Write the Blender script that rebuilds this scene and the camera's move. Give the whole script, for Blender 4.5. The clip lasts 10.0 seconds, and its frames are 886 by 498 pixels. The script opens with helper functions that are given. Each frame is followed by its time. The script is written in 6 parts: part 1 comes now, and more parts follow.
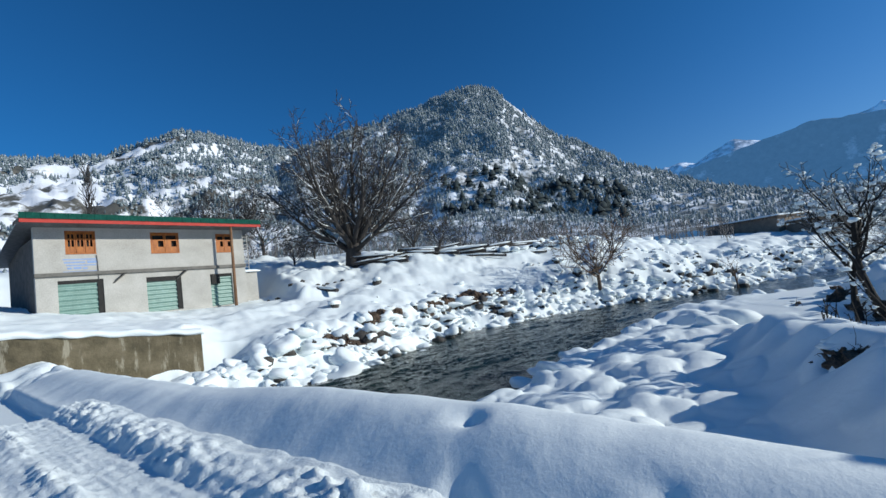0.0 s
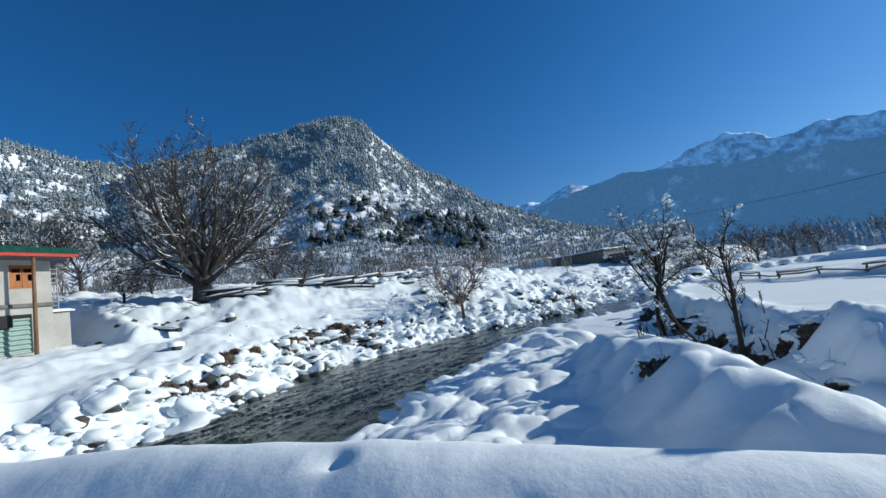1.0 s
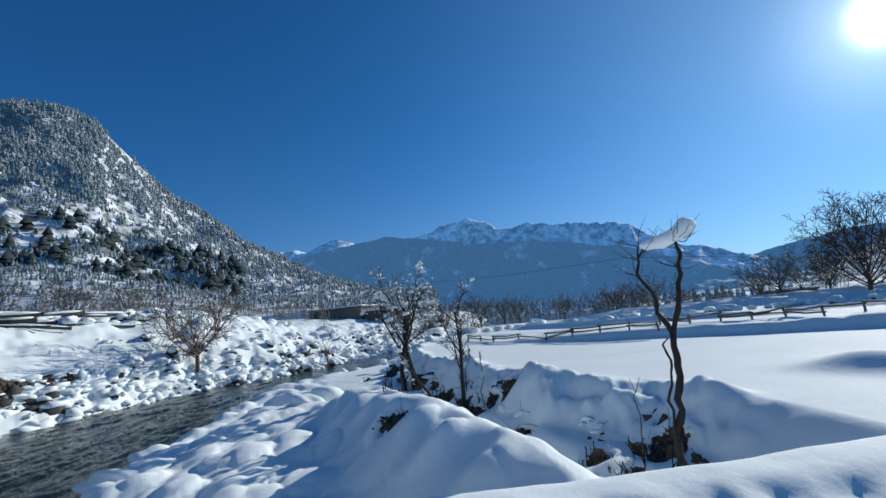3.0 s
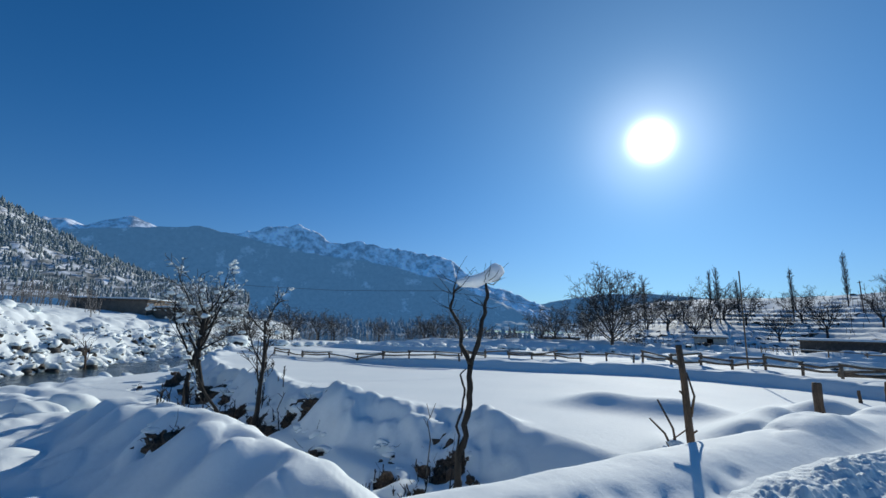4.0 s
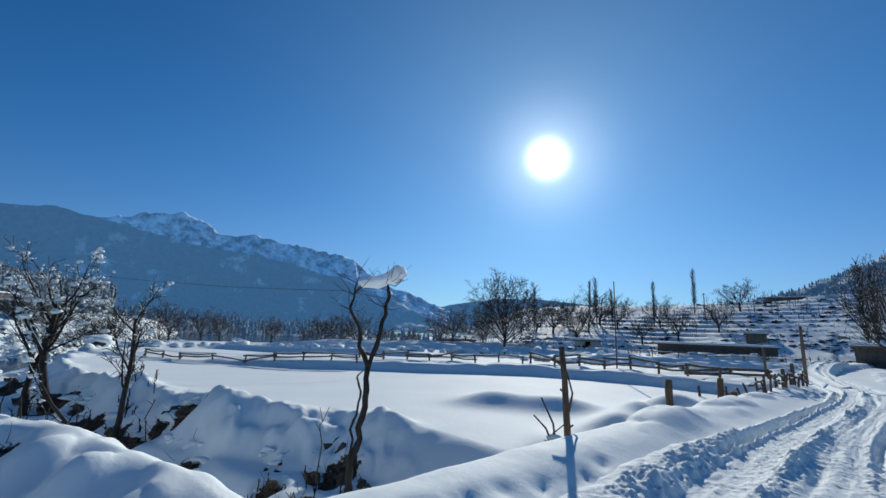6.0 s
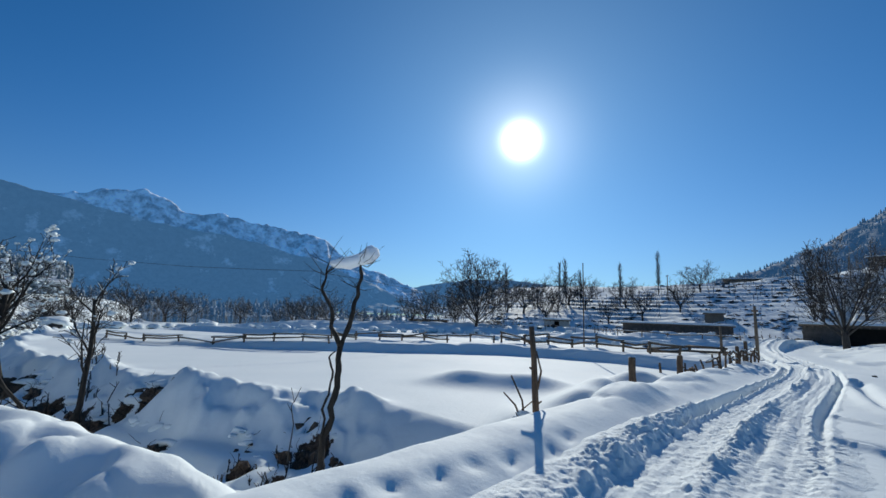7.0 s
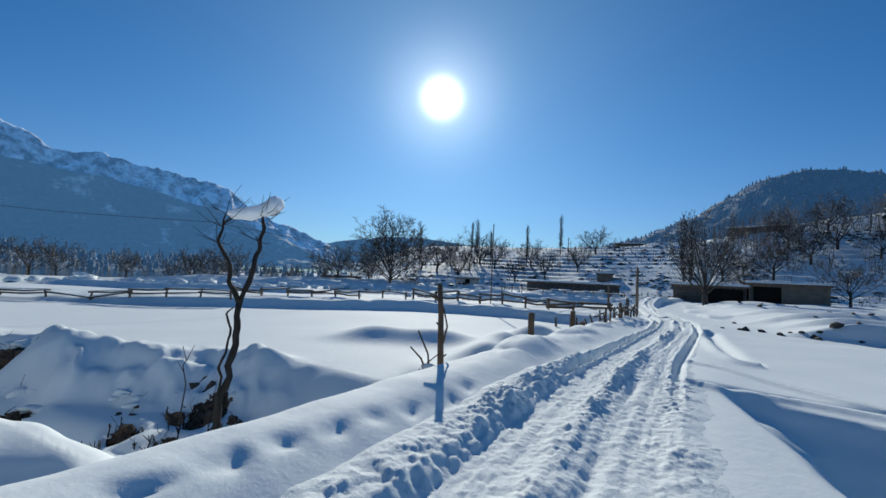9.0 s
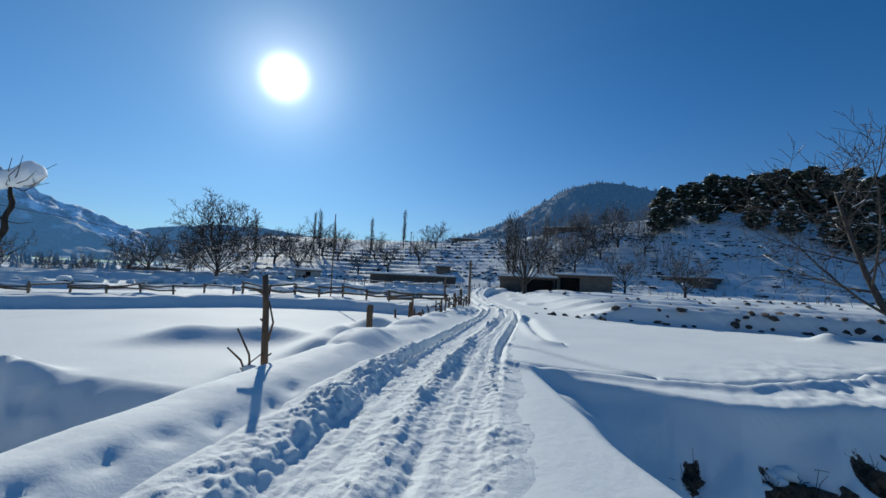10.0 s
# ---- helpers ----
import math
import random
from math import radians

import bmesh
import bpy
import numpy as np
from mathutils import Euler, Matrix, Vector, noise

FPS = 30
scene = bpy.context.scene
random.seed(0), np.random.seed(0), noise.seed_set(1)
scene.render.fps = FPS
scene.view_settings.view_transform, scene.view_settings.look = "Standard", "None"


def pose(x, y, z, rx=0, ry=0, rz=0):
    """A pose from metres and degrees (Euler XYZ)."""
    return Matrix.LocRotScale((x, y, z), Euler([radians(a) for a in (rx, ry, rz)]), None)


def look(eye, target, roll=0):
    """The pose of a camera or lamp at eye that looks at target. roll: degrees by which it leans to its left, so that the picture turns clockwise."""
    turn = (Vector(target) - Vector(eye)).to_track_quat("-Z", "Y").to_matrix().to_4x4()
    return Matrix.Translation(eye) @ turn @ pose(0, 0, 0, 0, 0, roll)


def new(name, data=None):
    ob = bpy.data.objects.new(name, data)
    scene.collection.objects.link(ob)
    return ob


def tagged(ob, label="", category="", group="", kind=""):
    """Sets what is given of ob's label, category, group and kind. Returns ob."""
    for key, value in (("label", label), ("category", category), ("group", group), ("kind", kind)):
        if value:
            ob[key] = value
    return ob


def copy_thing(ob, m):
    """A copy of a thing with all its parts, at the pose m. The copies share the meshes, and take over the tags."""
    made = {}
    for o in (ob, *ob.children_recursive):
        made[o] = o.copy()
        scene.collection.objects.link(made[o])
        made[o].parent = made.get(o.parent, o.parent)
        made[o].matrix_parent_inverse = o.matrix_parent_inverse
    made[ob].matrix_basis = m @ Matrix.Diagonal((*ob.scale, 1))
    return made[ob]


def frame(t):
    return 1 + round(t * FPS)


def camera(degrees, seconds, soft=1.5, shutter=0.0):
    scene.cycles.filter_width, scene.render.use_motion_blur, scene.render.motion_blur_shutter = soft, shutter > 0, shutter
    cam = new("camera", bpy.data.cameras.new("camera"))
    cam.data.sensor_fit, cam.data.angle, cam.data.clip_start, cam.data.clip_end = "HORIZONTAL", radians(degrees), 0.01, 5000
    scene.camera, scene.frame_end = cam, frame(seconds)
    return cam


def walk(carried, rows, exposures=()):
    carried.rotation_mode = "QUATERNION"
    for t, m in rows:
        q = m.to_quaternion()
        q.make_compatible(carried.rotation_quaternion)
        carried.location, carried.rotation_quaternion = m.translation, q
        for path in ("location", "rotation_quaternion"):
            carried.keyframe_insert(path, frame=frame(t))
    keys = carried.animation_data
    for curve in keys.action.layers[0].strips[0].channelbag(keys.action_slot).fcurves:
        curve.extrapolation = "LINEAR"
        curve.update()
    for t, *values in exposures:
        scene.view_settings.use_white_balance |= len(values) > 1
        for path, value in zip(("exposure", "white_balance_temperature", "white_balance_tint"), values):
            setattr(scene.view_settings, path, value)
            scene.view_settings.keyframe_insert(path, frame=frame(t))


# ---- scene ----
# ---- camera: stands on a snowed-in jeep track and pans from the house to the road ahead ----
cam = camera(91.54, 10.0)
walk(cam, [
    (0, pose(0, 0, 1.6, 94.07, 7.23, 0.49)),
    (0.5, pose(0, 0, 1.6, 95.1, 8.37, -8.77)),
    (1, pose(0, 0, 1.6, 95.77, 8.73, -16.96)),
    (1.5, pose(0, 0, 1.6, 97.03, 8.33, -23.93)),
    (2, pose(0, 0, 1.6, 97.84, 7.59, -30.47)),
    (2.5, pose(0, 0, 1.6, 98.47, 7.04, -38.97)),
    (3, pose(0, 0, 1.6, 98.83, 5.23, -48.48)),
    (3.2, pose(0, 0, 1.6, 98.94, 3.28, -55.54)),
    (4.3, pose(0, 0, 1.6, 100.83, -2.37, -75.03)),
    (4.5, pose(0, 0, 1.6, 100.82, -2.59, -76.69)),
    (5, pose(0, 0, 1.6, 100.46, -1.97, -81.23)),
    (5.5, pose(0, 0, 1.6, 100.5, -2.03, -83.88)),
    (6.8, pose(0, 0, 1.6, 100.76, -2.29, -87.32)),
    (7, pose(0, 0, 1.6, 98.78, -2.04, -88.85)),
    (7.2, pose(0, 0, 1.6, 96.62, -1.85, -91.28)),
    (7.5, pose(0, 0, 1.6, 94.83, -2.03, -94.74)),
    (7.8, pose(0, 0, 1.6, 94.07, -2.1, -95.67)),
    (8, pose(0, 0, 1.6, 93.49, -2.29, -94.63)),
    (8.2, pose(-0.01, 0.014, 1.601, 93.39, -2.12, -92.05)),
    (8.5, pose(-0.026, 0.036, 1.602, 93.27, -1.85, -90.22)),
    (8.7, pose(0.011, -0.012, 1.599, 93.54, -1.87, -93.66)),
    (9, pose(0.067, -0.083, 1.595, 93.64, -2.83, -100.13)),
    (9.3, pose(0.148, -0.165, 1.591, 93.89, -2.29, -107.93)),
    (9.5, pose(0.202, -0.22, 1.589, 93.73, -2.36, -114.08)),
    (9.7, pose(0.226, -0.257, 1.586, 93.74, -2.29, -118.28)),
    (10, pose(0.261, -0.312, 1.581, 93.65, -2.71, -120.59)),
], exposures=((0, 0.08, 6500, 10), (0.5, 0.11, 6500, 10), (1, 0.14, 6500, 10), (2, 0.2, 6500, 10), (2.6, 0.14, 6550, 10), (3, 0.08, 6580, 10), (4.5, -0.03, 6650, 10), (7, -0.03, 6700, 10), (10, -0.08, 6800, 10)))

# ---- light: low winter sun in a clear sky ----
SUN_AZ, SUN_EL = 98.8, 22.9
sun_dir = Vector((math.sin(radians(SUN_AZ)) * math.cos(radians(SUN_EL)),
                  math.cos(radians(SUN_AZ)) * math.cos(radians(SUN_EL)), math.sin(radians(SUN_EL))))
world = bpy.data.worlds.new("winter_sky")
scene.world = world
world.use_nodes = True
wt = world.node_tree
bg = wt.nodes["Background"]
sky = wt.nodes.new("ShaderNodeTexSky")
sky.sky_type = "NISHITA"
sky.sun_disc = False
sky.sun_elevation, sky.sun_rotation = radians(SUN_EL), radians(SUN_AZ)
sky.altitude, sky.air_density, sky.dust_density, sky.ozone_density = 2200, 1.0, 0.35, 3.0
# the sun and the bright air round it, in the sky itself
tc = wt.nodes.new("ShaderNodeTexCoord")
dot = wt.nodes.new("ShaderNodeVectorMath")
dot.operation = "DOT_PRODUCT"
dot.inputs[1].default_value = sun_dir
wt.links.new(tc.outputs["Generated"], dot.inputs[0])
glow_sum = None
for power, gain in ((2300.0, 60.0), (190.0, 5.5), (30.0, 1.0)):
    pw = wt.nodes.new("ShaderNodeMath")
    pw.operation = "POWER"
    pw.use_clamp = False
    mx = wt.nodes.new("ShaderNodeMath")
    mx.operation = "MAXIMUM"
    mx.inputs[1].default_value = 0.0
    wt.links.new(dot.outputs["Value"], mx.inputs[0])
    wt.links.new(mx.outputs[0], pw.inputs[0])
    pw.inputs[1].default_value = power
    ml = wt.nodes.new("ShaderNodeMath")
    ml.operation = "MULTIPLY_ADD"
    wt.links.new(pw.outputs[0], ml.inputs[0])
    ml.inputs[1].default_value = gain
    if glow_sum is not None:
        wt.links.new(glow_sum.outputs[0], ml.inputs[2])
    else:
        ml.inputs[2].default_value = 0.0
    glow_sum = ml
gc = wt.nodes.new("ShaderNodeVectorMath")
gc.operation = "SCALE"
gc.inputs[0].default_value = (0.93, 0.98, 1.0)
wt.links.new(glow_sum.outputs[0], gc.inputs["Scale"])
tint = wt.nodes.new("ShaderNodeVectorMath")
tint.operation = "MULTIPLY"
tint.inputs[1].default_value = (0.2, 0.88, 1.35)
wt.links.new(sky.outputs["Color"], tint.inputs[0])
add = wt.nodes.new("ShaderNodeVectorMath")
add.operation = "ADD"
broad = wt.nodes.new("ShaderNodeMath")
broad.operation = "POWER"
wt.links.new(mx.outputs[0], broad.inputs[0])
broad.inputs[1].default_value = 7.0
wide = wt.nodes.new("ShaderNodeVectorMath")
wide.operation = "SCALE"
wide.inputs[0].default_value = (1.0, 1.56, 1.7)
wt.links.new(broad.outputs[0], wide.inputs["Scale"])
both = wt.nodes.new("ShaderNodeVectorMath")
both.operation = "ADD"
wt.links.new(wide.outputs[0], both.inputs[1])
# pale haze low over the horizon
sep = wt.nodes.new("ShaderNodeSeparateXYZ")
wt.links.new(tc.outputs["Generated"], sep.inputs[0])


def sky_math(op, a, b):
    n = wt.nodes.new("ShaderNodeMath")
    n.operation = op
    for i, v in enumerate((a, b)):
        if isinstance(v, (int, float)):
            n.inputs[i].default_value = v
        else:
            wt.links.new(v, n.inputs[i])
    return n.outputs[0]


low = sky_math("POWER", sky_math("MAXIMUM", sky_math("SUBTRACT", 1.0, sky_math("ABSOLUTE", sep.outputs["Z"], 0.0)), 0.0), 7.0)
toward = sky_math("POWER", sky_math("MULTIPLY_ADD", dot.outputs["Value"], 0.5), 2.5)
toward.node.inputs[0].links[0].from_node.inputs[2].default_value = 0.5
haze = wt.nodes.new("ShaderNodeVectorMath")
haze.operation = "SCALE"
haze.inputs[0].default_value = (5.0, 3.9, 2.0)
wt.links.new(sky_math("MULTIPLY", low, toward), haze.inputs["Scale"])
hazy = wt.nodes.new("ShaderNodeVectorMath")
hazy.operation = "ADD"
dim = wt.nodes.new("ShaderNodeVectorMath")
dim.operation = "SCALE"
wt.links.new(tint.outputs[0], dim.inputs[0])
wt.links.new(sky_math("SUBTRACT", 1.0, sky_math("MULTIPLY", low, 0.5)), dim.inputs["Scale"])
wt.links.new(dim.outputs[0], both.inputs[0])
wt.links.new(both.outputs[0], hazy.inputs[0])
wt.links.new(haze.outputs[0], hazy.inputs[1])
wt.links.new(hazy.outputs[0], add.inputs[0])
wt.links.new(gc.outputs[0], add.inputs[1])
wt.links.new(add.outputs[0], bg.inputs["Color"])
bg.inputs["Strength"].default_value = 0.0755
sun = new("sun", bpy.data.lights.new("sun", "SUN"))
sun.data.energy, sun.data.angle, sun.data.color = 3.95, radians(0.5), (0.97, 0.97, 0.89)
sun.matrix_world = look(sun_dir * 50, (0, 0, 0))

# ---- materials ----
def nodes_of(name):
    m = bpy.data.materials.new(name)
    m.use_nodes = True
    return m, m.node_tree, m.node_tree.nodes["Principled BSDF"]


def link(nt, a, b):
    nt.links.new(a, b)


def noise_node(nt, scale, detail=4.0, rough=0.55, coord=None, stretch=None):
    tex = nt.nodes.new("ShaderNodeTexNoise")
    tex.inputs["Scale"].default_value = scale
    tex.inputs["Detail"].default_value = detail
    tex.inputs["Roughness"].default_value = rough
    if coord is None:
        coord = nt.nodes.new("ShaderNodeTexCoord").outputs["Object"]
    if stretch:
        mp = nt.nodes.new("ShaderNodeMapping")
        mp.inputs["Scale"].default_value = stretch
        link(nt, coord, mp.inputs["Vector"])
        coord = mp.outputs["Vector"]
    link(nt, coord, tex.inputs["Vector"])
    return tex.outputs["Fac"]


def ramp(nt, fac, stops):
    r = nt.nodes.new("ShaderNodeValToRGB")
    els = r.color_ramp.elements
    while len(els) < len(stops):
        els.new(0.5)
    for e, (p, c) in zip(els, stops):
        e.position = p
        e.color = (*c, 1.0)
    link(nt, fac, r.inputs["Fac"])
    return r.outputs["Color"]


def bump(nt, bsdf, fac, strength, distance, prev=None):
    b = nt.nodes.new("ShaderNodeBump")
    b.inputs["Strength"].default_value = strength
    b.inputs["Distance"].default_value = distance
    link(nt, fac, b.inputs["Height"])
    if prev is not None:
        link(nt, prev, b.inputs["Normal"])
    link(nt, b.outputs["Normal"], bsdf.inputs["Normal"])
    return b.outputs["Normal"]


def mottled(name, dark, light, scale, rough=0.8, bump_d=0.01, bump_s=0.6, fine=None, stretch=None, metallic=0.0, random_tone=0.0):
    """Two-scale noise colour with relief."""
    m, nt, bs = nodes_of(name)
    big = noise_node(nt, scale, 5.0, 0.6, stretch=stretch)
    small = noise_node(nt, fine or scale * 7, 4.0, 0.6, stretch=stretch)
    mix = nt.nodes.new("ShaderNodeMath")
    mix.operation = "MULTIPLY_ADD"
    link(nt, small, mix.inputs[0])
    mix.inputs[1].default_value = 0.5
    half = nt.nodes.new("ShaderNodeMath")
    half.operation = "MULTIPLY"
    link(nt, big, half.inputs[0])
    half.inputs[1].default_value = 0.5
    link(nt, half.outputs[0], mix.inputs[2])
    fac = mix.outputs[0]
    if random_tone:
        oi = nt.nodes.new("ShaderNodeObjectInfo")
        ma = nt.nodes.new("ShaderNodeMath")
        ma.operation = "MULTIPLY_ADD"
        link(nt, oi.outputs["Random"], ma.inputs[0])
        ma.inputs[1].default_value = random_tone
        link(nt, fac, ma.inputs[2])
        fac = ma.outputs[0]
    link(nt, ramp(nt, fac, [(0.36, dark), (0.64, light)]), bs.inputs["Base Color"])
    bs.inputs["Roughness"].default_value = rough
    bs.inputs["Metallic"].default_value = metallic
    n = bump(nt, bs, big, bump_s * 0.6, bump_d * 2)
    bump(nt, bs, small, bump_s, bump_d, n)
    return m


def snow_material(name, coarse, fine_d, dark=(0.78, 0.84, 0.85), light=(0.84, 0.89, 0.89)):
    m, nt, bs = nodes_of(name)
    big = noise_node(nt, 0.35, 4.0)
    mid = noise_node(nt, 6.0, 7.0, 0.68 if coarse > 0.03 else 0.6)
    grain = noise_node(nt, 70.0 if coarse < 0.03 else 38.0, 4.0, 0.65)
    link(nt, ramp(nt, big, [(0.35, dark), (0.65, light)]), bs.inputs["Base Color"])
    bs.inputs["Roughness"].default_value = 0.8
    bs.inputs["Specular IOR Level"].default_value = 0.15
    n = bump(nt, bs, mid, 0.5, coarse)
    bump(nt, bs, grain, 0.5, fine_d, n)
    return m


def cap_material():
    m, nt, bs = nodes_of("translucent_snow")
    bs.inputs["Base Color"].default_value = (0.88, 0.9, 0.93, 1)
    bs.inputs["Roughness"].default_value = 0.8
    bs.inputs["Subsurface Weight"].default_value = 1.0
    bs.inputs["Subsurface Radius"].default_value = (0.5, 0.5, 0.5)
    bs.inputs["Subsurface Scale"].default_value = 0.25
    bump(nt, bs, noise_node(nt, 30.0), 0.4, 0.01)
    return m


def ground_material():
    """Fresh snow that has slipped off ragged patches of dark earth on the steep banks."""
    m = snow_material("snow_over_earth", 0.02, 0.003)
    nt, bs = m.node_tree, m.node_tree.nodes["Principled BSDF"]
    at = nt.nodes.new("ShaderNodeAttribute")
    at.attribute_name = "bare"
    edge = nt.nodes.new("ShaderNodeMath")
    edge.operation = "MULTIPLY_ADD"
    link(nt, noise_node(nt, 7.0, 5.0, 0.65), edge.inputs[0])
    edge.inputs[1].default_value = 1.1
    shift = nt.nodes.new("ShaderNodeMath")
    shift.operation = "SUBTRACT"
    link(nt, at.outputs["Fac"], shift.inputs[0])
    shift.inputs[1].default_value = 0.55
    link(nt, shift.outputs[0], edge.inputs[2])
    mask = ramp(nt, edge.outputs[0], [(0.48, (0, 0, 0)), (0.54, (1, 1, 1))])
    earth = ramp(nt, noise_node(nt, 14.0, 5.0, 0.65), [(0.35, (0.015, 0.011, 0.008)), (0.68, (0.12, 0.08, 0.055))])
    mx = nt.nodes.new("ShaderNodeMix")
    mx.data_type = "RGBA"
    link(nt, mask, mx.inputs["Factor"])
    link(nt, bs.inputs["Base Color"].links[0].from_socket, mx.inputs["A"])
    link(nt, earth, mx.inputs["B"])
    link(nt, mx.outputs["Result"], bs.inputs["Base Color"])
    return m


CAP_SNOW = cap_material()
GROUND_SNOW = ground_material()
SNOW = snow_material("fresh_snow", 0.02, 0.003)
PACKED = snow_material("packed_snow", 0.04, 0.014, (0.76, 0.82, 0.83), (0.83, 0.88, 0.88))


def snow_and(name, dark, light, cover, scale, rough=0.85, haze_glow=None, soft=0.03):
    """Dark surface with snow lying where the noise lets it."""
    m, nt, bs = nodes_of(name)
    n1 = noise_node(nt, scale, 6.0, 0.65)
    n2 = noise_node(nt, scale * 5, 4.0, 0.6)
    base = ramp(nt, n2, [(0.35, dark), (0.65, light)])
    mask = ramp(nt, n1, [(cover - soft, (0, 0, 0)), (cover + soft, (1, 1, 1))])
    mx = nt.nodes.new("ShaderNodeMix")
    mx.data_type = "RGBA"
    link(nt, mask, mx.inputs["Factor"])
    link(nt, base, mx.inputs["A"])
    mx.inputs["B"].default_value = (0.82, 0.85, 0.9, 1)
    link(nt, mx.outputs["Result"], bs.inputs["Base Color"])
    bs.inputs["Roughness"].default_value = rough
    bump(nt, bs, n2, 0.7, 0.05)
    if haze_glow:
        # surface glow stands in for kilometres of sunlit air before the ranges
        bs.inputs["Emission Color"].default_value = (*haze_glow, 1)
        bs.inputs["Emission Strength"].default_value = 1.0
    return m


ROCK = mottled("river_rock", (0.014, 0.013, 0.012), (0.085, 0.077, 0.069), 2.6, 0.8, 0.04, fine=13)
EARTH = mottled("bare_earth", (0.02, 0.014, 0.01), (0.15, 0.1, 0.068), 4.0, 0.95, 0.06, fine=22)
BRUSH = mottled("grey_brush", (0.09, 0.085, 0.085), (0.2, 0.185, 0.175), 5.0, 0.9, 0.01)
BLACK_BARK = mottled("black_wet_bark", (0.007, 0.006, 0.005), (0.036, 0.029, 0.024), 14.0, 0.9, 0.012, stretch=(1, 1, 0.3))
BARK = mottled("dark_bark", (0.022, 0.02, 0.019), (0.08, 0.07, 0.064), 9.0, 0.9, 0.01, stretch=(1, 1, 0.25))
BARK_WARM = mottled("brown_bark", (0.06, 0.04, 0.027), (0.19, 0.12, 0.075), 9.0, 0.9, 0.01, stretch=(1, 1, 0.25))
WOOD = mottled("weathered_wood", (0.07, 0.05, 0.035), (0.22, 0.16, 0.11), 5.0, 0.85, 0.006, stretch=(1, 1, 0.2), random_tone=0.1)
POST_WOOD = mottled("brown_post_wood", (0.1, 0.05, 0.025), (0.3, 0.16, 0.08), 6.0, 0.8, 0.006, stretch=(1, 1, 0.2))
PLASTER = mottled("grey_white_plaster", (0.33, 0.315, 0.285), (0.5, 0.485, 0.45), 0.7, 0.9, 0.004, fine=14)


def stained_wall():
    """Brown-grey rubble concrete with dark damp and pale lime runs down its face."""
    m, nt, bs = nodes_of("stained_concrete")
    body = ramp(nt, noise_node(nt, 1.1, 6.0, 0.65), [(0.3, (0.05, 0.042, 0.024)), (0.5, (0.12, 0.098, 0.058)), (0.7, (0.19, 0.155, 0.1))])
    runs = ramp(nt, noise_node(nt, 2.2, 5.0, 0.7, stretch=(1, 1, 0.22)), [(0.56, (0, 0, 0)), (0.64, (1, 1, 1))])
    mx = nt.nodes.new("ShaderNodeMix")
    mx.data_type = "RGBA"
    link(nt, runs, mx.inputs["Factor"])
    link(nt, body, mx.inputs["A"])
    mx.inputs["B"].default_value = (0.3, 0.27, 0.2, 1)
    link(nt, mx.outputs["Result"], bs.inputs["Base Color"])
    bs.inputs["Roughness"].default_value = 0.9
    n = bump(nt, bs, noise_node(nt, 4.0, 5.0, 0.65), 0.8, 0.06)
    bump(nt, bs, noise_node(nt, 28.0), 0.6, 0.012, n)
    return m


CONCRETE = stained_wall()
HUT = mottled("pale_weathered_plaster", (0.3, 0.32, 0.31), (0.42, 0.43, 0.41), 1.5, 0.9, 0.01)
MUD = mottled("mud_brick_wall", (0.14, 0.11, 0.085), (0.27, 0.22, 0.17), 1.2, 0.95, 0.02)
DARKWALL = mottled("dark_stone_and_shaded_wall", (0.05, 0.045, 0.04), (0.15, 0.13, 0.115), 2.0, 0.95, 0.03)
GREEN_SHEET = mottled("green_painted_sheet", (0.004, 0.045, 0.035), (0.008, 0.085, 0.062), 3.0, 0.75, 0.003)
GREEN_SHEET.node_tree.nodes["Principled BSDF"].inputs["Specular IOR Level"].default_value = 0.1
RED_PAINT = mottled("red_painted_board", (0.36, 0.022, 0.014), (0.5, 0.045, 0.028), 2.0, 0.7, 0.002)
SLAB = mottled("grey_weathered_slab", (0.09, 0.085, 0.075), (0.2, 0.19, 0.17), 2.0, 0.9, 0.01)
SHUTTER = mottled("pale_green_shutter", (0.1, 0.2, 0.17), (0.18, 0.31, 0.27), 2.5, 0.45, 0.002)
# near-black for dark parts, and for interior shade painted on panels
DARK = mottled("dark_fill", (0.012, 0.012, 0.012), (0.03, 0.028, 0.026), 3.0, 0.9, 0.005)
ORANGE_WOOD = mottled("orange_varnished_wood", (0.22, 0.055, 0.008), (0.46, 0.15, 0.018), 5.0, 0.6, 0.003, stretch=(1, 1, 0.3))
STEEL = mottled("grey_steel", (0.1, 0.1, 0.1), (0.25, 0.25, 0.25), 4.0, 0.5, 0.002, metallic=0.6)
BLUE_PAINT = mottled("faded_blue_paint", (0.16, 0.26, 0.5), (0.3, 0.4, 0.6), 6.0, 0.8, 0.001)
CONIFER = mottled("dark_conifer_needles", (0.014, 0.024, 0.016), (0.05, 0.07, 0.045), 3.0, 0.8, 0.03)


def water_material():
    m, nt, bs = nodes_of("river_water")
    bs.inputs["Roughness"].default_value = 0.06
    bs.inputs["IOR"].default_value = 1.33
    big = noise_node(nt, 0.5, 3.0)
    link(nt, ramp(nt, big, [(0.35, (0.006, 0.017, 0.017)), (0.65, (0.02, 0.036, 0.032))]), bs.inputs["Base Color"])
    flow = nt.nodes.new("ShaderNodeMapping")
    flow.inputs["Rotation"].default_value = (0, 0, radians(-40))
    flow.inputs["Scale"].default_value = (0.55, 1.25, 1.0)
    link(nt, nt.nodes.new("ShaderNodeTexCoord").outputs["Object"], flow.inputs["Vector"])
    bump(nt, bs, noise_node(nt, 9.0, 4.0, 0.6, flow.outputs["Vector"]), 1.0, 0.03)
    return m


WATER = water_material()

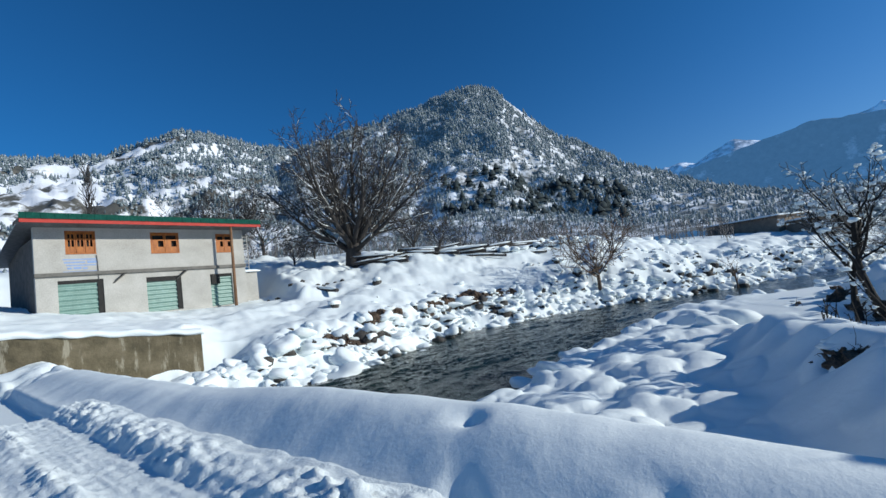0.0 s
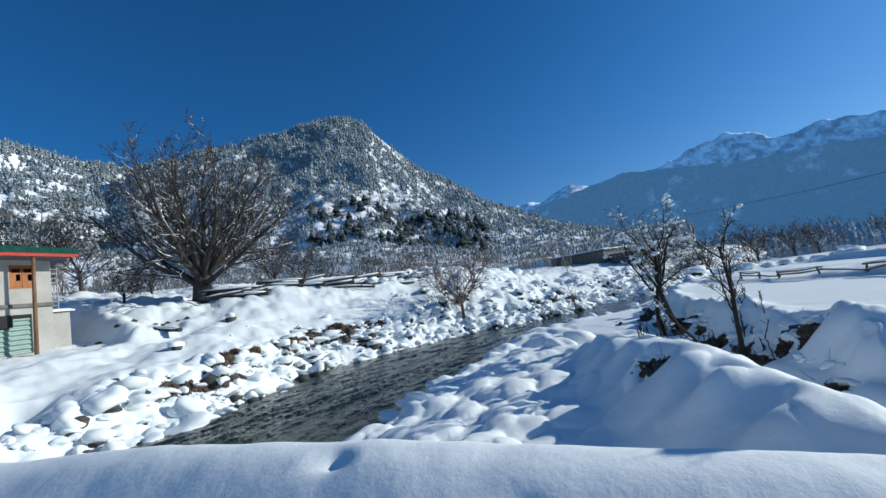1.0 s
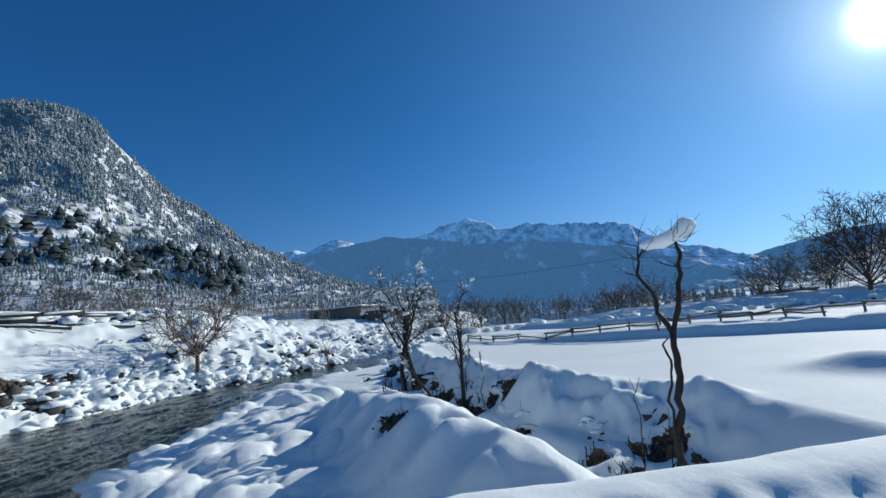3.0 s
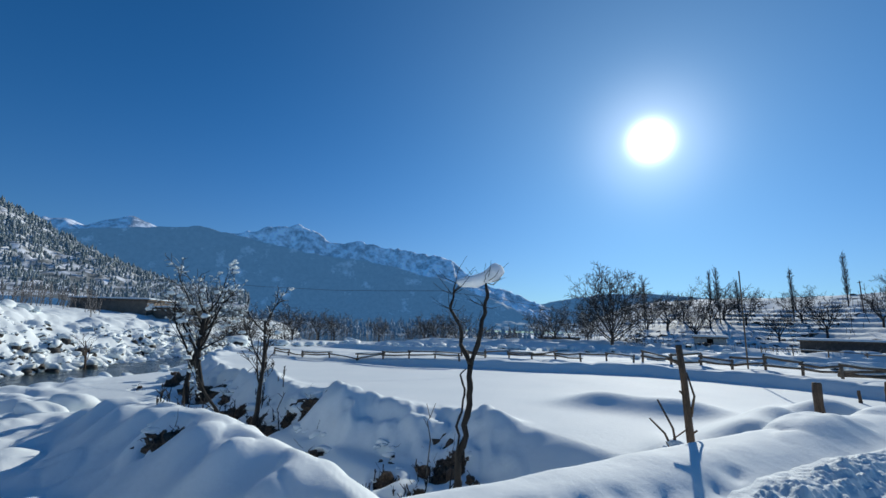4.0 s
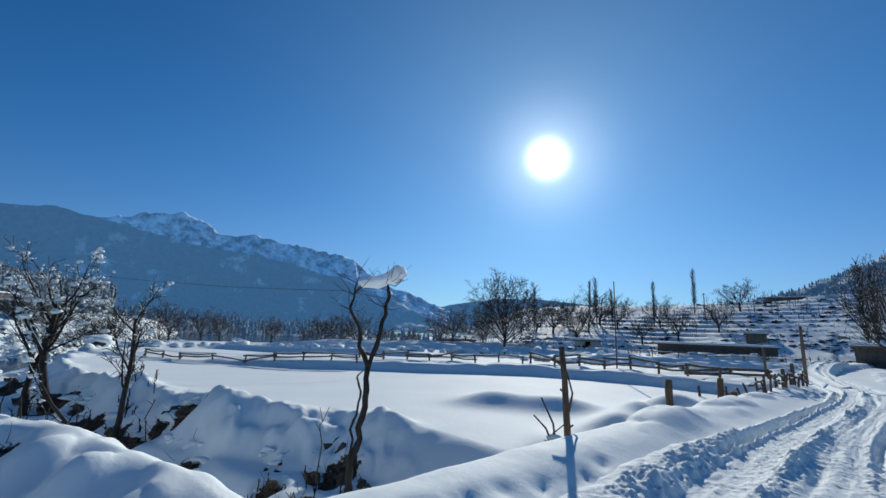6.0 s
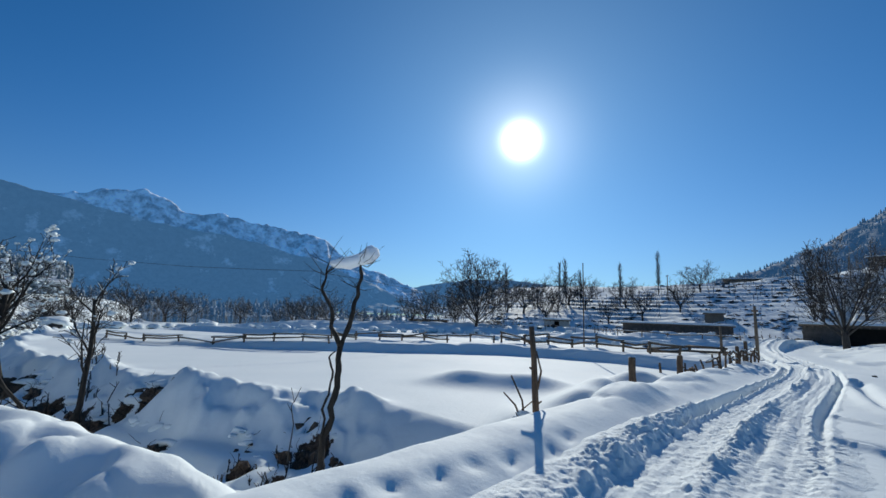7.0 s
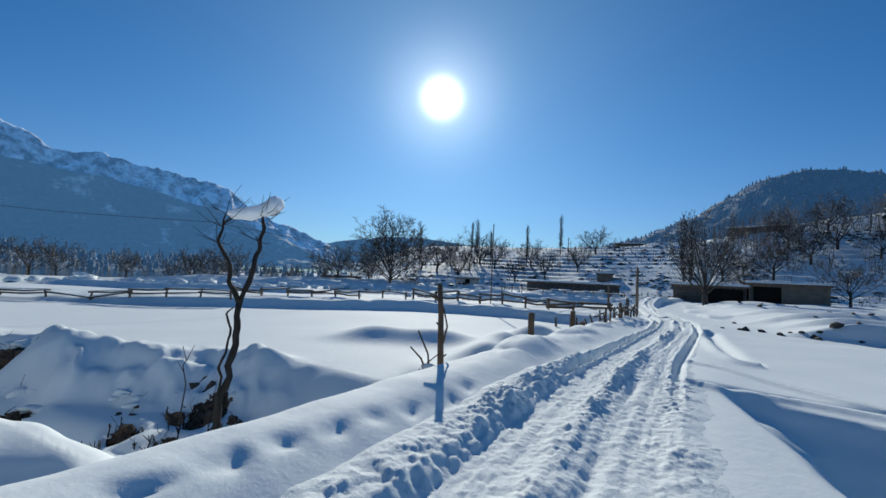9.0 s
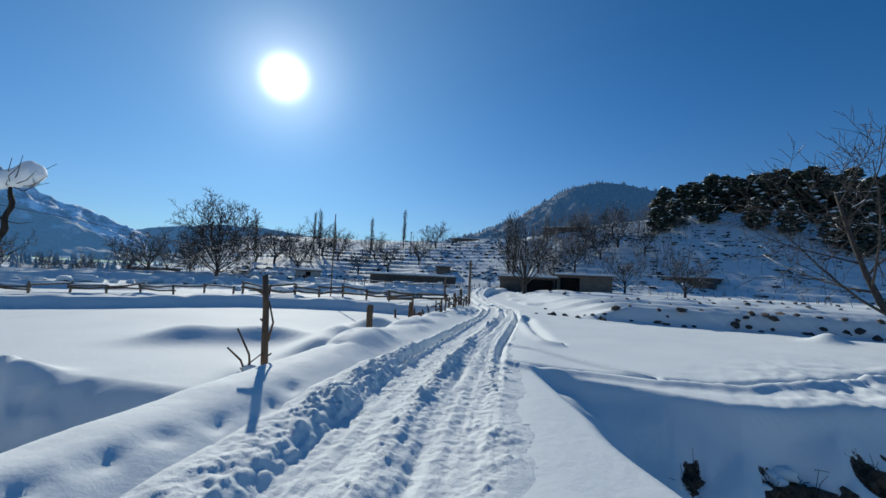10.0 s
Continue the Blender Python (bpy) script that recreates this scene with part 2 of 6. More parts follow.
# ---- building helpers ----
def smooth(a, b, v):
    t = np.clip((v - a) / (b - a), 0, 1)
    return t * t * (3 - 2 * t)


def smax(a, b, k):
    h = np.clip(0.5 + 0.5 * (a - b) / k, 0, 1)
    return b * (1 - h) + a * h + k * h * (1 - h)


def smin(a, b, k):
    return -smax(-a, -b, k)


def line_distance(x, y, pts):
    """Distance to a line of points, the side (positive to its left) and the values carried along it."""
    best = np.full(x.shape, 1e9)
    side = np.zeros(x.shape)
    vals = [np.zeros(x.shape) for _ in pts[0][2:]]
    for p, q in zip(pts[:-1], pts[1:]):
        dx, dy = q[0] - p[0], q[1] - p[1]
        t = np.clip(((x - p[0]) * dx + (y - p[1]) * dy) / (dx * dx + dy * dy), 0, 1)
        ex, ey = x - p[0] - t * dx, y - p[1] - t * dy
        d = np.hypot(ex, ey)
        m = d < best
        best = np.where(m, d, best)
        side = np.where(m, np.sign(dx * (y - p[1]) - dy * (x - p[0])), side)
        vals = [np.where(m, p[i + 2] + t * (q[i + 2] - p[i + 2]), v) for i, v in enumerate(vals)]
    return (best, side, *vals)


HASH = np.random.RandomState(5).rand(256, 256)


def value_noise(x, y):
    xi, yi = np.floor(x).astype(int), np.floor(y).astype(int)
    fx, fy = x - xi, y - yi
    fx, fy = fx * fx * (3 - 2 * fx), fy * fy * (3 - 2 * fy)
    g = lambda i, j: HASH[(xi + i) % 256, (yi + j) % 256]
    return (g(0, 0) * (1 - fx) + g(1, 0) * fx) * (1 - fy) + (g(0, 1) * (1 - fx) + g(1, 1) * fx) * fy


def fbm(x, y, octaves=4, gain=0.5):
    s, a, tot = 0, 1.0, 0
    for o in range(octaves):
        s = s + a * (value_noise(x * 2 ** o + 17.3 * o, y * 2 ** o + 9.1 * o) - 0.5)
        tot += a
        a *= gain
    return s / tot


def lumps(x, y, cell, seed=0, keep=1.0):
    """Rounded snow pillows: the height of the nearest dome, one dome a cell."""
    xs, ys = x / cell, y / cell
    xi, yi = np.floor(xs).astype(int), np.floor(ys).astype(int)
    out = np.zeros(x.shape)
    for i in (-1, 0, 1):
        for j in (-1, 0, 1):
            a, b = (xi + i + seed * 31) % 256, (yi + j + seed * 57) % 256
            jx, jy, sz = HASH[a, b], HASH[b, a], HASH[(a + 91) % 256, (b + 13) % 256]
            r = 0.38 + 0.34 * sz
            d2 = ((xs - xi - i - jx) ** 2 + (ys - yi - j - jy) ** 2) / (r * r)
            out = np.maximum(out, np.where(HASH[(a + 7) % 256, (b + 71) % 256] < keep, np.sqrt(np.clip(1 - d2, 0, 1)) * r, 0))
    return out * cell


WATER_Z = -2.2
RIVER = [(-14.0, 6.0, 4.5), (-8.0, 11.0, 4.8), (-1.6, 17.3, 4.8), (4.7, 26.0, 5.6), (12.0, 30.6, 4.2), (20.3, 31.6, 4.0), (28.5, 35.4, 3.0),
         (40.0, 41.0, 2.6), (60.0, 50.0, 2.4), (95.0, 70.0, 2.4), (200.0, 120.0, 2.4), (3000.0, 1900.0, 2.4)]
LIP = [(7.2, -1.2), (9.0, 0.6), (10.2, 2.4), (10.6, 4.4), (11.2, 6.2), (12.2, 8.8), (13.8, 11.2), (14.4, 13.6), (16.5, 16.5), (20.0, 20.0), (27.0, 25.0), (45.0, 33.0), (90.0, 60.0), (220.0, 125.0), (3000.0, 1880.0)]
DITCH = [(5.0, 1.0, -1.25), (6.3, 1.9, -1.25), (7.2, 3.4, -1.3), (8.4, 5.6, -1.4), (9.4, 7.8, -1.5), (10.8, 10.6, -1.6), (11.5, 13.2, -1.75), (11.2, 16.5, -2.0), (10.0, 20.0, -2.4)]
MOUND = [(4.8, 2.0, -0.3, 0.0), (5.1, 2.8, -0.25, 0.85), (6.0, 4.6, -0.2, 2.86), (7.1, 6.9, -0.2, 5.41), (8.2, 9.6, -0.25, 8.33), (9.0, 11.8, -0.5, 10.67), (9.6, 13.2, -0.9, 12.2)]
# paths trodden and driven across the snowfield beyond the road
TRACKS = [(7.3, -5.45), (6.46, -6.14), (5.91, -6.95), (5.06, -7.52), (4.23, -8.67), (3.72, -10.68), (3.47, -13.06), (3.0, -17.0)]
SIDE_TRACK = [(9.04, -7.19), (8.05, -7.7), (6.5, -7.75), (5.27, -7.82)]
DRIFT = [(14.3, -12.9), (11.7, -10.9), (9.6, -9.4), (8.9, -9.1)]
# the gully beyond the road: the edge of the road bank and the crest of the far side
GULLY_NEAR = [(6.5, -6.0), (5.93, -5.57), (5.39, -5.26), (4.42, -4.74), (3.69, -4.42), (2.75, -3.9), (2.14, -3.57), (1.0, -2.9), (-2.0, -0.6), (-10.0, 6.0), (-30.0, 22.0)]
GULLY_FAR = [(6.5, -6.0), (5.5, -6.35), (4.9, -6.8), (4.27, -7.06), (3.64, -7.44), (3.2, -8.2), (2.6, -9.7), (2.0, -12.0), (0.0, -17.0), (-10.0, -30.0), (-40.0, -60.0)]
ROAD = [(-60.0, 50.0), (-30.0, 25.1), (-8.0, 7.2), (0.37, 0.48), (5.0, -3.2), (8.9, -6.5), (14.5, -11.8), (18.1, -14.7), (22.3, -16.9), (28.0, -19.8), (38.0, -28.0), (55.0, -46.0), (80.0, -75.0)]


FOOTPRINTS = [(-0.02, 3.55, 0.13), (-0.1, 2.85, 0.13), (1.0, 2.4, 0.05)]


HOLLOWS = []
# far edge of the near snowfield, as bearings and distances
FIELD_END = [(d * math.sin(radians(a)), d * math.cos(radians(a))) for a, d in ((36, 60.0), (46, 34.0), (53.5, 26.8), (61.5, 24.0), (68.2, 22.7), (75.3, 22.5), (82.6, 21.9), (89.8, 22.6), (96.7, 23.1), (103.2, 22.9), (109.1, 22.4), (114.4, 21.2), (119.5, 21.0), (123.5, 23.5), (124.5, 30.0))]
# wheel track over the far terrace, from the yard past the timber
YARD_TRACK = [(-17.0, 27.0), (-12.0, 30.0), (-6.0, 34.0), (-1.0, 37.5), (4.0, 41.5), (10.0, 47.0)]


def road_frame(x, y):
    d, s = line_distance(x, y, ROAD)
    return d * s


def land(x, y, fine=True):
    x, y = np.asarray(x, float), np.asarray(y, float)
    r = np.hypot(x, y)
    dr, side, hw = line_distance(x, y, RIVER)
    off = dr - hw + 0.5 * fbm(x * 0.45, y * 0.45, 3) * 2
    far = side > 0
    # far bank: boulders, terrace, rising ground
    p_mid = np.interp(off, [-3, 0, 0.7, 2.2, 3.0, 4.2, 6.7, 9, 11, 12.6, 24, 45, 80, 200, 600], [-1, 0, 0.6, 1.35, 2.35, 2.6, 3.65, 4.6, 5.4, 5.9, 7.0, 8.0, 9.0, 10, 12])
    p_left = np.interp(off, [-3, 0, 1.5, 2.6, 5, 9, 12, 14, 20, 30, 40, 80, 200, 600], [-1, 0, 0.8, 1.6, 2.1, 2.9, 4.2, 5.0, 6.4, 8.2, 9.6, 11.5, 12, 13])
    p_right = np.interp(off, [-3, 0, 1.5, 4.0, 11, 16, 27, 60, 200, 600], [-1, 0, 0.9, 1.6, 3.2, 4.6, 5.6, 6.2, 7, 8])
    wl, wr = smooth(-4, -11, x), smooth(16, 30, x)
    h_far = WATER_Z + p_mid * (1 - wl) * (1 - wr) + p_left * wl + p_right * wr
    h_far = h_far + fbm(x * 0.12, y * 0.12, 4) * 0.9 * smooth(4, 16, off)
    # yard of the house, held by the retaining wall
    ta, tn = (x + 24.0) * 0.7904 + (y - 11.5) * 0.6126, -(x + 24.0) * 0.6126 + (y - 11.5) * 0.7904
    yard = 1.55 - 0.145 * np.clip(ta - 8.7, -6, 7.3) + 0.092 * np.clip(tn, 0, 16) + 0.16 * fbm(x * 0.5, y * 0.5, 4)
    reach = 15.6 + 7.0 * smooth(4, 10, tn)
    in_yard = smooth(0.15, 0.4 + 2.2 * np.clip(ta - 14.2, 0, 3), tn) * smooth(reach + 1.6, reach, ta) * smooth(30, 24, tn)
    h_far = h_far * (1 - in_yard) + yard * in_yard
    below = smooth(0.2, 0.0, tn) * smooth(18.0, 15.5, ta) * smooth(-5, -3, tn)
    h_far = h_far * (1 - below) + np.minimum(h_far, -1.5 - 0.15 * tn) * below
    # near bank
    h_near = WATER_Z + np.interp(off, [-3, 0, 0.8, 3, 8, 14], [-1, 0, 0.45, 0.75, 1.0, 1.1])
    dm, sm, zm, along_m = line_distance(x, y, MOUND)
    spur = (0.5 + 0.5 * np.cos(along_m * 4.3 + 5 * fbm(x * 0.35, y * 0.35, 2) + 0.8 * dm)) ** 1.6
    h_near = smax(h_near, zm - (0.58 - 0.1 * (sm > 0)) * np.sqrt(dm * dm + 0.06) + 0.14 - 0.02 * dm * dm + 0.3 * fbm(x * 0.6, y * 0.6, 2) + 0.12 * lumps(x, y, 1.6, 6, 0.8) + 0.3 * (0.14 - np.abs(fbm(x * 0.55 + 7, y * 0.8, 3))) - 0.07 + 0.3 * spur * np.exp(-((dm - 0.75) / 0.5) ** 2), 0.16)
    dl, sl = line_distance(x, y, LIP)
    dl = -dl * sl  # positive inside the field
    field = -0.3 + 0.05 * fbm(x * 0.2, y * 0.2, 3)
    for cx, cy, tall, wide in ((12.9, -0.4, 0.34, 1.0), (12.4, -2.2, 0.38, 1.2), (9.6, -2.9, 0.46, 0.7), (10.7, -3.8, 0.42, 0.65), (13.3, -5.6, 0.5, 0.9), (7.9, -1.2, 0.25, 0.4)):
        cr = math.hypot(cx, cy)
        along = ((x - cx) * cx + (y - cy) * cy) / cr
        cross = (-(x - cx) * cy + (y - cy) * cx) / cr
        field = field + tall * np.exp(-(along / np.where(along < 0, 0.7, 1.6)) ** 2 - (cross / wide) ** 2)
    h_field = field + np.where(dl < 0, -(0.8 + 0.25 * smooth(1.5, 3.5, y)) * (np.sqrt(dl * dl + 0.1) - 0.32), 0) + (0.5 * fbm(x * 0.7, y * 0.7, 3) + 0.3 * lumps(x, y, 1.5, 7, 0.7)) * (0.1 + 0.9 * smooth(1.4, 3.6, y)) * smooth(0.9, -0.6, dl) * smooth(-6, -2, dl)
    fold = np.abs(fbm(x * 0.6 + 3, y * 0.6, 4, 0.55))
    h_field = h_field + (1.4 * (0.11 - fold) + 0.24 * lumps(x, y, 1.1, 21, 0.6) + 0.2 * lumps(x, y, 0.6, 22, 0.5)) * smooth(0.5, -0.3, dl) * smooth(-3.5, -1.6, dl) * smooth(0.6, 2.2, y)
    h_near = smax(h_near, h_field, 0.22)
    dd, _, zd = line_distance(x, y, DITCH)
    h_near = smin(h_near, zd + np.maximum(0, dd - 0.25) * 0.95 + 0.25 * fbm(x * 1.3, y * 1.3, 3), 0.25)
    h = np.where(far & (off > -2), h_far, h_near)
    h = np.where(dr < hw - 2, WATER_Z - 1, h)
    # low snowed-over walls behind the field
    for edge, tall in ((31.0, 0.4), (34.5, 0.5), (40.0, 0.5), (46.0, 0.6), (53.0, 0.7), (61.0, 0.8)):
        q = x - edge - 0.12 * y + 5 * fbm(x * 0.02 + edge, y * 0.05, 3)
        h = h + tall * (~far) * smooth(-0.25, 0.1, q) * smooth(2.4, 0.2, q) * smooth(-0.12, 0.1, fbm(x * 0.07 + edge, y * 0.07, 2)) * smooth(24, 19, y)
    # the bank that ends the snowfield
    de, se = line_distance(x, y, FIELD_END)
    beyond = de * se + 0.5 * fbm(x * 0.25, y * 0.25, 3)
    tall = 0.12 + 0.3 * smooth(15, 7, y)
    h = h + (~far) * smooth(30, 22, y) * (r < 90) * (tall * smooth(-0.1, 0.35, beyond) * (1 - 0.45 * smooth(1.5, 5.0, beyond)) + 0.14 * lumps(x, y, 1.4, 17, 0.6) * smooth(0.0, 0.8, beyond) * smooth(9, 4, beyond))
    # ground on the other side of the road
    rd = road_frame(x, y)
    right = -0.06 + 0.1 * fbm(x * 0.25, y * 0.25, 3) + 0.06 * np.exp(-((rd + 1.0) / 0.7) ** 2)
    dn, sn = line_distance(x + 0.5 * fbm(x * 0.4, y * 0.4, 2), y + 0.5 * fbm(x * 0.4 + 9, y * 0.4, 2), GULLY_NEAR)
    df, sf = line_distance(x, y, GULLY_FAR)
    into = smin(np.maximum(dn * sn, 0) * 0.8, np.maximum(-df * sf, 0) * (1.25 + 0.5 * fbm(x * 0.8, y * 0.8, 3)), 0.25)
    into = np.where((sn > 0) & (sf < 0), np.maximum(into, 0), 0)
    right = right + (0.3 * lumps(x, y, 1.5, 20, 0.5) + 0.2 * lumps(x, y, 0.8, 27, 0.5) + 0.3 * fbm(x * 0.9 + 2, y * 0.9, 3)) * smooth(0.1, 0.8, into) - smin(into * (1 + 0.7 * fbm(x * 0.9 + 4, y * 0.9, 3)), 1.9 + 0.4 * fbm(x * 0.6, y * 0.6, 3), 0.3) * smooth(0, 0.35, into)
    # stone-edged terraces behind the fields, then the terraced hillside
    u = 0.643 * x - 0.766 * y
    for edge, rise in ((21.6, 0.5), (24.0, 0.06), (26.5, 0.06), (30.0, -0.05), (35.0, -0.05), (41.0, -0.05), (48.0, 0.0)):
        q = u + 0.8 * fbm(x * 0.15 + edge, y * 0.15, 3)
        right = right + (rise * smooth(edge - 0.16, edge + 0.16, q) + 0.2 * smooth(edge - 0.3, edge + 0.1, q) * smooth(edge + 1.6, edge + 0.2, q)) * smooth(3, 6, -rd)
    right = right + 0.3 * np.exp(-((x - 6.4) ** 2 / 0.2 + (y + 19.5) ** 2 / 0.5)) + 0.06 * np.abs(fbm(x * 0.6, y * 0.6, 3)) * smooth(12, 20, r)
    for path, wide, deep in ((TRACKS, 0.15, 0.17), (SIDE_TRACK, 0.1, 0.15), (DRIFT, 0.2, 0.18)):
        dt, st = line_distance(x, y, path)
        dt = dt * st + 0.25 * fbm(x * 0.5, y * 0.5, 2)
        right = right - deep * np.exp(-(dt / wide) ** 2) + 0.5 * deep * np.exp(-((dt + 1.8 * wide) / wide) ** 2)
    crumbs = np.exp(-((x - 3.0) ** 2 / 3.0 + (y + 11.5) ** 2 / 14.0))
    right = right + crumbs * (0.2 * fbm(x * 3, y * 3, 4) + 0.1 * lumps(x, y, 0.3, 15, 0.4))
    h = np.where(rd < 0, right, h)
    bearing = np.degrees(np.arctan2(x, y))
    up = np.clip(u - 61 - 12 * smooth(100, 112, bearing) + 3 * fbm(x * 0.05, y * 0.05, 2), 0, 40) * 0.29 * smooth(84, 98, bearing)
    up = up + 9 * np.exp(-(((x - 62) / 42) ** 2 + ((y + 128) / 50) ** 2)) * smooth(60, 105, u)
    step = 0.95
    q = (up + (1.9 * fbm(x * 0.028, y * 0.028, 3) + 0.35 * fbm(x * 0.16, y * 0.16, 2)) * smooth(0.3, 2.0, up)) / step
    part_up = q - np.floor(q)
    up = step * (np.floor(q) + part_up + (0.5 + 0.28 * smooth(126, 136, bearing)) * smooth(-0.2, 0.1, fbm(x * 0.045 + 5, y * 0.045, 3)) * (smooth(0.8, 0.98, part_up) - part_up))
    h = h + up - 7.0 * smooth(58, 120, r) * smooth(50, 58, bearing) * smooth(92, 82, bearing)
    # banks of the road: a ploughed bank beside the near rut, a smooth snow bank outside it
    bank = 0.05 * smooth(0.98, 1.12, rd) + 0.27 * smooth(1.15, 2.2, rd) + 0.05 * fbm(x * 0.9, y * 0.9, 2)
    bank = bank * (1 - 0.35 * smooth(4, 12, x)) - 0.12 * smooth(9, 18, x) + (0.16 * lumps(x, y, 1.5, 25, 0.55) + 0.1 * lumps(x, y, 0.8, 26, 0.4)) * smooth(1.5, 2.2, rd) * smooth(6.5, 8.5, x)
    bank = bank + np.interp(x, [-4.5, -1.5, 0.4, 4.2], [0.0, 0.2, 0.2, 0.0]) * smooth(1.4, 2.4, rd)
    bank = bank - smooth(2.35, 3.1, rd) * (rd - 2.2) * 0.62 + 0.03 * fbm(x * 2.2, y * 2.2, 2)
    left_h = np.where(rd > 0, smax(h, bank, 0.22), h)
    road_z = -0.02 + 0 * x + 0.6 * smooth(24, 45, u) * smooth(12, 2, np.abs(rd))
    w = np.where(rd > 0, smooth(1.15, 1.0, rd), smooth(-0.72, -0.5, rd)) * smooth(120, 70, r)
    h = left_h * (1 - w) + (road_z - 0.2) * w
    if fine:
        for hx, hy, hwid in HOLLOWS:
            h = h - 0.2 * np.exp(-(((x - hx) ** 2 + (y - hy) ** 2) / (0.5 * hwid) ** 2) ** 2)
        wx, wy = x + 0.16 * fbm(x * 2.6, y * 2.6, 2), y + 0.16 * fbm(x * 2.6 + 8, y * 2.6, 2)
        for fx, fy, fd in FOOTPRINTS:
            a_, b_ = 0.77 * (wx - fx) - 0.64 * (wy - fy), 0.64 * (wx - fx) + 0.77 * (wy - fy)
            h = h - 0.42 * fd * np.exp(-((a_ / 0.2) ** 2 + (b_ / 0.12) ** 2)) - 0.4 * fd * np.exp(-(((a_ - 0.06) / 0.1) ** 2 + (b_ / 0.07) ** 2)) + 0.12 * fd * np.exp(-(((a_ + 0.25) / 0.1) ** 2 + (b_ / 0.12) ** 2))
        # pillows over boulders on both banks
        reach_up = 3.2 + 9.0 * smooth(8, 20, x)
        on_far = far * smooth(-0.6, 0.3, off) * smooth(reach_up + 2.0, reach_up, off) * (1 - 0.9 * smooth(-9, -14, x) * smooth(6, 10, off))
        on_near = (~far) * smooth(-0.6, 0.2, off) * smooth(8.0, 5.0, off) * smooth(2.6, 4.0, rd) * smooth(-8, -3, x) * smooth(0.7, 1.5, dm) * smooth(-4.5, -6.5, dl)
        h = h + on_far * (0.3 * lumps(x, y, 1.5, 1, 0.8) + 0.3 * lumps(x, y, 0.8, 2, 0.7) + 0.22 * lumps(x, y, 0.45, 8, 0.6) - 0.3 * smooth(4.5, 3.0, off) + 0.25 * fbm(x * 1.3, y * 1.3, 3))
        h = h + on_near * (0.22 * lumps(x, y, 1.5, 3, 0.85) + 0.2 * lumps(x, y, 0.75, 16, 0.7) + 0.3 * fbm(x * 0.9, y * 0.9, 3) - 0.1)
        rough = smooth(8, 13, off) * (1 - in_yard) * far * smooth(90, 50, r)
        h = h + rough * (0.28 * lumps(x, y, 2.6, 4, 0.5) + 0.25 * lumps(x, y, 1.1, 9, 0.5) + 0.35 * fbm(x * 0.8, y * 0.8, 4))
        path_d, _ = line_distance(x, y, YARD_TRACK)
        h = h + far * (0.05 * np.exp(-((path_d - 0.45) / 0.16) ** 2) - 0.1 * np.exp(-(path_d / 0.28) ** 2)) + far * smooth(3.0, 5.0, off) * (0.5 * fbm(x * 0.45, y * 0.45, 5, 0.6) + 0.12 * lumps(x, y, 1.3, 19, 0.25))
        h = h + smooth(22, 30, u) * 0.1 * lumps(x, y, 2.2, 5, 0.3) * smooth(200, 120, r) * (np.abs(rd) > 2.5)
    return h


def mesh_object(name, verts, faces, material, parent=None, smooth_faces=True):
    me = bpy.data.meshes.new(name)
    me.from_pydata(verts if isinstance(verts, list) else verts.tolist(), [], faces if isinstance(faces, list) else faces.tolist())
    me.materials.append(material)
    if smooth_faces:
        me.polygons.foreach_set("use_smooth", np.ones(len(me.polygons), bool))
    me.update()
    ob = new(name, me)
    if parent is not None:
        ob.parent = parent
    return ob


def grid_faces(rows, cols, wrap=False):
    i, j = np.meshgrid(np.arange(rows - 1), np.arange(cols if wrap else cols - 1), indexing="ij")
    a = i * cols + j
    b = i * cols + (j + 1) % cols
    return np.stack([a, b, b + cols, a + cols], -1).reshape(-1, 4)


def meet(azimuth, elevation):
    """Where a line of sight from the road meets the ground."""
    r = np.linspace(2.5, 60, 2400)
    sx, cy = math.sin(radians(azimuth)), math.cos(radians(azimuth))
    g = land(r * sx, r * cy)
    i = int(np.argmax(g > 1.6 + r * math.tan(radians(elevation))))
    return float(r[i] * sx), float(r[i] * cy)


# bare earth shows in hollows of the ditch, the gully and the far terrace: direction, width, height
HOLLOW_SPOTS = [(65.6, -17.3, 0.55, 0.6), (69.4, -18.8, 0.45, 0.5), (73.3, -15.8, 0.85, 0.95), (56.5, -14.7, 0.9, 0.6), (56.5, -8.7, 0.9, 0.26), (41.2, -11.5, 0.7, 0.32), (38.3, -7.1, 0.6, 0.4),
                (41.7, -6.6, 1.3, 0.8), (44.9, -7.8, 1.4, 0.9), (47.3, -10.2, 1.2, 0.9), (49.6, -11.0, 1.0, 0.7), (51.7, -11.9, 0.8, 0.5), (53.8, -10.4, 0.5, 0.3), (47.0, -8.0, 0.7, 0.4), (158.5, -17.8, 0.75, 0.4), (163.9, -14.9, 0.5, 0.45), (150.2, -18.6, 0.3, 0.14),
                (-10.1, -3.3, 1.8, 0.4), (-7.1, -3.1, 1.6, 0.4), (-3.4, -3.0, 2.0, 0.6), (-0.4, -2.6, 2.4, 0.7), (3.4, -2.5, 2.6, 0.7), (6.3, -2.35, 1.8, 0.6), (8.3, -2.4, 1.2, 0.5), (-15.0, -5.6, 1.6, 0.5), (-12.5, -6.2, 1.4, 0.5)]
FOOTPRINTS.extend((*meet(a, e), d) for a, e, d in ((76.4, -21.7, 0.075), (82.7, -19.9, 0.085), (89.1, -19.0, 0.075), (92.5, -17.5, 0.05), (98.0, -16.8, 0.07), (102.3, -15.2, 0.07), (104.7, -13.7, 0.07), (68.6, -22.8, 0.09), (101.0, -16.0, 0.05)))
found = [(*meet(a, e), w) for a, e, w, h in HOLLOW_SPOTS]
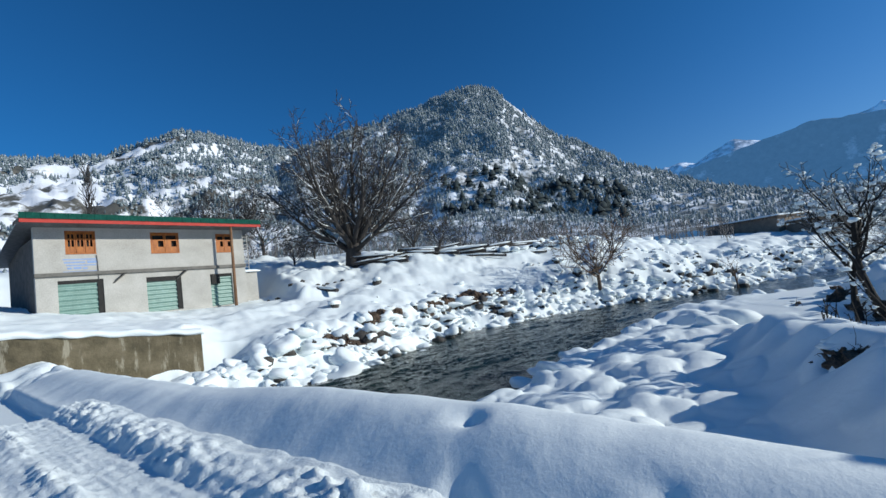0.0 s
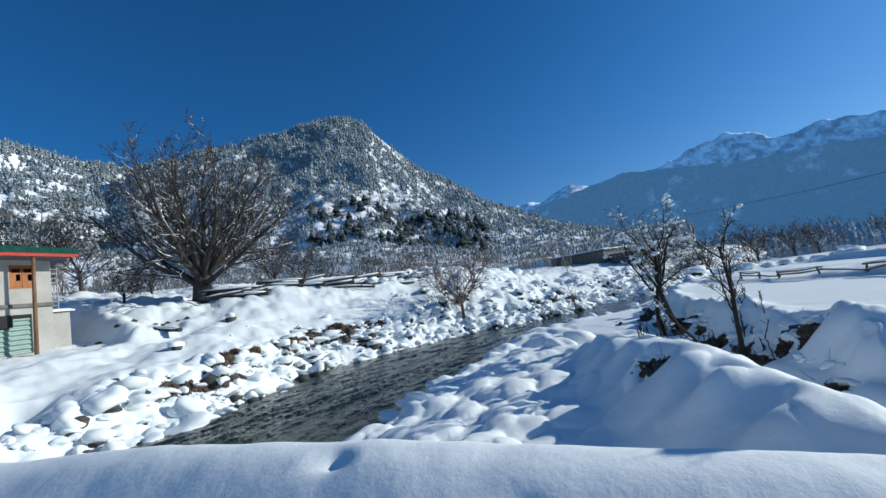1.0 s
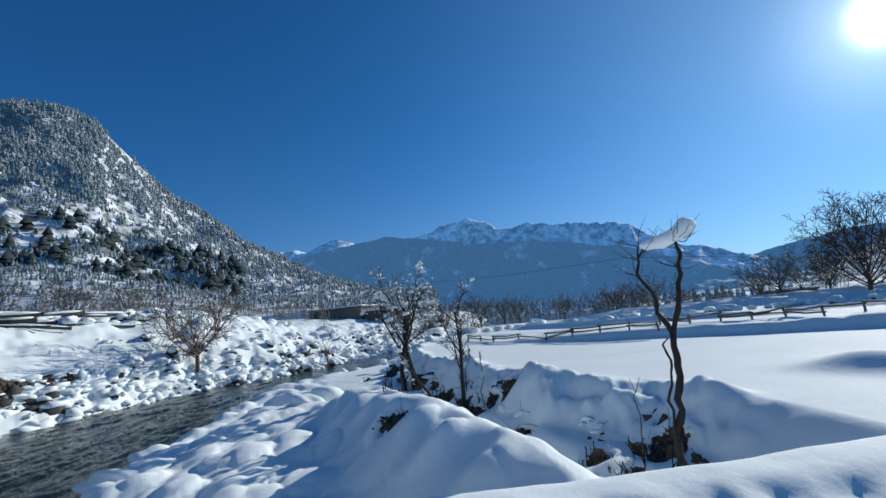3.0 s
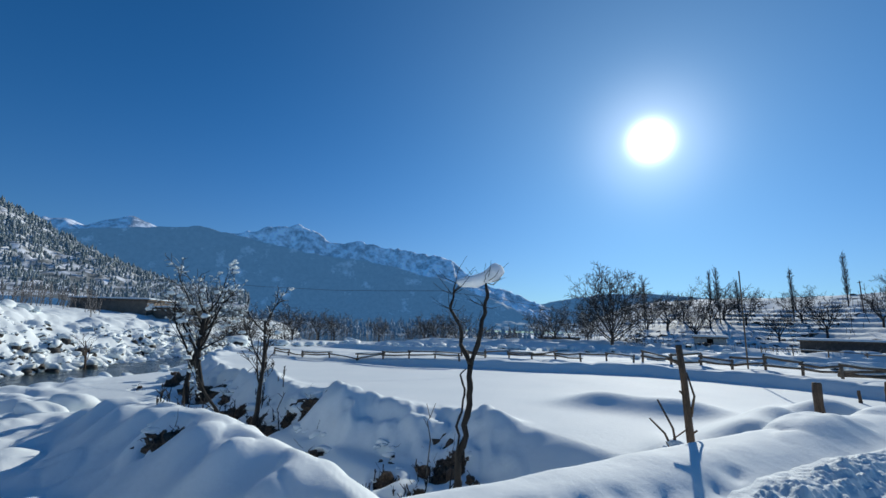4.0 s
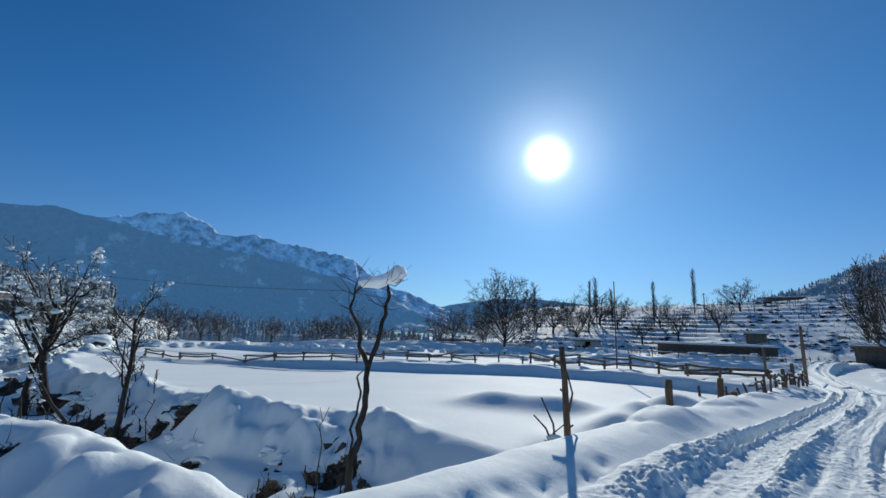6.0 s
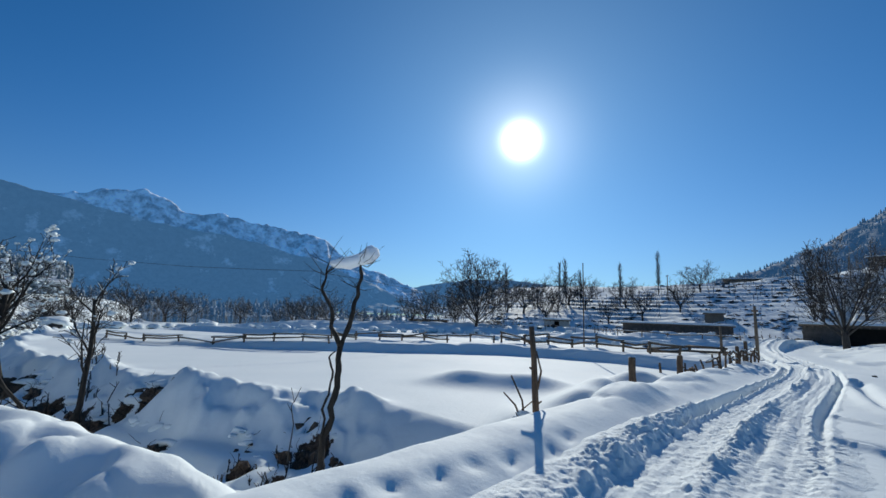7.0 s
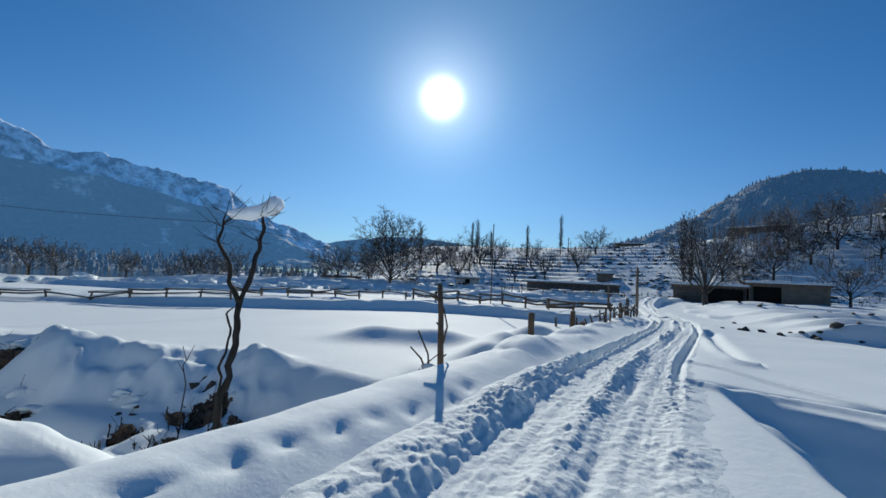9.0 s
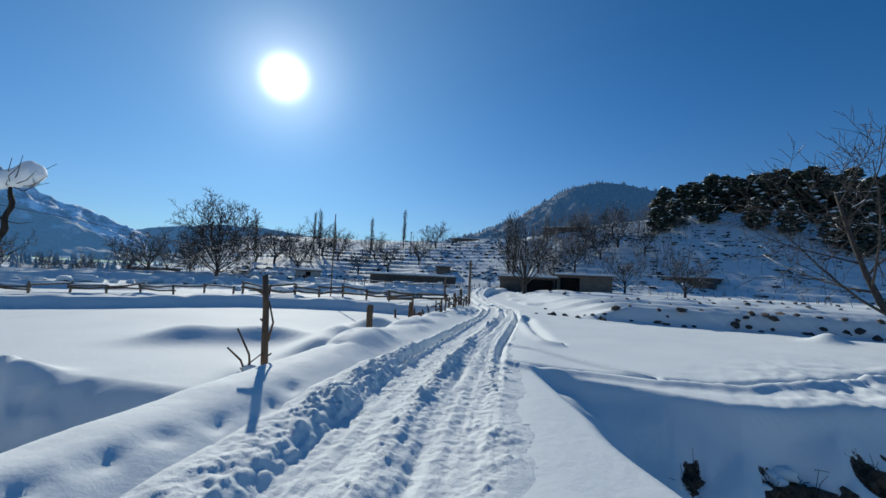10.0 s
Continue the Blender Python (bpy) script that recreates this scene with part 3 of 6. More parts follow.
HOLLOWS.extend(found)

# ---- the ground: one sheet from the road to the horizon, finer near the road ----
az = np.radians(np.concatenate([np.arange(-64, 182, 0.26), np.arange(182, 296, 3.0)]))
rad = np.concatenate([0.35 * 1.0172 ** np.arange(0, 184), 8.07 * 1.0096 ** np.arange(0, 200), np.arange(54.8, 124, 0.62), 124.5 * 1.0172 ** np.arange(0, 68), np.array([450, 520, 620, 760, 950, 1300, 2000, 3500])])
RR, AA = np.meshgrid(rad, az, indexing="ij")
GX, GY = RR * np.sin(AA), RR * np.cos(AA)
GZ = land(GX, GY)
verts = np.stack([GX, GY, GZ], -1).reshape(-1, 3)
centre = len(verts)
verts = np.vstack([verts, [[0, 0, float(land(np.array([0.0]), np.array([0.0]))[0])]]])
faces = grid_faces(len(rad), len(az), True).tolist()
faces += [[centre, (j + 1) % len(az), j] for j in range(len(az))]
ground = mesh_object("ground", verts, [f[::-1] for f in faces], GROUND_SNOW)
bare = np.zeros(len(verts))
for (a_, e_, w_, h_), (hx, hy, _) in zip(HOLLOW_SPOTS, found):
    ca, sa = math.cos(radians(a_)), math.sin(radians(a_))
    side_ = (verts[:, 0] - hx) * ca - (verts[:, 1] - hy) * sa
    deep_ = (verts[:, 0] - hx) * sa + (verts[:, 1] - hy) * ca
    bare = np.maximum(bare, np.exp(-(side_ / (0.5 * w_)) ** 2 - (deep_ / (0.1 + 0.36 * h_)) ** 2))
ground.data.attributes.new("bare", "FLOAT", "POINT").data.foreach_set("value", bare.astype(np.float32))
tagged(ground, "deep fresh white snow over fields, banks and terraces", "snow ground", kind="structure")

# ---- the river ----
def river_waves():
    """Choppy water: wavelets stretched along the stream, finer towards the road."""
    a = np.radians(np.arange(-48, 52, 0.16))
    d = 12.0 * 1.0052 ** np.arange(0, 360)
    D, A = np.meshgrid(d, a, indexing="ij")
    X, Y = D * np.sin(A), D * np.cos(A)
    along, across = 0.766 * X + 0.643 * Y, -0.643 * X + 0.766 * Y
    bend = 0.8 * fbm(X * 0.3, Y * 0.3, 2)
    chop = fbm(along * 0.9 + bend, across * 1.9 + bend, 4, 0.62)
    ruffle = 1.0 - 2.2 * np.abs(fbm(along * 1.6 + 31, across * 3.2 + bend, 3, 0.6))
    Z = WATER_Z + (0.16 * chop + 0.05 * ruffle) * (0.6 + 0.8 * smooth(-0.2, 0.3, fbm(X * 0.15, Y * 0.15, 2))) * smooth(75, 40, D)
    return mesh_object("water", np.stack([X, Y, Z], -1).reshape(-1, 3), grid_faces(len(d), len(a))[:, ::-1], WATER)


water = river_waves()
tagged(water, "dark green rippled river water between snowy banks", "river", kind="structure")
reach_far = mesh_object("water_far", [(30, 30, WATER_Z - 0.02), (210, 30, WATER_Z - 0.02), (210, 140, WATER_Z - 0.02), (30, 140, WATER_Z - 0.02)], [(0, 1, 2, 3)], WATER)
tagged(reach_far, "far reach of the dark green river", "river", kind="structure")

# ---- helpers for things ----
def part(name, bm, material, parent=None, label=""):
    me = bpy.data.meshes.new(name)
    bm.to_mesh(me)
    bm.free()
    me.materials.append(material)
    ob = new(name, me)
    if parent is not None:
        ob.parent = parent
    if label:
        ob["label"] = label
    return ob


def thing(name, m, label, category, group=""):
    ob = new(name)
    ob.matrix_basis = m
    return tagged(ob, label, category, group)


def box(bm, lo, hi, bevel=0.0):
    lo, hi = Vector(lo), Vector(hi)
    res = bmesh.ops.create_cube(bm, size=1.0, matrix=Matrix.Translation((lo + hi) / 2) @ Matrix.Diagonal((*(hi - lo), 1)))
    if bevel:
        edges = list({e for v in res["verts"] for e in v.link_edges})
        bmesh.ops.bevel(bm, geom=edges, offset=bevel, segments=1, affect="EDGES")


def boxes(*pairs, bevel=0.0):
    bm = bmesh.new()
    for lo, hi in pairs:
        box(bm, lo, hi, bevel)
    return bm


def snow_slab(bm, x0, x1, y0, y1, z, thick, seed, nx=40, ny=10, slope=0.0):
    """A soft slab of lying snow with rounded, drooping edges."""
    xs, ys = np.linspace(x0, x1, nx), np.linspace(y0, y1, ny)
    X, Y = np.meshgrid(xs, ys, indexing="ij")
    ex = np.minimum(np.minimum(X - x0, x1 - X), np.minimum(Y - y0, y1 - Y))
    T = thick * (0.5 + 0.5 * np.sqrt(np.clip(ex / (thick * 1.2), 0, 1))) * (1 + 0.5 * fbm(X * 0.9 + seed, Y * 0.9, 3)) + 0.02 * fbm(X * 3 + seed, Y * 3, 2)
    top = [bm.verts.new((X[i, j], Y[i, j], z + slope * (Y[i, j] - y0) + max(T[i, j], 0.0))) for i in range(nx) for j in range(ny)]
    for i in range(nx - 1):
        for j in range(ny - 1):
            f = bm.faces.new((top[i * ny + j], top[(i + 1) * ny + j], top[(i + 1) * ny + j + 1], top[i * ny + j + 1]))
            f.smooth = True
    ring = [i * ny for i in range(nx)] + [(nx - 1) * ny + j for j in range(1, ny)] + [i * ny + ny - 1 for i in range(nx - 2, -1, -1)] + [j for j in range(ny - 2, 0, -1)]
    foot = [bm.verts.new((top[k].co.x, top[k].co.y, z + slope * (top[k].co.y - y0))) for k in ring]
    for a in range(len(ring)):
        b = (a + 1) % len(ring)
        bm.faces.new((top[ring[b]], top[ring[a]], foot[a], foot[b])).smooth = True
    return bm


def tubes(branches, sides):
    """Tapered tubes along lines of (point, radius)."""
    V, F = [], []
    for pts, k in zip(branches, sides):
        base = len(V)
        n = len(pts)
        for i, (p, r) in enumerate(pts):
            a = pts[max(i - 1, 0)][0]
            b = pts[min(i + 1, n - 1)][0]
            d = (b - a).normalized()
            s = d.cross(Vector((0.31, 0.17, 0.93)))
            if s.length < 0.05:
                s = d.cross(Vector((1, 0, 0)))
            s.normalize()
            t = d.cross(s)
            for j in range(k):
                w = 2 * math.pi * j / k
                V.append(tuple(p + (s * math.cos(w) + t * math.sin(w)) * r))
        for i in range(n - 1):
            for j in range(k):
                F.append((base + i * k + j, base + i * k + (j + 1) % k, base + (i + 1) * k + (j + 1) % k, base + (i + 1) * k + j))
        F.append(tuple(base + (n - 1) * k + j for j in range(k)))
        F.append(tuple(base + j for j in reversed(range(k))))
    return V, F


def ico(subdiv):
    bm = bmesh.new()
    bmesh.ops.create_icosphere(bm, subdivisions=subdiv, radius=1.0)
    v = np.array([tuple(q.co) for q in bm.verts])
    f = np.array([[q.index for q in face.verts] for face in bm.faces])
    bm.free()
    return v, f


ICO1, ICO2, ICO3 = ico(1), ico(2), ico(3)


def blob(rng, base, size, rough=0.25):
    """One uneven rounded lump."""
    v, f = base
    ph = rng.rand(3) * 20
    k = 1 + rough * (np.sin(v[:, 0] * 2.3 + ph[0]) * np.cos(v[:, 1] * 2.9 + ph[1]) + 0.6 * np.sin(v[:, 2] * 4.1 + v[:, 0] * 3 + ph[2]))
    return v * k[:, None] * np.asarray(size)


def gather(pieces):
    V, F, n = [], [], 0
    for v, f in pieces:
        V.append(np.asarray(v))
        F.extend((np.asarray(f) + n).tolist())
        n += len(v)
    return np.vstack(V), F


def ground_at(x, y):
    return float(land(np.array([x]), np.array([y]))[0])


def polar(azimuth, d):
    return d * math.sin(radians(azimuth)), d * math.cos(radians(azimuth))


# ---- trees ----
def grow(rng, out, p, d, length, rad, level, spec):
    n = spec["segs"][level]
    pts = [(p.copy(), rad)]
    tip = rad * spec["taper"][level]
    for i in range(n):
        jit = Vector(rng.normal(0, spec["wiggle"][level], 3))
        d = (d + jit + Vector((0, 0, spec["rise"][level]))).normalized()
        p = p + d * (length / n)
        pts.append((p.copy(), rad + (tip - rad) * (i + 1) / n))
    out.append((pts, level))
    if level + 1 >= len(spec["segs"]):
        return
    kids = spec["kids"][level]
    for k in range(kids):
        t = spec["first"][level] + (1 - spec["first"][level]) * (k + rng.rand() * 0.8) / kids
        x = min(t * n, n - 0.001)
        i = int(x)
        q = pts[i][0].lerp(pts[i + 1][0], x - i)
        r = pts[i][1] + (pts[i + 1][1] - pts[i][1]) * (x - i)
        axis = (pts[i + 1][0] - pts[i][0]).normalized()
        s = axis.orthogonal().normalized()
        s.rotate(Matrix.Rotation(2.4 * k + rng.rand() * (0.4 if level == 0 else 1.2), 3, axis))
        ang = radians(spec["angle"][level] * (0.75 + 0.5 * rng.rand()))
        if level == 0 and "fan" in spec:
            ang = radians(spec["fan"] * math.sqrt((kids - k - 0.5) / kids))
        cd = (axis * math.cos(ang) + s * math.sin(ang)).normalized()
        cl = length * spec["ratio"][level] * (0.7 + 0.5 * rng.rand()) * (1.1 - 0.45 * t)
        if level == 0 and "fan" in spec:
            cl = length * spec["ratio"][0] * (0.88 + 0.2 * rng.rand()) * (1 - 0.22 * (math.degrees(ang) / spec["fan"]) ** 2)
        grow(rng, out, q, cd, cl, max(r * spec["thin"][level], spec["least"]), level + 1, spec)


def bare_tree(name, seed, height, radius, spec, bark, m, label, category="tree", group="", snow=0.3, clumps=0, snow_levels=(1, 2, 3), clump_size=0.12):
    rng = np.random.RandomState(seed)
    out = []
    lean = spec.get("lean", (0.03, 0.0))
    grow(rng, out, Vector((0, 0, -0.3)), Vector((lean[0], lean[1], 1)).normalized(), height * spec["bole"], radius, 0, spec)
    top = max(p.z for pts, _ in out for p, _ in pts)
    k = height / top
    out = [([(p * k, max(r * (k if l < 2 else 1.0), spec["least"])) for p, r in pts], l) for pts, l in out]
    tree = thing(name, m, label, category, group)
    wood = [(pts, l) for pts, l in out if l <= 1]
    fine = [(pts, l) for pts, l in out if l > 1]
    V, F = tubes([p for p, _ in wood], [9 if l == 0 else 6 for _, l in wood])
    mesh_object("trunk", V, F, bark, tree)
    if fine:
        V, F = tubes([p for p, _ in fine], [4 if l == 2 else 3 for _, l in fine])
        mesh_object("crown", V, F, bark, tree)
    lying = []
    for pts, l in out:
        if l in snow_levels and rng.rand() < snow:
            keep = [(p + Vector((0, 0, r * 0.8)), max(r * 0.8, spec["least"] * 0.9)) for p, r in pts]
            a = rng.randint(0, max(1, len(keep) - 2))
            keep = keep[a:a + 2 + rng.randint(0, 3)]
            if len(keep) >= 2 and abs((keep[-1][0] - keep[0][0]).normalized().z) < 0.85:
                lying.append(keep)
    pieces = []
    if lying:
        V, F = tubes(lying, [5] * len(lying))
        pieces.append((np.array(V), F))
    tips = [pts[-1][0] for pts, l in out if l >= 2]
    for _ in range(clumps):
        c = tips[rng.randint(len(tips))]
        s = clump_size * (0.4 + 1.1 * rng.rand() ** 2)
        pieces.append((blob(rng, ICO2, (s * (0.8 + 0.9 * rng.rand()), s * (0.8 + 0.6 * rng.rand()), s * 0.8), 0.42) + np.array(c), ICO2[1]))
    if pieces:
        V, F, n = [], [], 0
        for v, f in pieces:
            V.extend(np.asarray(v).tolist())
            F.extend([tuple(int(i) + n for i in q) for q in f])
            n += len(v)
        tagged(mesh_object("snow", V, F, SNOW, tree), "snow lying on the branches", kind="stuff")
    return tree


WALNUT = dict(bole=0.24, segs=[4, 6, 5, 4, 3], kids=[11, 9, 7, 4], first=[0.45, 0.15, 0.15, 0.2], angle=[42, 40, 42, 45], ratio=[2.9, 0.52, 0.5, 0.5],
              thin=[0.42, 0.5, 0.5, 0.6], taper=[0.75, 0.25, 0.3, 0.4, 0.5], wiggle=[0.03, 0.09, 0.12, 0.16, 0.2], rise=[0.1, 0.1, 0.07, 0.05, 0.03], least=0.016)
ORCHARD = dict(bole=0.22, segs=[3, 5, 4, 3], kids=[8, 8, 6], first=[0.5, 0.15, 0.15], angle=[48, 42, 45], ratio=[2.6, 0.55, 0.5],
               thin=[0.45, 0.5, 0.55], taper=[0.75, 0.25, 0.3, 0.4], wiggle=[0.05, 0.12, 0.15, 0.18], rise=[0.08, 0.07, 0.05, 0.03], least=0.02)
ROUGH_TREE = dict(bole=0.5, segs=[6, 5, 4, 3], kids=[9, 6, 5], first=[0.35, 0.2, 0.15], angle=[40, 44, 48], ratio=[0.75, 0.5, 0.5],
                  thin=[0.55, 0.55, 0.6], taper=[0.4, 0.3, 0.35, 0.5], wiggle=[0.14, 0.16, 0.18, 0.2], rise=[0.1, 0.06, 0.04, 0.03], least=0.009)
POPLAR = dict(bole=0.95, segs=[8, 4, 3], kids=[46, 5], first=[0.18, 0.2], angle=[22, 25], ratio=[0.2, 0.5],
              thin=[0.3, 0.5], taper=[0.12, 0.3, 0.5], wiggle=[0.015, 0.06, 0.1], rise=[0.2, 0.25, 0.1], least=0.04)


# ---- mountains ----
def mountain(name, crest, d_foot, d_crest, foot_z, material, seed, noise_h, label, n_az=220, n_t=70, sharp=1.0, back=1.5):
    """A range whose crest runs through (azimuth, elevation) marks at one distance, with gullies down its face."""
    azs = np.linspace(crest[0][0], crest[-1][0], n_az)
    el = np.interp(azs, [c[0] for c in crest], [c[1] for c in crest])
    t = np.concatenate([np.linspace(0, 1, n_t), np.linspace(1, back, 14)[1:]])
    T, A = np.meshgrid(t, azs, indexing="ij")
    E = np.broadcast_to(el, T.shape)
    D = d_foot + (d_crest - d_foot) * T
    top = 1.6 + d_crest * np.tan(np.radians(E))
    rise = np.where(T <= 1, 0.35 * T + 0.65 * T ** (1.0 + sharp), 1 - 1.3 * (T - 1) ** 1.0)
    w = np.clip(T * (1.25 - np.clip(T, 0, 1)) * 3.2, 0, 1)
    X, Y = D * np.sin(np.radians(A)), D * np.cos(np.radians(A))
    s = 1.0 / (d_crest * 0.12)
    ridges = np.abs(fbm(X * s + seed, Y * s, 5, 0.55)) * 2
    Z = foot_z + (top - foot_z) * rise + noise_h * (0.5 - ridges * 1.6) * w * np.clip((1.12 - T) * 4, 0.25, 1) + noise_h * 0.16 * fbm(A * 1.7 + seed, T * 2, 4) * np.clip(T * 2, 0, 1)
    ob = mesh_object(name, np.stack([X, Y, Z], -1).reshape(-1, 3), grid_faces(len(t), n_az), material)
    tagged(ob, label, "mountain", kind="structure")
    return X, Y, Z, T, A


def forest_on(name, surf, count, height, seed, t_lo, t_hi, patch, label, az_lo=-999.0, az_hi=999.0, dense=0.0, mat=None, bare=(), broad=1.0):
    """Small snowy conifers all over a slope, thinner where the noise leaves clearings."""
    X, Y, Z, T, A = surf
    rng = np.random.RandomState(seed)
    rows, cols = X.shape
    n = count * 8
    i, j = rng.randint(0, rows - 1, n), rng.randint(0, cols - 1, n)
    a, b = rng.rand(n), rng.rand(n)
    mix = lambda Q: (Q[i, j] * (1 - a) + Q[i + 1, j] * a) * (1 - b) + (Q[i, j + 1] * (1 - a) + Q[i + 1, j + 1] * a) * b
    x, y, z, t, w = mix(X), mix(Y), mix(Z), mix(T), mix(A)
    el = np.degrees(np.arctan2(z - 1.6, np.hypot(x, y)))
    ok = (t > t_lo) & (t < t_hi) & (w > az_lo) & (w < az_hi)
    ok &= fbm(x / patch, y / patch, 3) > -0.05 - dense + 0.25 * rng.rand(n)
    for ca, ce, wa, we, tilt in bare:
        ok &= ((w - ca) / wa) ** 2 + ((el - ce - tilt * (w - ca)) / we) ** 2 > 0.6 + 0.8 * rng.rand(n)
    sel = np.where(ok)[0][:count]
    x, y, z = x[sel], y[sel], z[sel]
    m = len(sel)
    far_off = np.hypot(x, y) / 400.0
    h = height * np.clip(far_off, 0.3, 2.5) * (0.5 + 0.9 * rng.rand(m))
    r = h * (0.2 + 0.12 * rng.rand(m)) * broad
    k = 5
    V, F = [], []
    for q, (zb, zt, rr) in enumerate(((0.0, 0.62, 1.0), (0.36, 1.0, 0.7))):
        w0 = rng.rand(m, 1) * 6.283 + 6.283 * np.arange(k)[None, :] / k
        reach = r[:, None] * rr * (0.7 + 0.6 * rng.rand(m, k))
        ring = np.stack([x[:, None] + reach * np.cos(w0), y[:, None] + reach * np.sin(w0), z[:, None] + h[:, None] * (zb + 0.1 * rng.rand(m, k))], -1)
        tip = np.stack([x, y, z + h * zt], -1)[:, None, :]
        V.append(np.concatenate([ring, tip], 1).reshape(-1, 3))
        base = (np.arange(m) * (k + 1) + q * m * (k + 1))[:, None, None]
        tri = np.array([(p, (p + 1) % k, k) for p in range(k)])[None]
        F.append((base + tri).reshape(-1, 3))
    ob = mesh_object(name, np.vstack(V), np.vstack(F), mat or FOREST)
    tagged(ob, label, "forest", kind="stuff")


# haze is put into these slopes: bluish darks in FOREST, emission where given
FOREST = snow_and("snowy_conifers", (0.055, 0.085, 0.085), (0.14, 0.175, 0.17), 0.62, 0.45, haze_glow=(0.006, 0.016, 0.03), soft=0.14)
SLOPE = snow_and("wooded_snow_slope", (0.08, 0.085, 0.08), (0.19, 0.19, 0.175), 0.5, 0.12, haze_glow=(0.006, 0.016, 0.03), soft=0.08)
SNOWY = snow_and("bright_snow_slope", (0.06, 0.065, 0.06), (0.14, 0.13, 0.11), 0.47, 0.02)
# the ridge face's shade is put into this darkened base colour
SHADED = snow_and("shaded_forest_slope", (0.02, 0.028, 0.03), (0.07, 0.085, 0.09), 0.7, 0.012, haze_glow=(0.033, 0.105, 0.228), soft=0.12)
HILLSIDE = snow_and("hill_forest_floor", (0.05, 0.06, 0.06), (0.12, 0.13, 0.13), 0.66, 0.05, haze_glow=(0.014, 0.05, 0.12))
HILL_PINES = snow_and("far_hill_pines", (0.03, 0.045, 0.04), (0.08, 0.1, 0.085), 0.68, 0.4, haze_glow=(0.014, 0.05, 0.12), soft=0.1)
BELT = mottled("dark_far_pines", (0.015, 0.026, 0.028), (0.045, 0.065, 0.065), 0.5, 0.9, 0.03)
VALLEY = snow_and("valley_fields_and_woods", (0.035, 0.045, 0.05), (0.1, 0.11, 0.115), 0.58, 0.03, haze_glow=(0.02, 0.06, 0.13), soft=0.06)
HIGH = snow_and("high_snow_crest", (0.05, 0.05, 0.06), (0.14, 0.14, 0.15), 0.5, 0.02, haze_glow=(0.025, 0.085, 0.2), soft=0.1)

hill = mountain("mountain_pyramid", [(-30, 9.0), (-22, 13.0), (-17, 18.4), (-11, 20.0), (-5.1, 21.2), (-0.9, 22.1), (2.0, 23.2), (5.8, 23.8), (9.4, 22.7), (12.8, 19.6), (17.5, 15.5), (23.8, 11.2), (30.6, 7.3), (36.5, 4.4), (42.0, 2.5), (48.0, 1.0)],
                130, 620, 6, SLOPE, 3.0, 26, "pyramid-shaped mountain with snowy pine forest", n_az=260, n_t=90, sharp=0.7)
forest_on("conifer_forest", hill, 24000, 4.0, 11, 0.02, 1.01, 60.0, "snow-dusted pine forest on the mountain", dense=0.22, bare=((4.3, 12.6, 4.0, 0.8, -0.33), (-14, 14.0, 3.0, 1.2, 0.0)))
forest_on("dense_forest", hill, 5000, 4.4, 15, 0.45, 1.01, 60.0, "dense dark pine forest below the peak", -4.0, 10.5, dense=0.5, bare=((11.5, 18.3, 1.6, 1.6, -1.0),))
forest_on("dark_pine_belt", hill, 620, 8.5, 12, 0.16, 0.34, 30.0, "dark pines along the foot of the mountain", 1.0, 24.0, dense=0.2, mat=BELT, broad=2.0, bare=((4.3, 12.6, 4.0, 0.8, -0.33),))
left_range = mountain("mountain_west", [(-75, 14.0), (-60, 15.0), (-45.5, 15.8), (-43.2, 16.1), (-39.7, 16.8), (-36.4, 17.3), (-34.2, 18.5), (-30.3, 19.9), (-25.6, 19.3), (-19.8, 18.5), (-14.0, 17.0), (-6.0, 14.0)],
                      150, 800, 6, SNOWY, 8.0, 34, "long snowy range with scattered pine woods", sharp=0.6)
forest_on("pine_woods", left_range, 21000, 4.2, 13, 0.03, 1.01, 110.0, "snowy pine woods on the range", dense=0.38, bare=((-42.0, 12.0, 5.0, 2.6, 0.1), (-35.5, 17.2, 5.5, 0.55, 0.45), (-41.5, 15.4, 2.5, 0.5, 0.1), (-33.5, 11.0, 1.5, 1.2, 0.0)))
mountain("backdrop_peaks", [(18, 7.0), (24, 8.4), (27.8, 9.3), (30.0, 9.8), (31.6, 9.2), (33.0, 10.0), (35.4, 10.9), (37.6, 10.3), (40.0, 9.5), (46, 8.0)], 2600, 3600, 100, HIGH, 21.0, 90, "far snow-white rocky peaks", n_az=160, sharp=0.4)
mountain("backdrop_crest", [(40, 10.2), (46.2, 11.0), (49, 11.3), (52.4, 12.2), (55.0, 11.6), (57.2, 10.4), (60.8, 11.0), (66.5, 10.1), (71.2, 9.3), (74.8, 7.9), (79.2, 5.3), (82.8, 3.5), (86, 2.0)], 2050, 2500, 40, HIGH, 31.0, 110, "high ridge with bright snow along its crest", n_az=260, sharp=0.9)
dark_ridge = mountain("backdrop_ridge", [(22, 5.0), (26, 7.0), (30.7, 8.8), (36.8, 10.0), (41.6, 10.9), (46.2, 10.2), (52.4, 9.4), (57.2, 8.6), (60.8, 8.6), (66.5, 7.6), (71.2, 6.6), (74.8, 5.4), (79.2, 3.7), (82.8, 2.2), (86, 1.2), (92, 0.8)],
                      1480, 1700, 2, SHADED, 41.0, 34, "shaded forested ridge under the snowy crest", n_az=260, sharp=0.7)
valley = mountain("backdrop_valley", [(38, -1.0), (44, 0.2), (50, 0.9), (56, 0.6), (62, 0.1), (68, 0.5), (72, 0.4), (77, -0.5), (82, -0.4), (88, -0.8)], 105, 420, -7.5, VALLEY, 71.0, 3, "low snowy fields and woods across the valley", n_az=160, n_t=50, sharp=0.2)
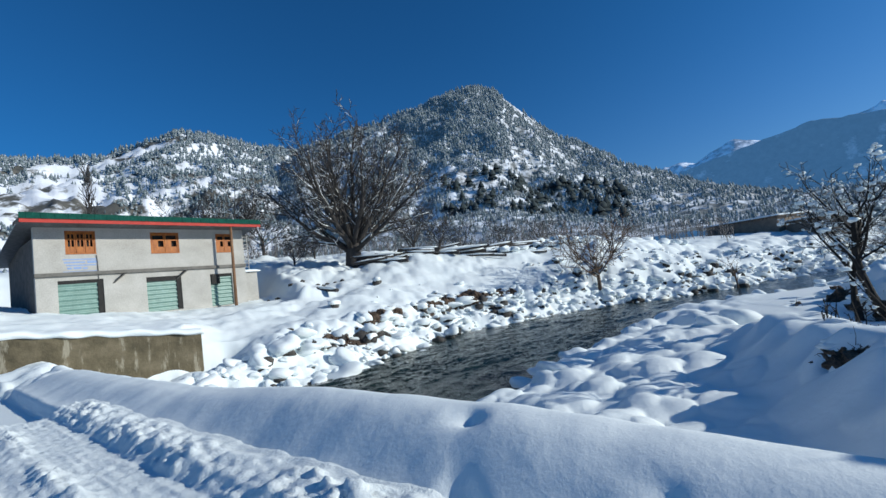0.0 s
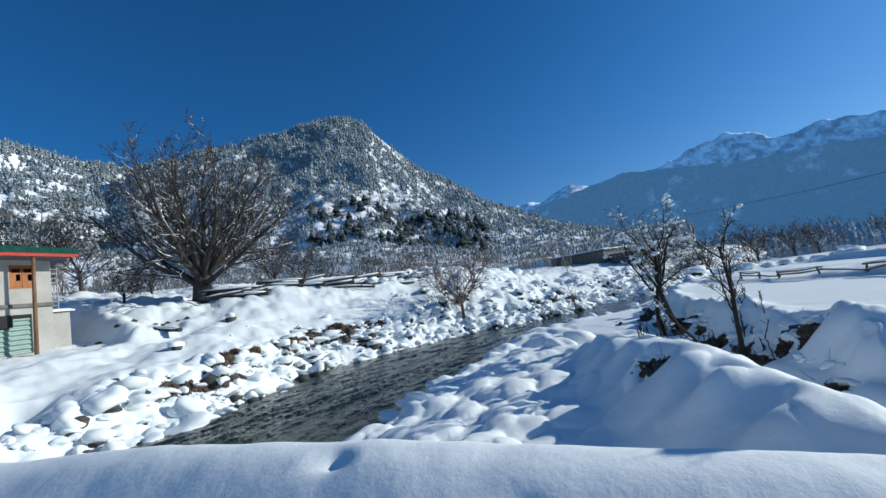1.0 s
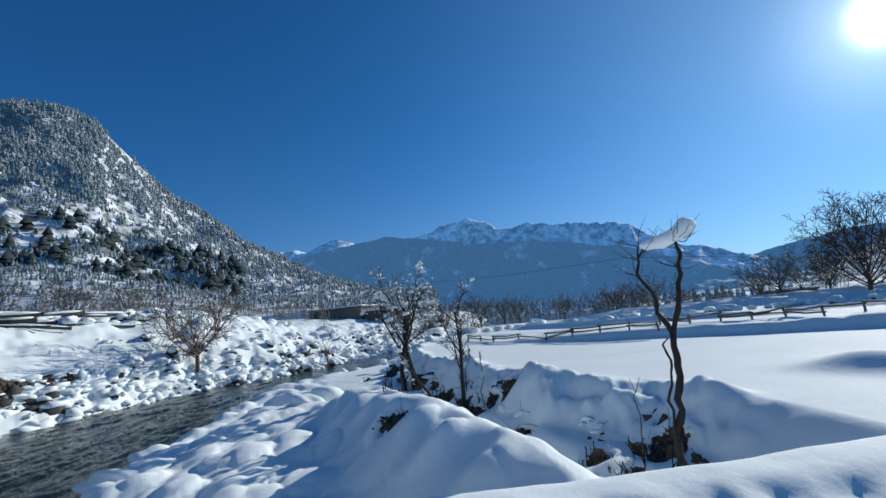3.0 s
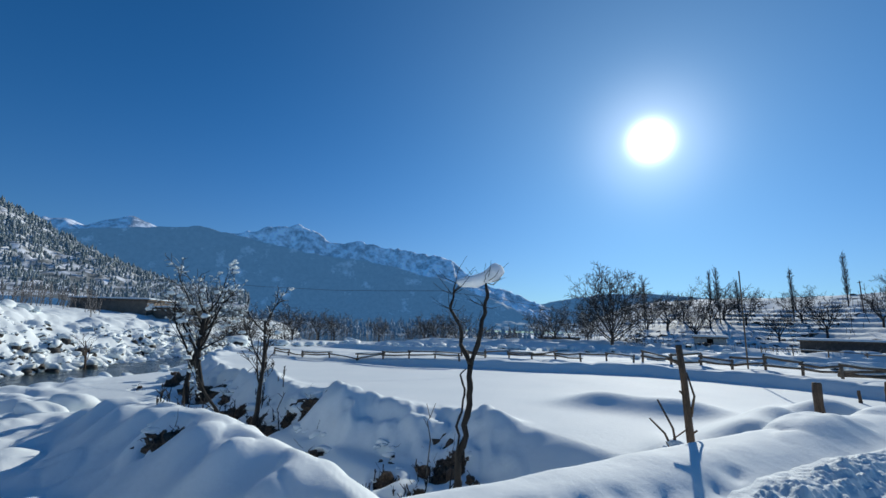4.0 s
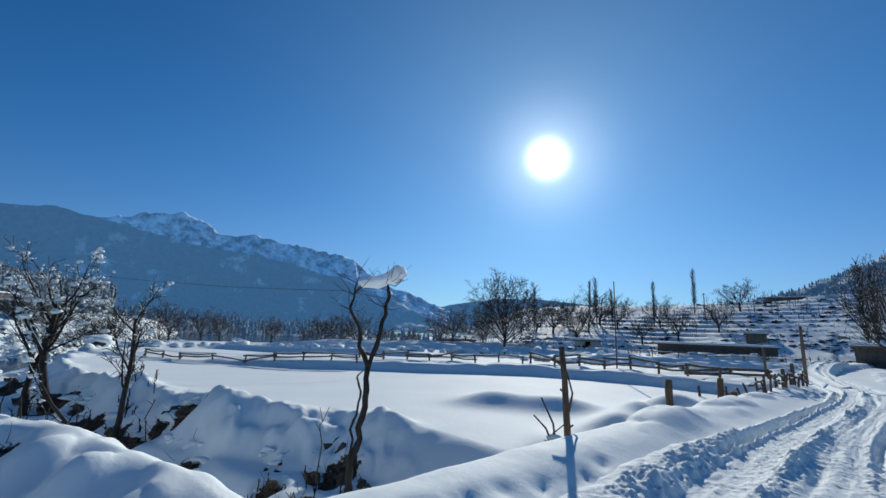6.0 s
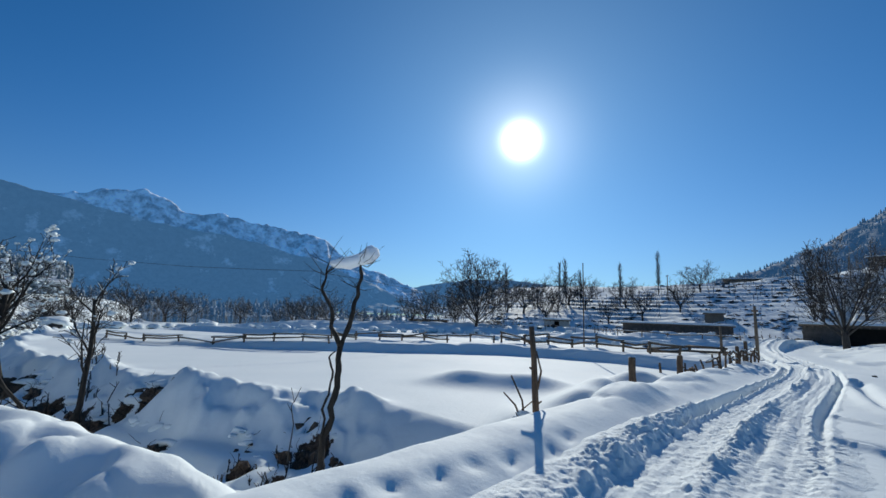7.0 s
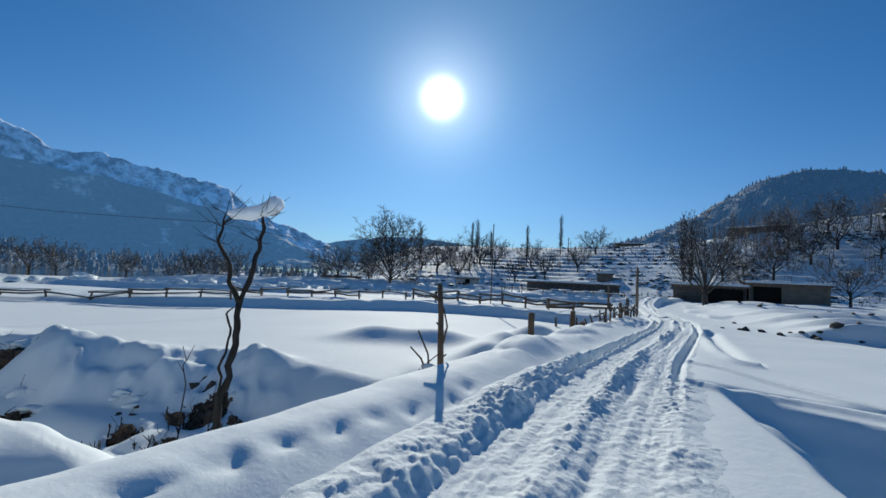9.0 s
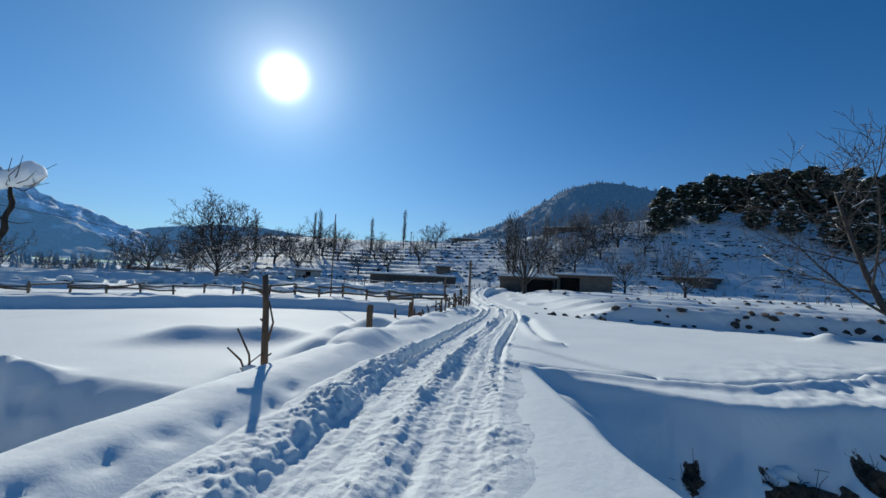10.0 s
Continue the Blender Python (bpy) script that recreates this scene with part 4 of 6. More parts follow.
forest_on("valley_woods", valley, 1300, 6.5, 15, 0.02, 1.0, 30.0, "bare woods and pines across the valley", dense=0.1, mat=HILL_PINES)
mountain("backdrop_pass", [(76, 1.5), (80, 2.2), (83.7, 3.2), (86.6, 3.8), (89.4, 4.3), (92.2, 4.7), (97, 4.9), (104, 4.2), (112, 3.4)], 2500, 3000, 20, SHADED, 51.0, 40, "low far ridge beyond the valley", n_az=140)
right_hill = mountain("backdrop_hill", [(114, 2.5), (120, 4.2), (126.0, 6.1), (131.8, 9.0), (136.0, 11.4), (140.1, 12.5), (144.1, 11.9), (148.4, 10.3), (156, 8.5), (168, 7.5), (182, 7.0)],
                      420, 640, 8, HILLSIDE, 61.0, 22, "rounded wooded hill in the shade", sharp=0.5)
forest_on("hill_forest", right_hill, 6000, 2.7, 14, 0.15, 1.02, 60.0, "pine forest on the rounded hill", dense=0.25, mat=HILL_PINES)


# ---- the two-storey house with shops below ----
def house():
    m = Matrix.Translation((-24.1, 25.3, 0)) @ Matrix.Rotation(radians(90 - 37), 4, "Z")
    # x along the front, y to the back, z up
    W, DEP, Z0, Z1 = 12.8, 8.0, 1.7, 8.0
    h = thing("house", m, "two-storey grey plastered house with green metal roof and shops", "house")
    holes = [(1.46, 3.0, 6.08, 7.58), (6.1, 7.95, 6.0, 7.52), (10.6, 11.95, 5.95, 7.45), (1.0, 3.27, 2.0, 4.45), (5.68, 7.9, 1.9, 4.35), (9.95, 11.65, 1.8, 4.28)]
    xs = sorted({0.0, W, *[v for o in holes for v in o[:2]]})
    zs = sorted({Z0, Z1, *[v for o in holes for v in o[2:]]})
    bm = bmesh.new()
    for a, b in zip(xs[:-1], xs[1:]):
        for c, d in zip(zs[:-1], zs[1:]):
            if not any(o[0] <= (a + b) / 2 <= o[1] and o[2] <= (c + d) / 2 <= o[3] for o in holes):
                box(bm, (a, 0, c), (b, 0.3, d))
    bmesh.ops.remove_doubles(bm, verts=bm.verts, dist=0.0005)
    part("front_wall", bm, PLASTER, h)
    # this wall lies away from the sun; its shade is put into DARKWALL's colour
    part("side_wall", boxes(((0, 0.3, Z0), (0.3, DEP, Z1 - 0.9))), DARKWALL, h, "side wall coloured dark for its shade")
    part("side_wall", boxes(((W - 0.3, 0.3, Z0), (W, DEP, Z1 - 0.9))), PLASTER, h)
    part("back_wall", boxes(((0.3, DEP - 0.3, Z0), (W - 0.3, DEP, Z1 - 1.5))), MUD, h)
    part("floor_slab", boxes(((-0.05, -0.14, 4.72), (W + 0.05, -0.003, 4.95)), ((0.3, 0.3, 4.72), (W - 0.3, DEP - 0.3, 4.95)), bevel=0.01), SLAB, h, "weathered slab edge between the storeys")
    # roof falls gently to the back
    bm = bmesh.new()
    for a, b, lo, hi in ((-0.75, W + 0.75, 8.02, 8.1),):
        vs = [bm.verts.new(c) for c in ((a, -1.5, lo), (b, -1.5, lo), (b, DEP + 0.6, lo - 1.7), (a, DEP + 0.6, lo - 1.7), (a, -1.5, hi), (b, -1.5, hi), (b, DEP + 0.6, hi - 1.7), (a, DEP + 0.6, hi - 1.7))]
        for q in ((0, 1, 2, 3), (7, 6, 5, 4), (0, 4, 5, 1), (1, 5, 6, 2), (2, 6, 7, 3), (3, 7, 4, 0)):
            bm.faces.new([vs[i] for i in q])
    roof = part("roof", bm, STEEL, h, "sheet metal roof under snow")
    part("red_fascia", boxes(((-0.78, -1.56, 7.78), (W + 0.78, -1.505, 8.02)), bevel=0.008), RED_PAINT, roof, "red painted fascia board")
    bm = bmesh.new()
    seams = 46
    wv = (W + 1.6) / seams
    ribs = [(-0.8 + i * wv + e, -1.6 - 0.014 * (i % 2)) for i in range(seams) for e in (0.0, wv - 0.03)]
    low_, high_ = [[bm.verts.new((x, y, z)) for x, y in ribs] for z in (8.0, 8.36)]
    for i in range(len(ribs) - 1):
        bm.faces.new((low_[i], low_[i + 1], high_[i + 1], high_[i]))
    fold = [bm.verts.new((x, -1.45, 8.37)) for x, y in ribs]
    for i in range(len(ribs) - 1):
        bm.faces.new((high_[i], high_[i + 1], fold[i + 1], fold[i]))
    part("green_fascia", bm, GREEN_SHEET, roof, "green ribbed metal eave sheet")
    bm = bmesh.new()
    snow_slab(bm, -0.7, W + 0.7, -1.4, DEP + 0.5, 8.11, 0.16, 3.0, 50, 20, -0.17)
    part("snow", bm, SNOW, roof, "snow lying on the roof")
    part("gable_board", boxes(((-0.79, -1.5, 7.88), (-0.755, 0.2, 8.06))), WOOD, roof)
    # upstairs windows: orange wooden shutters with small openings
    for (a, b, c, d), n in zip(holes[:3], (3, 2, 2)):
        w = part("window", boxes(((a, 0.02, c), (a + 0.07, 0.2, d)), ((b - 0.07, 0.02, c), (b, 0.2, d)), ((a, 0.02, d - 0.07), (b, 0.2, d)), ((a, -0.03, c), (b, 0.2, c + 0.07)), bevel=0.006), ORANGE_WOOD, h, "orange varnished wooden window")
        pw = (b - a - 0.14) / n
        # panel close behind the window; the room's shade is its colour
        part("room_shade_panel", boxes(((a, 0.32, c), (b, 0.36, d))), DARK, w)
        for i in range(n):
            x0 = a + 0.07 + i * pw
            mid = (c + d) / 2 + 0.22
            bm = boxes(((x0 + 0.01, 0.06, c + 0.08), (x0 + 0.08, 0.12, d - 0.08)), ((x0 + pw - 0.08, 0.06, c + 0.08), (x0 + pw - 0.01, 0.12, d - 0.08)),
                       ((x0 + 0.08, 0.07, c + 0.08), (x0 + pw - 0.08, 0.1, c + 0.5)), ((x0 + 0.08, 0.06, mid - 0.05), (x0 + pw - 0.08, 0.12, mid + 0.05)),
                       ((x0 + 0.08, 0.06, d - 0.2), (x0 + pw - 0.08, 0.12, d - 0.08)), bevel=0.005)
            if n == 3:
                box(bm, (x0 + pw / 2 - 0.03, 0.065, c + 0.4), (x0 + pw / 2 + 0.03, 0.11, d - 0.1))
            else:
                box(bm, (x0 + 0.08, 0.07, c + 0.5), (x0 + pw * 0.5, 0.1, mid))
            part("shutter", bm, ORANGE_WOOD, w)
    # ground-floor shops: ribbed roller shutters beside a gap filled by a dark upright
    for k, (a, b, c, d) in enumerate(holes[3:]):
        sh = part("shop_door", boxes(((a, 0.05, d - 0.2 - 0.12 * (k == 1)), (b, 0.25, d))), DARK, h, "dark lintel box over a roller shutter")
        # dark sheet behind the shutter paints the shop's unlit inside
        part("room_shade_panel", boxes(((a, 0.6, c), (b, 0.64, d))), DARK, sh)
        e = b - (0.3 if k < 2 else 0.0)
        bm = bmesh.new()
        n = int((d - 0.2 - c) / 0.06)
        rows_ = []
        for i in range(n + 1):
            yy = 0.13 - 0.035 * math.sin(i * math.pi / 2.5)
            rows_.append([bm.verts.new((x, yy, c + (d - 0.2 - c) * i / n)) for x in (a + 0.02, e)])
        for p, q in zip(rows_[:-1], rows_[1:]):
            bm.faces.new((p[0], p[1], q[1], q[0]))
        ext = bmesh.ops.extrude_face_region(bm, geom=list(bm.faces))
        bmesh.ops.translate(bm, verts=[v for v in ext["geom"] if isinstance(v, bmesh.types.BMVert)], vec=(0, 0.02, 0))
        part("roller_shutter", bm, SHUTTER, sh, "pale green ribbed metal shutter")
        if k < 2:
            part("dark_upright", boxes(((e, 0.06, c), (b, 0.4, d - 0.2))), DARK, sh)
    part("meter_box", boxes(((10.0, -0.08, 3.5), (10.65, 0.04, 4.25)), bevel=0.01), DARK, h, "dark box on the wall")
    # brackets under the slab
    for x in (4.3, 8.1):
        bm = bmesh.new()
        vs = [bm.verts.new(p) for p in ((x, -0.02, 4.7), (x, -0.75, 4.7), (x - 0.55, -0.02, 4.1), (x + 0.1, -0.02, 4.7), (x + 0.1, -0.75, 4.7), (x - 0.45, -0.02, 4.1))]
        for q in ((0, 1, 2), (5, 4, 3), (0, 3, 4, 1), (1, 4, 5, 2), (2, 5, 3, 0)):
            bm.faces.new([vs[i] for i in q])
        part("bracket", bm, SLAB, h)
    # painted sign: faded, unreadable
    sign = part("painted_sign", boxes(((1.3, -0.004, 4.98), (3.06, 0.0, 5.02))), BLUE_PAINT, h, "faded blue painted lettering, unreadable")
    for a, b, c, d in ((1.3, 2.95, 5.72, 5.8), (1.35, 2.4, 5.52, 5.62), (2.5, 3.0, 5.5, 5.66), (1.45, 2.95, 5.34, 5.42), (1.5, 1.72, 5.14, 5.26), (1.8, 2.2, 5.14, 5.28), (2.27, 2.5, 5.12, 5.24)):
        part("paint_bar", boxes(((a, -0.006, c), (b, -0.002, d))), BLUE_PAINT, sign)
    # low plastered annex with a ladder-like stair beside it
    part("annex", boxes(((W + 0.01, 0.3, Z0), (W + 1.15, 3.0, 4.3)), bevel=0.02), PLASTER, h, "low plastered side store")
    bm = bmesh.new()
    snow_slab(bm, W - 0.05, W + 1.35, 0.1, 3.1, 4.3, 0.22, 9.0, 14, 16)
    part("snow", bm, SNOW, h)
    lad = part("ladder", boxes(((W + 0.35, 0.9, 4.5), (W + 0.42, 0.97, 7.6)), ((W + 0.8, 0.9, 4.5), (W + 0.87, 0.97, 7.6))), STEEL, h, "grey metal ladder")
    for i in range(9):
        part("rung", boxes(((W + 0.42, 0.91, 4.75 + 0.32 * i), (W + 0.8, 0.96, 4.8 + 0.32 * i))), STEEL, lad)
    # pipe down the front
    V, F = tubes([[(Vector((3.02, -0.05, 4.4)), 0.025), (Vector((3.02, -0.05, 5.6)), 0.025), (Vector((2.98, -0.05, 6.0)), 0.025)]], [6])
    mesh_object("pipe", V, F, STEEL, h)
    return h


house()

# retaining wall below the yard
WALL_A, WALL_B = Vector((-24.0, 11.5, 0)), Vector((-12.0, 20.8, 0))
wdir = (WALL_B - WALL_A).normalized()
wl = (WALL_B - WALL_A).length
def wall_top(x):
    return min(1.9, 1.43 - 2.2 * (x / wl - 0.575)) + 0.03 * math.sin(x * 5.1) + 0.05 * noise.noise(Vector((x * 0.9, 0, 0)))


def strip(bm, x1, outline, seed=0.0, rough=0.0, n=120):
    """A bar along the wall's top line with the given cross-section."""
    rings = []
    for i in range(n + 1):
        x = x1 * i / n
        rings.append([bm.verts.new((x, y + rough * noise.noise(Vector((x * 1.7 + seed, k * 0.6, 1))), z + (wall_top(x) if z > -1.5 else 0) + rough * noise.noise(Vector((x * 1.3, k * 0.5, seed))))) for k, (y, z) in enumerate(outline)])
    for p, q in zip(rings[:-1], rings[1:]):
        for k in range(len(outline)):
            j = (k + 1) % len(outline)
            bm.faces.new((p[k], p[j], q[j], q[k])).smooth = rough > 0.05
    bm.faces.new(rings[0][::-1])
    bm.faces.new(rings[-1])


bm = bmesh.new()
strip(bm, wl, [(0.0, -2.0), (0.5, -2.0), (0.5, 0.0), (0.0, 0.0)], 0.0, 0.02)
wall = part("retaining_wall", bm, CONCRETE)
wall.matrix_basis = Matrix.Translation(WALL_A) @ Matrix.Rotation(math.atan2(wdir.y, wdir.x), 4, "Z")
tagged(wall, "stained brown concrete retaining wall under snow", "retaining wall", kind="structure")
bm = bmesh.new()
strip(bm, wl + 0.1, [(-0.06, -0.02), (-0.12, 0.06), (-0.08, 0.16), (0.08, 0.24), (0.5, 0.27), (1.1, 0.22), (1.8, -0.1), (0.6, -0.1)], 4.0, 0.09)
bank = part("wall_snow", bm, SNOW)
bank.matrix_basis = wall.matrix_basis.copy()
tagged(bank, "drooping layer of snow on the retaining wall", "snow", kind="stuff")


# ---- low sheds and farm buildings ----
def shed(name, az0, d0, az1, d1, z, height, depth, wall_mat, label, doors=(), overhang=0.25, snow=0.25, group=""):
    a, b = Vector((*polar(az0, d0), z)), Vector((*polar(az1, d1), z))
    mid = (a + b) / 2 * 0.995
    a.z = b.z = max(min(ground_at(mid.x, mid.y), ground_at(a.x, a.y) + 0.3, ground_at(b.x, b.y) + 0.3) - 0.1, z - 1.5)
    e = b - a
    L = e.length
    # x runs so that the front (negative y) faces the road
    m = Matrix.Translation(a) @ Matrix.Rotation(math.atan2(e.y, e.x), 4, "Z")
    s = thing(name, m, label, "shed", group)
    side = 1.0 if (m.inverted() @ Vector((0, 0, z))).y < 0 else -1.0
    Y = lambda v: side * v

    def bx(x0, x1, y0, y1, z0, z1, bev=0.0):
        ya, yb = sorted((Y(y0), Y(y1)))
        return ((x0, ya, z0), (x1, yb, z1))
    xs = sorted({0.0, L, *[v for d in doors for v in (d[0] * L, d[1] * L)]})
    bm = bmesh.new()
    for x0, x1 in zip(xs[:-1], xs[1:]):
        dd = [d for d in doors if d[0] * L - 1e-6 <= (x0 + x1) / 2 <= d[1] * L + 1e-6]
        box(bm, *bx(x0, x1, 0, 0.35, -1.0 if not dd else height * dd[0][2], height))
    bmesh.ops.remove_doubles(bm, verts=bm.verts, dist=0.001)
    part("front_wall", bm, wall_mat, s)
    part("side_wall", boxes(bx(0, 0.35, 0.35, depth, -1, height)), wall_mat, s)
    part("side_wall", boxes(bx(L - 0.35, L, 0.35, depth, -1, height)), wall_mat, s)
    part("back_wall", boxes(bx(0.35, L - 0.35, depth - 0.35, depth, -1, height)), wall_mat, s)
    for d in doors:
        # panel coloured near-black in place of shade inside the bay
        part("dark_fill", boxes(bx(d[0] * L, d[1] * L, 1.6, 1.7, -1, height)), DARK, s)
    roof = part("roof", boxes(bx(-overhang, L + overhang, -overhang, depth + overhang, height, height + 0.18)), WOOD, s, "flat earth and timber roof edge")
    ends = int(L / 0.6)
    for i in range(min(ends, 24)):
        x = L * (i + 0.5) / min(ends, 24)
        part("beam_end", boxes(bx(x - 0.06, x + 0.06, -overhang - 0.1, 0.0, height - 0.14, height - 0.002)), WOOD, s)
    bm = bmesh.new()
    y0, y1 = sorted((Y(-overhang - 0.1), Y(depth + overhang)))
    snow_slab(bm, -overhang - 0.1, L + overhang + 0.1, y0, y1, height + 0.18, snow, az0, 40, 14)
    part("snow", bm, SNOW, roof, "thick snow on the roof")
    return s


shed("mud_house", 31.5, 92, 37.9, 84, 2.3, 2.2, 7.0, MUD, "flat-roofed brown mud-brick house above the river", group="farm buildings")
shed("mud_house", 38.1, 86, 41.0, 80, 1.0, 2.3, 6.0, MUD, "small brown mud-brick house beside the river", group="farm buildings")
shed("long_shed", 111.2, 70, 122.4, 70, -0.3, 1.55, 5.0, DARKWALL, "long low dark shed with a snow-covered flat roof", group="farm buildings")
shed("cattle_shed", 128.2, 61, 135.2, 60, 0.15, 2.0, 5.5, DARKWALL, "low open-fronted shed under snow", doors=((0.42, 0.98, 0.92),), group="farm buildings")
shed("cattle_shed", 135.4, 60, 142.0, 60, 0.1, 2.1, 5.5, MUD, "low mud-walled shed with an open bay", doors=((0.02, 0.42, 0.9),), group="farm buildings")
shed("hill_house", 121.8, 121, 126.5, 121, 11.3, 0.9, 6.0, MUD, "mud house on the hill crest under snow", group="farm buildings")
shed("hill_house", 133.5, 112, 138.5, 109, 10.8, 1.5, 6.0, DARKWALL, "dark stone house on the terraced hill", doors=((0.3, 0.45, 0.8),), group="farm buildings")
shed("far_house", 84.5, 95, 89.5, 95, -0.4, 2.4, 6.0, DARKWALL, "dark low house at the end of the valley", group="farm buildings")
shed("stone_hut", 101.9, 72, 105.0, 72, -0.4, 1.6, 3.0, HUT, "small pale plastered hut with a recessed bay", doors=((0.4, 0.6, 0.95),), group="farm buildings")
shed("hut_on_slope", 119.8, 86, 121.6, 86, 3.2, 1.6, 3.0, MUD, "tiny mud hut on the terraced slope", group="farm buildings")
shed("terrace_house", 144.5, 84, 152.5, 80, 3.2, 1.4, 5.0, DARKWALL, "low dark house behind the terraces", doors=((0.55, 0.7, 0.9),), group="farm buildings")


# ---- bare trees ----
def stand(azimuth, d, turn=0.0, scale=1.0, sink=0.1):
    x, y = polar(azimuth, d)
    return Matrix.Translation((x, y, ground_at(x, y) - sink)) @ Matrix.Rotation(turn, 4, "Z") @ Matrix.Diagonal((scale, scale, scale, 1))


bare_tree("walnut_tree", 4, 16.8, 1.0, dict(WALNUT, fan=60, angle=[44, 36, 40, 42], kids=[17, 10, 8, 5], ratio=[4.6, 0.44, 0.46, 0.46], first=[0.62, 0.14, 0.15, 0.2], thin=[0.36, 0.5, 0.5, 0.7], rise=[0.1, 0.075, 0.05, 0.04, 0.03], wiggle=[0.03, 0.1, 0.14, 0.17, 0.2], bole=0.18, least=0.019), BARK, stand(-11.8, 45), "huge spreading bare walnut tree dusted with snow", snow=0.8, snow_levels=(1, 2, 3))
bare_tree("snowy_tree", 21, 5.4, 0.1, dict(ROUGH_TREE, lean=(0.0, 0.03), first=[0.45, 0.2, 0.15], angle=[36, 42, 46], wiggle=[0.16, 0.18, 0.2, 0.22]), BLACK_BARK, stand(44.5, 18.6), "bare riverside tree loaded with snow clumps", snow=0.8, clumps=140, clump_size=0.06)
bare_tree("snowy_tree", 23, 5.0, 0.085, dict(ROUGH_TREE, lean=(-0.12, 0.12), first=[0.45, 0.2, 0.15], angle=[36, 42, 46], wiggle=[0.18, 0.18, 0.2, 0.22]), BLACK_BARK, stand(42.9, 18.3), "leaning bare riverside tree loaded with snow clumps", snow=0.85, clumps=160, clump_size=0.062)
bare_tree("thin_tree", 33, 4.3, 0.07, dict(ROUGH_TREE, bole=0.72, kids=[8, 5, 4], first=[0.42, 0.2, 0.15], angle=[24, 34, 42], ratio=[0.4, 0.5, 0.5], lean=(0.07, -0.08), wiggle=[0.1, 0.16, 0.18, 0.2]), BLACK_BARK, stand(49.2, 13.6), "slender bare tree on the ditch bank", snow=0.5, clumps=24, clump_size=0.045)
bare_tree("thin_tree", 30, 2.5, 0.04, dict(ROUGH_TREE, bole=0.8, kids=[4, 3, 2], first=[0.4, 0.2, 0.15], angle=[24, 34, 42], ratio=[0.3, 0.5, 0.5], wiggle=[0.16, 0.16, 0.18, 0.2]), BLACK_BARK, stand(47.9, 13.5), "thin leaning sapling beside the ditch tree", snow=0.6, clumps=16, clump_size=0.06)
bare_tree("bank_tree", 31, 7.0, 0.15, dict(ORCHARD, bole=0.3, kids=[9, 8, 7], least=0.02), BARK_WARM, stand(19.2, 39.5), "small bare brownish tree on the river bank", snow=0.3)
bare_tree("bank_sapling", 33, 3.4, 0.05, dict(ROUGH_TREE, kids=[5, 3, 2]), BARK_WARM, stand(33.4, 44.0), "thin sapling on the river bank", snow=0.1)
bare_tree("field_tree", 35, 10.6, 0.22, dict(ORCHARD, fan=72, segs=[3, 5, 4, 3, 2], kids=[13, 8, 6, 5], first=[0.5, 0.15, 0.15, 0.15], angle=[46, 40, 42, 42], ratio=[3.0, 0.55, 0.5, 0.55], thin=[0.45, 0.5, 0.55, 0.6], taper=[0.75, 0.25, 0.3, 0.4, 0.5], wiggle=[0.05, 0.09, 0.12, 0.15, 0.15], rise=[0.08, 0.08, 0.06, 0.05, 0.04], least=0.021), BARK, stand(93.2, 55), "bare round-crowned tree behind the field", snow=0.55)
bare_tree("road_tree", 37, 10.2, 0.3, dict(WALNUT, fan=52, kids=[13, 7, 5, 4], angle=[40, 32, 36, 40], first=[0.6, 0.2, 0.15, 0.2], ratio=[3.4, 0.42, 0.46, 0.5], thin=[0.34, 0.5, 0.5, 0.6], wiggle=[0.02, 0.07, 0.1, 0.15, 0.2], bole=0.22, least=0.014),
          BARK, stand(131.4, 50), "bare fan-shaped tree where the road bends", snow=0.65)
bare_tree("leaning_tree", 41, 8.5, 0.11, dict(ROUGH_TREE, bole=0.6, lean=(0.5, 0.1), kids=[13, 8, 6], first=[0.25, 0.2, 0.15], wiggle=[0.05, 0.1, 0.14, 0.18], angle=[58, 44, 48], ratio=[0.8, 0.55, 0.5], thin=[0.45, 0.5, 0.6], least=0.008), BARK, stand(167.6, 20.0), "bare tree leaning over the snowfield edge", snow=0.1)

# orchard trees and village trees, from three shapes
seeds = [bare_tree("orchard_tree", 50 + k, 6.0, 0.16, dict(ORCHARD, segs=[3, 5, 4, 3, 2], kids=[8, 6, 5, 4], first=[0.5, 0.15, 0.15, 0.15], angle=[46, 42, 45, 42], ratio=[2.6, 0.55, 0.5, 0.55], thin=[0.45, 0.5, 0.55, 0.6], taper=[0.75, 0.25, 0.3, 0.4, 0.5], wiggle=[0.05, 0.1, 0.13, 0.15, 0.15], rise=[0.08, 0.08, 0.06, 0.05, 0.04], bole=0.26 + 0.05 * k, least=0.015), BARK, stand(*spot), "bare orchard tree with snow on its branches", group="orchard trees", snow=0.5)
         for k, spot in enumerate(((86.6, 62), (109.6, 88), (143.4, 62)))]
rng = np.random.RandomState(77)
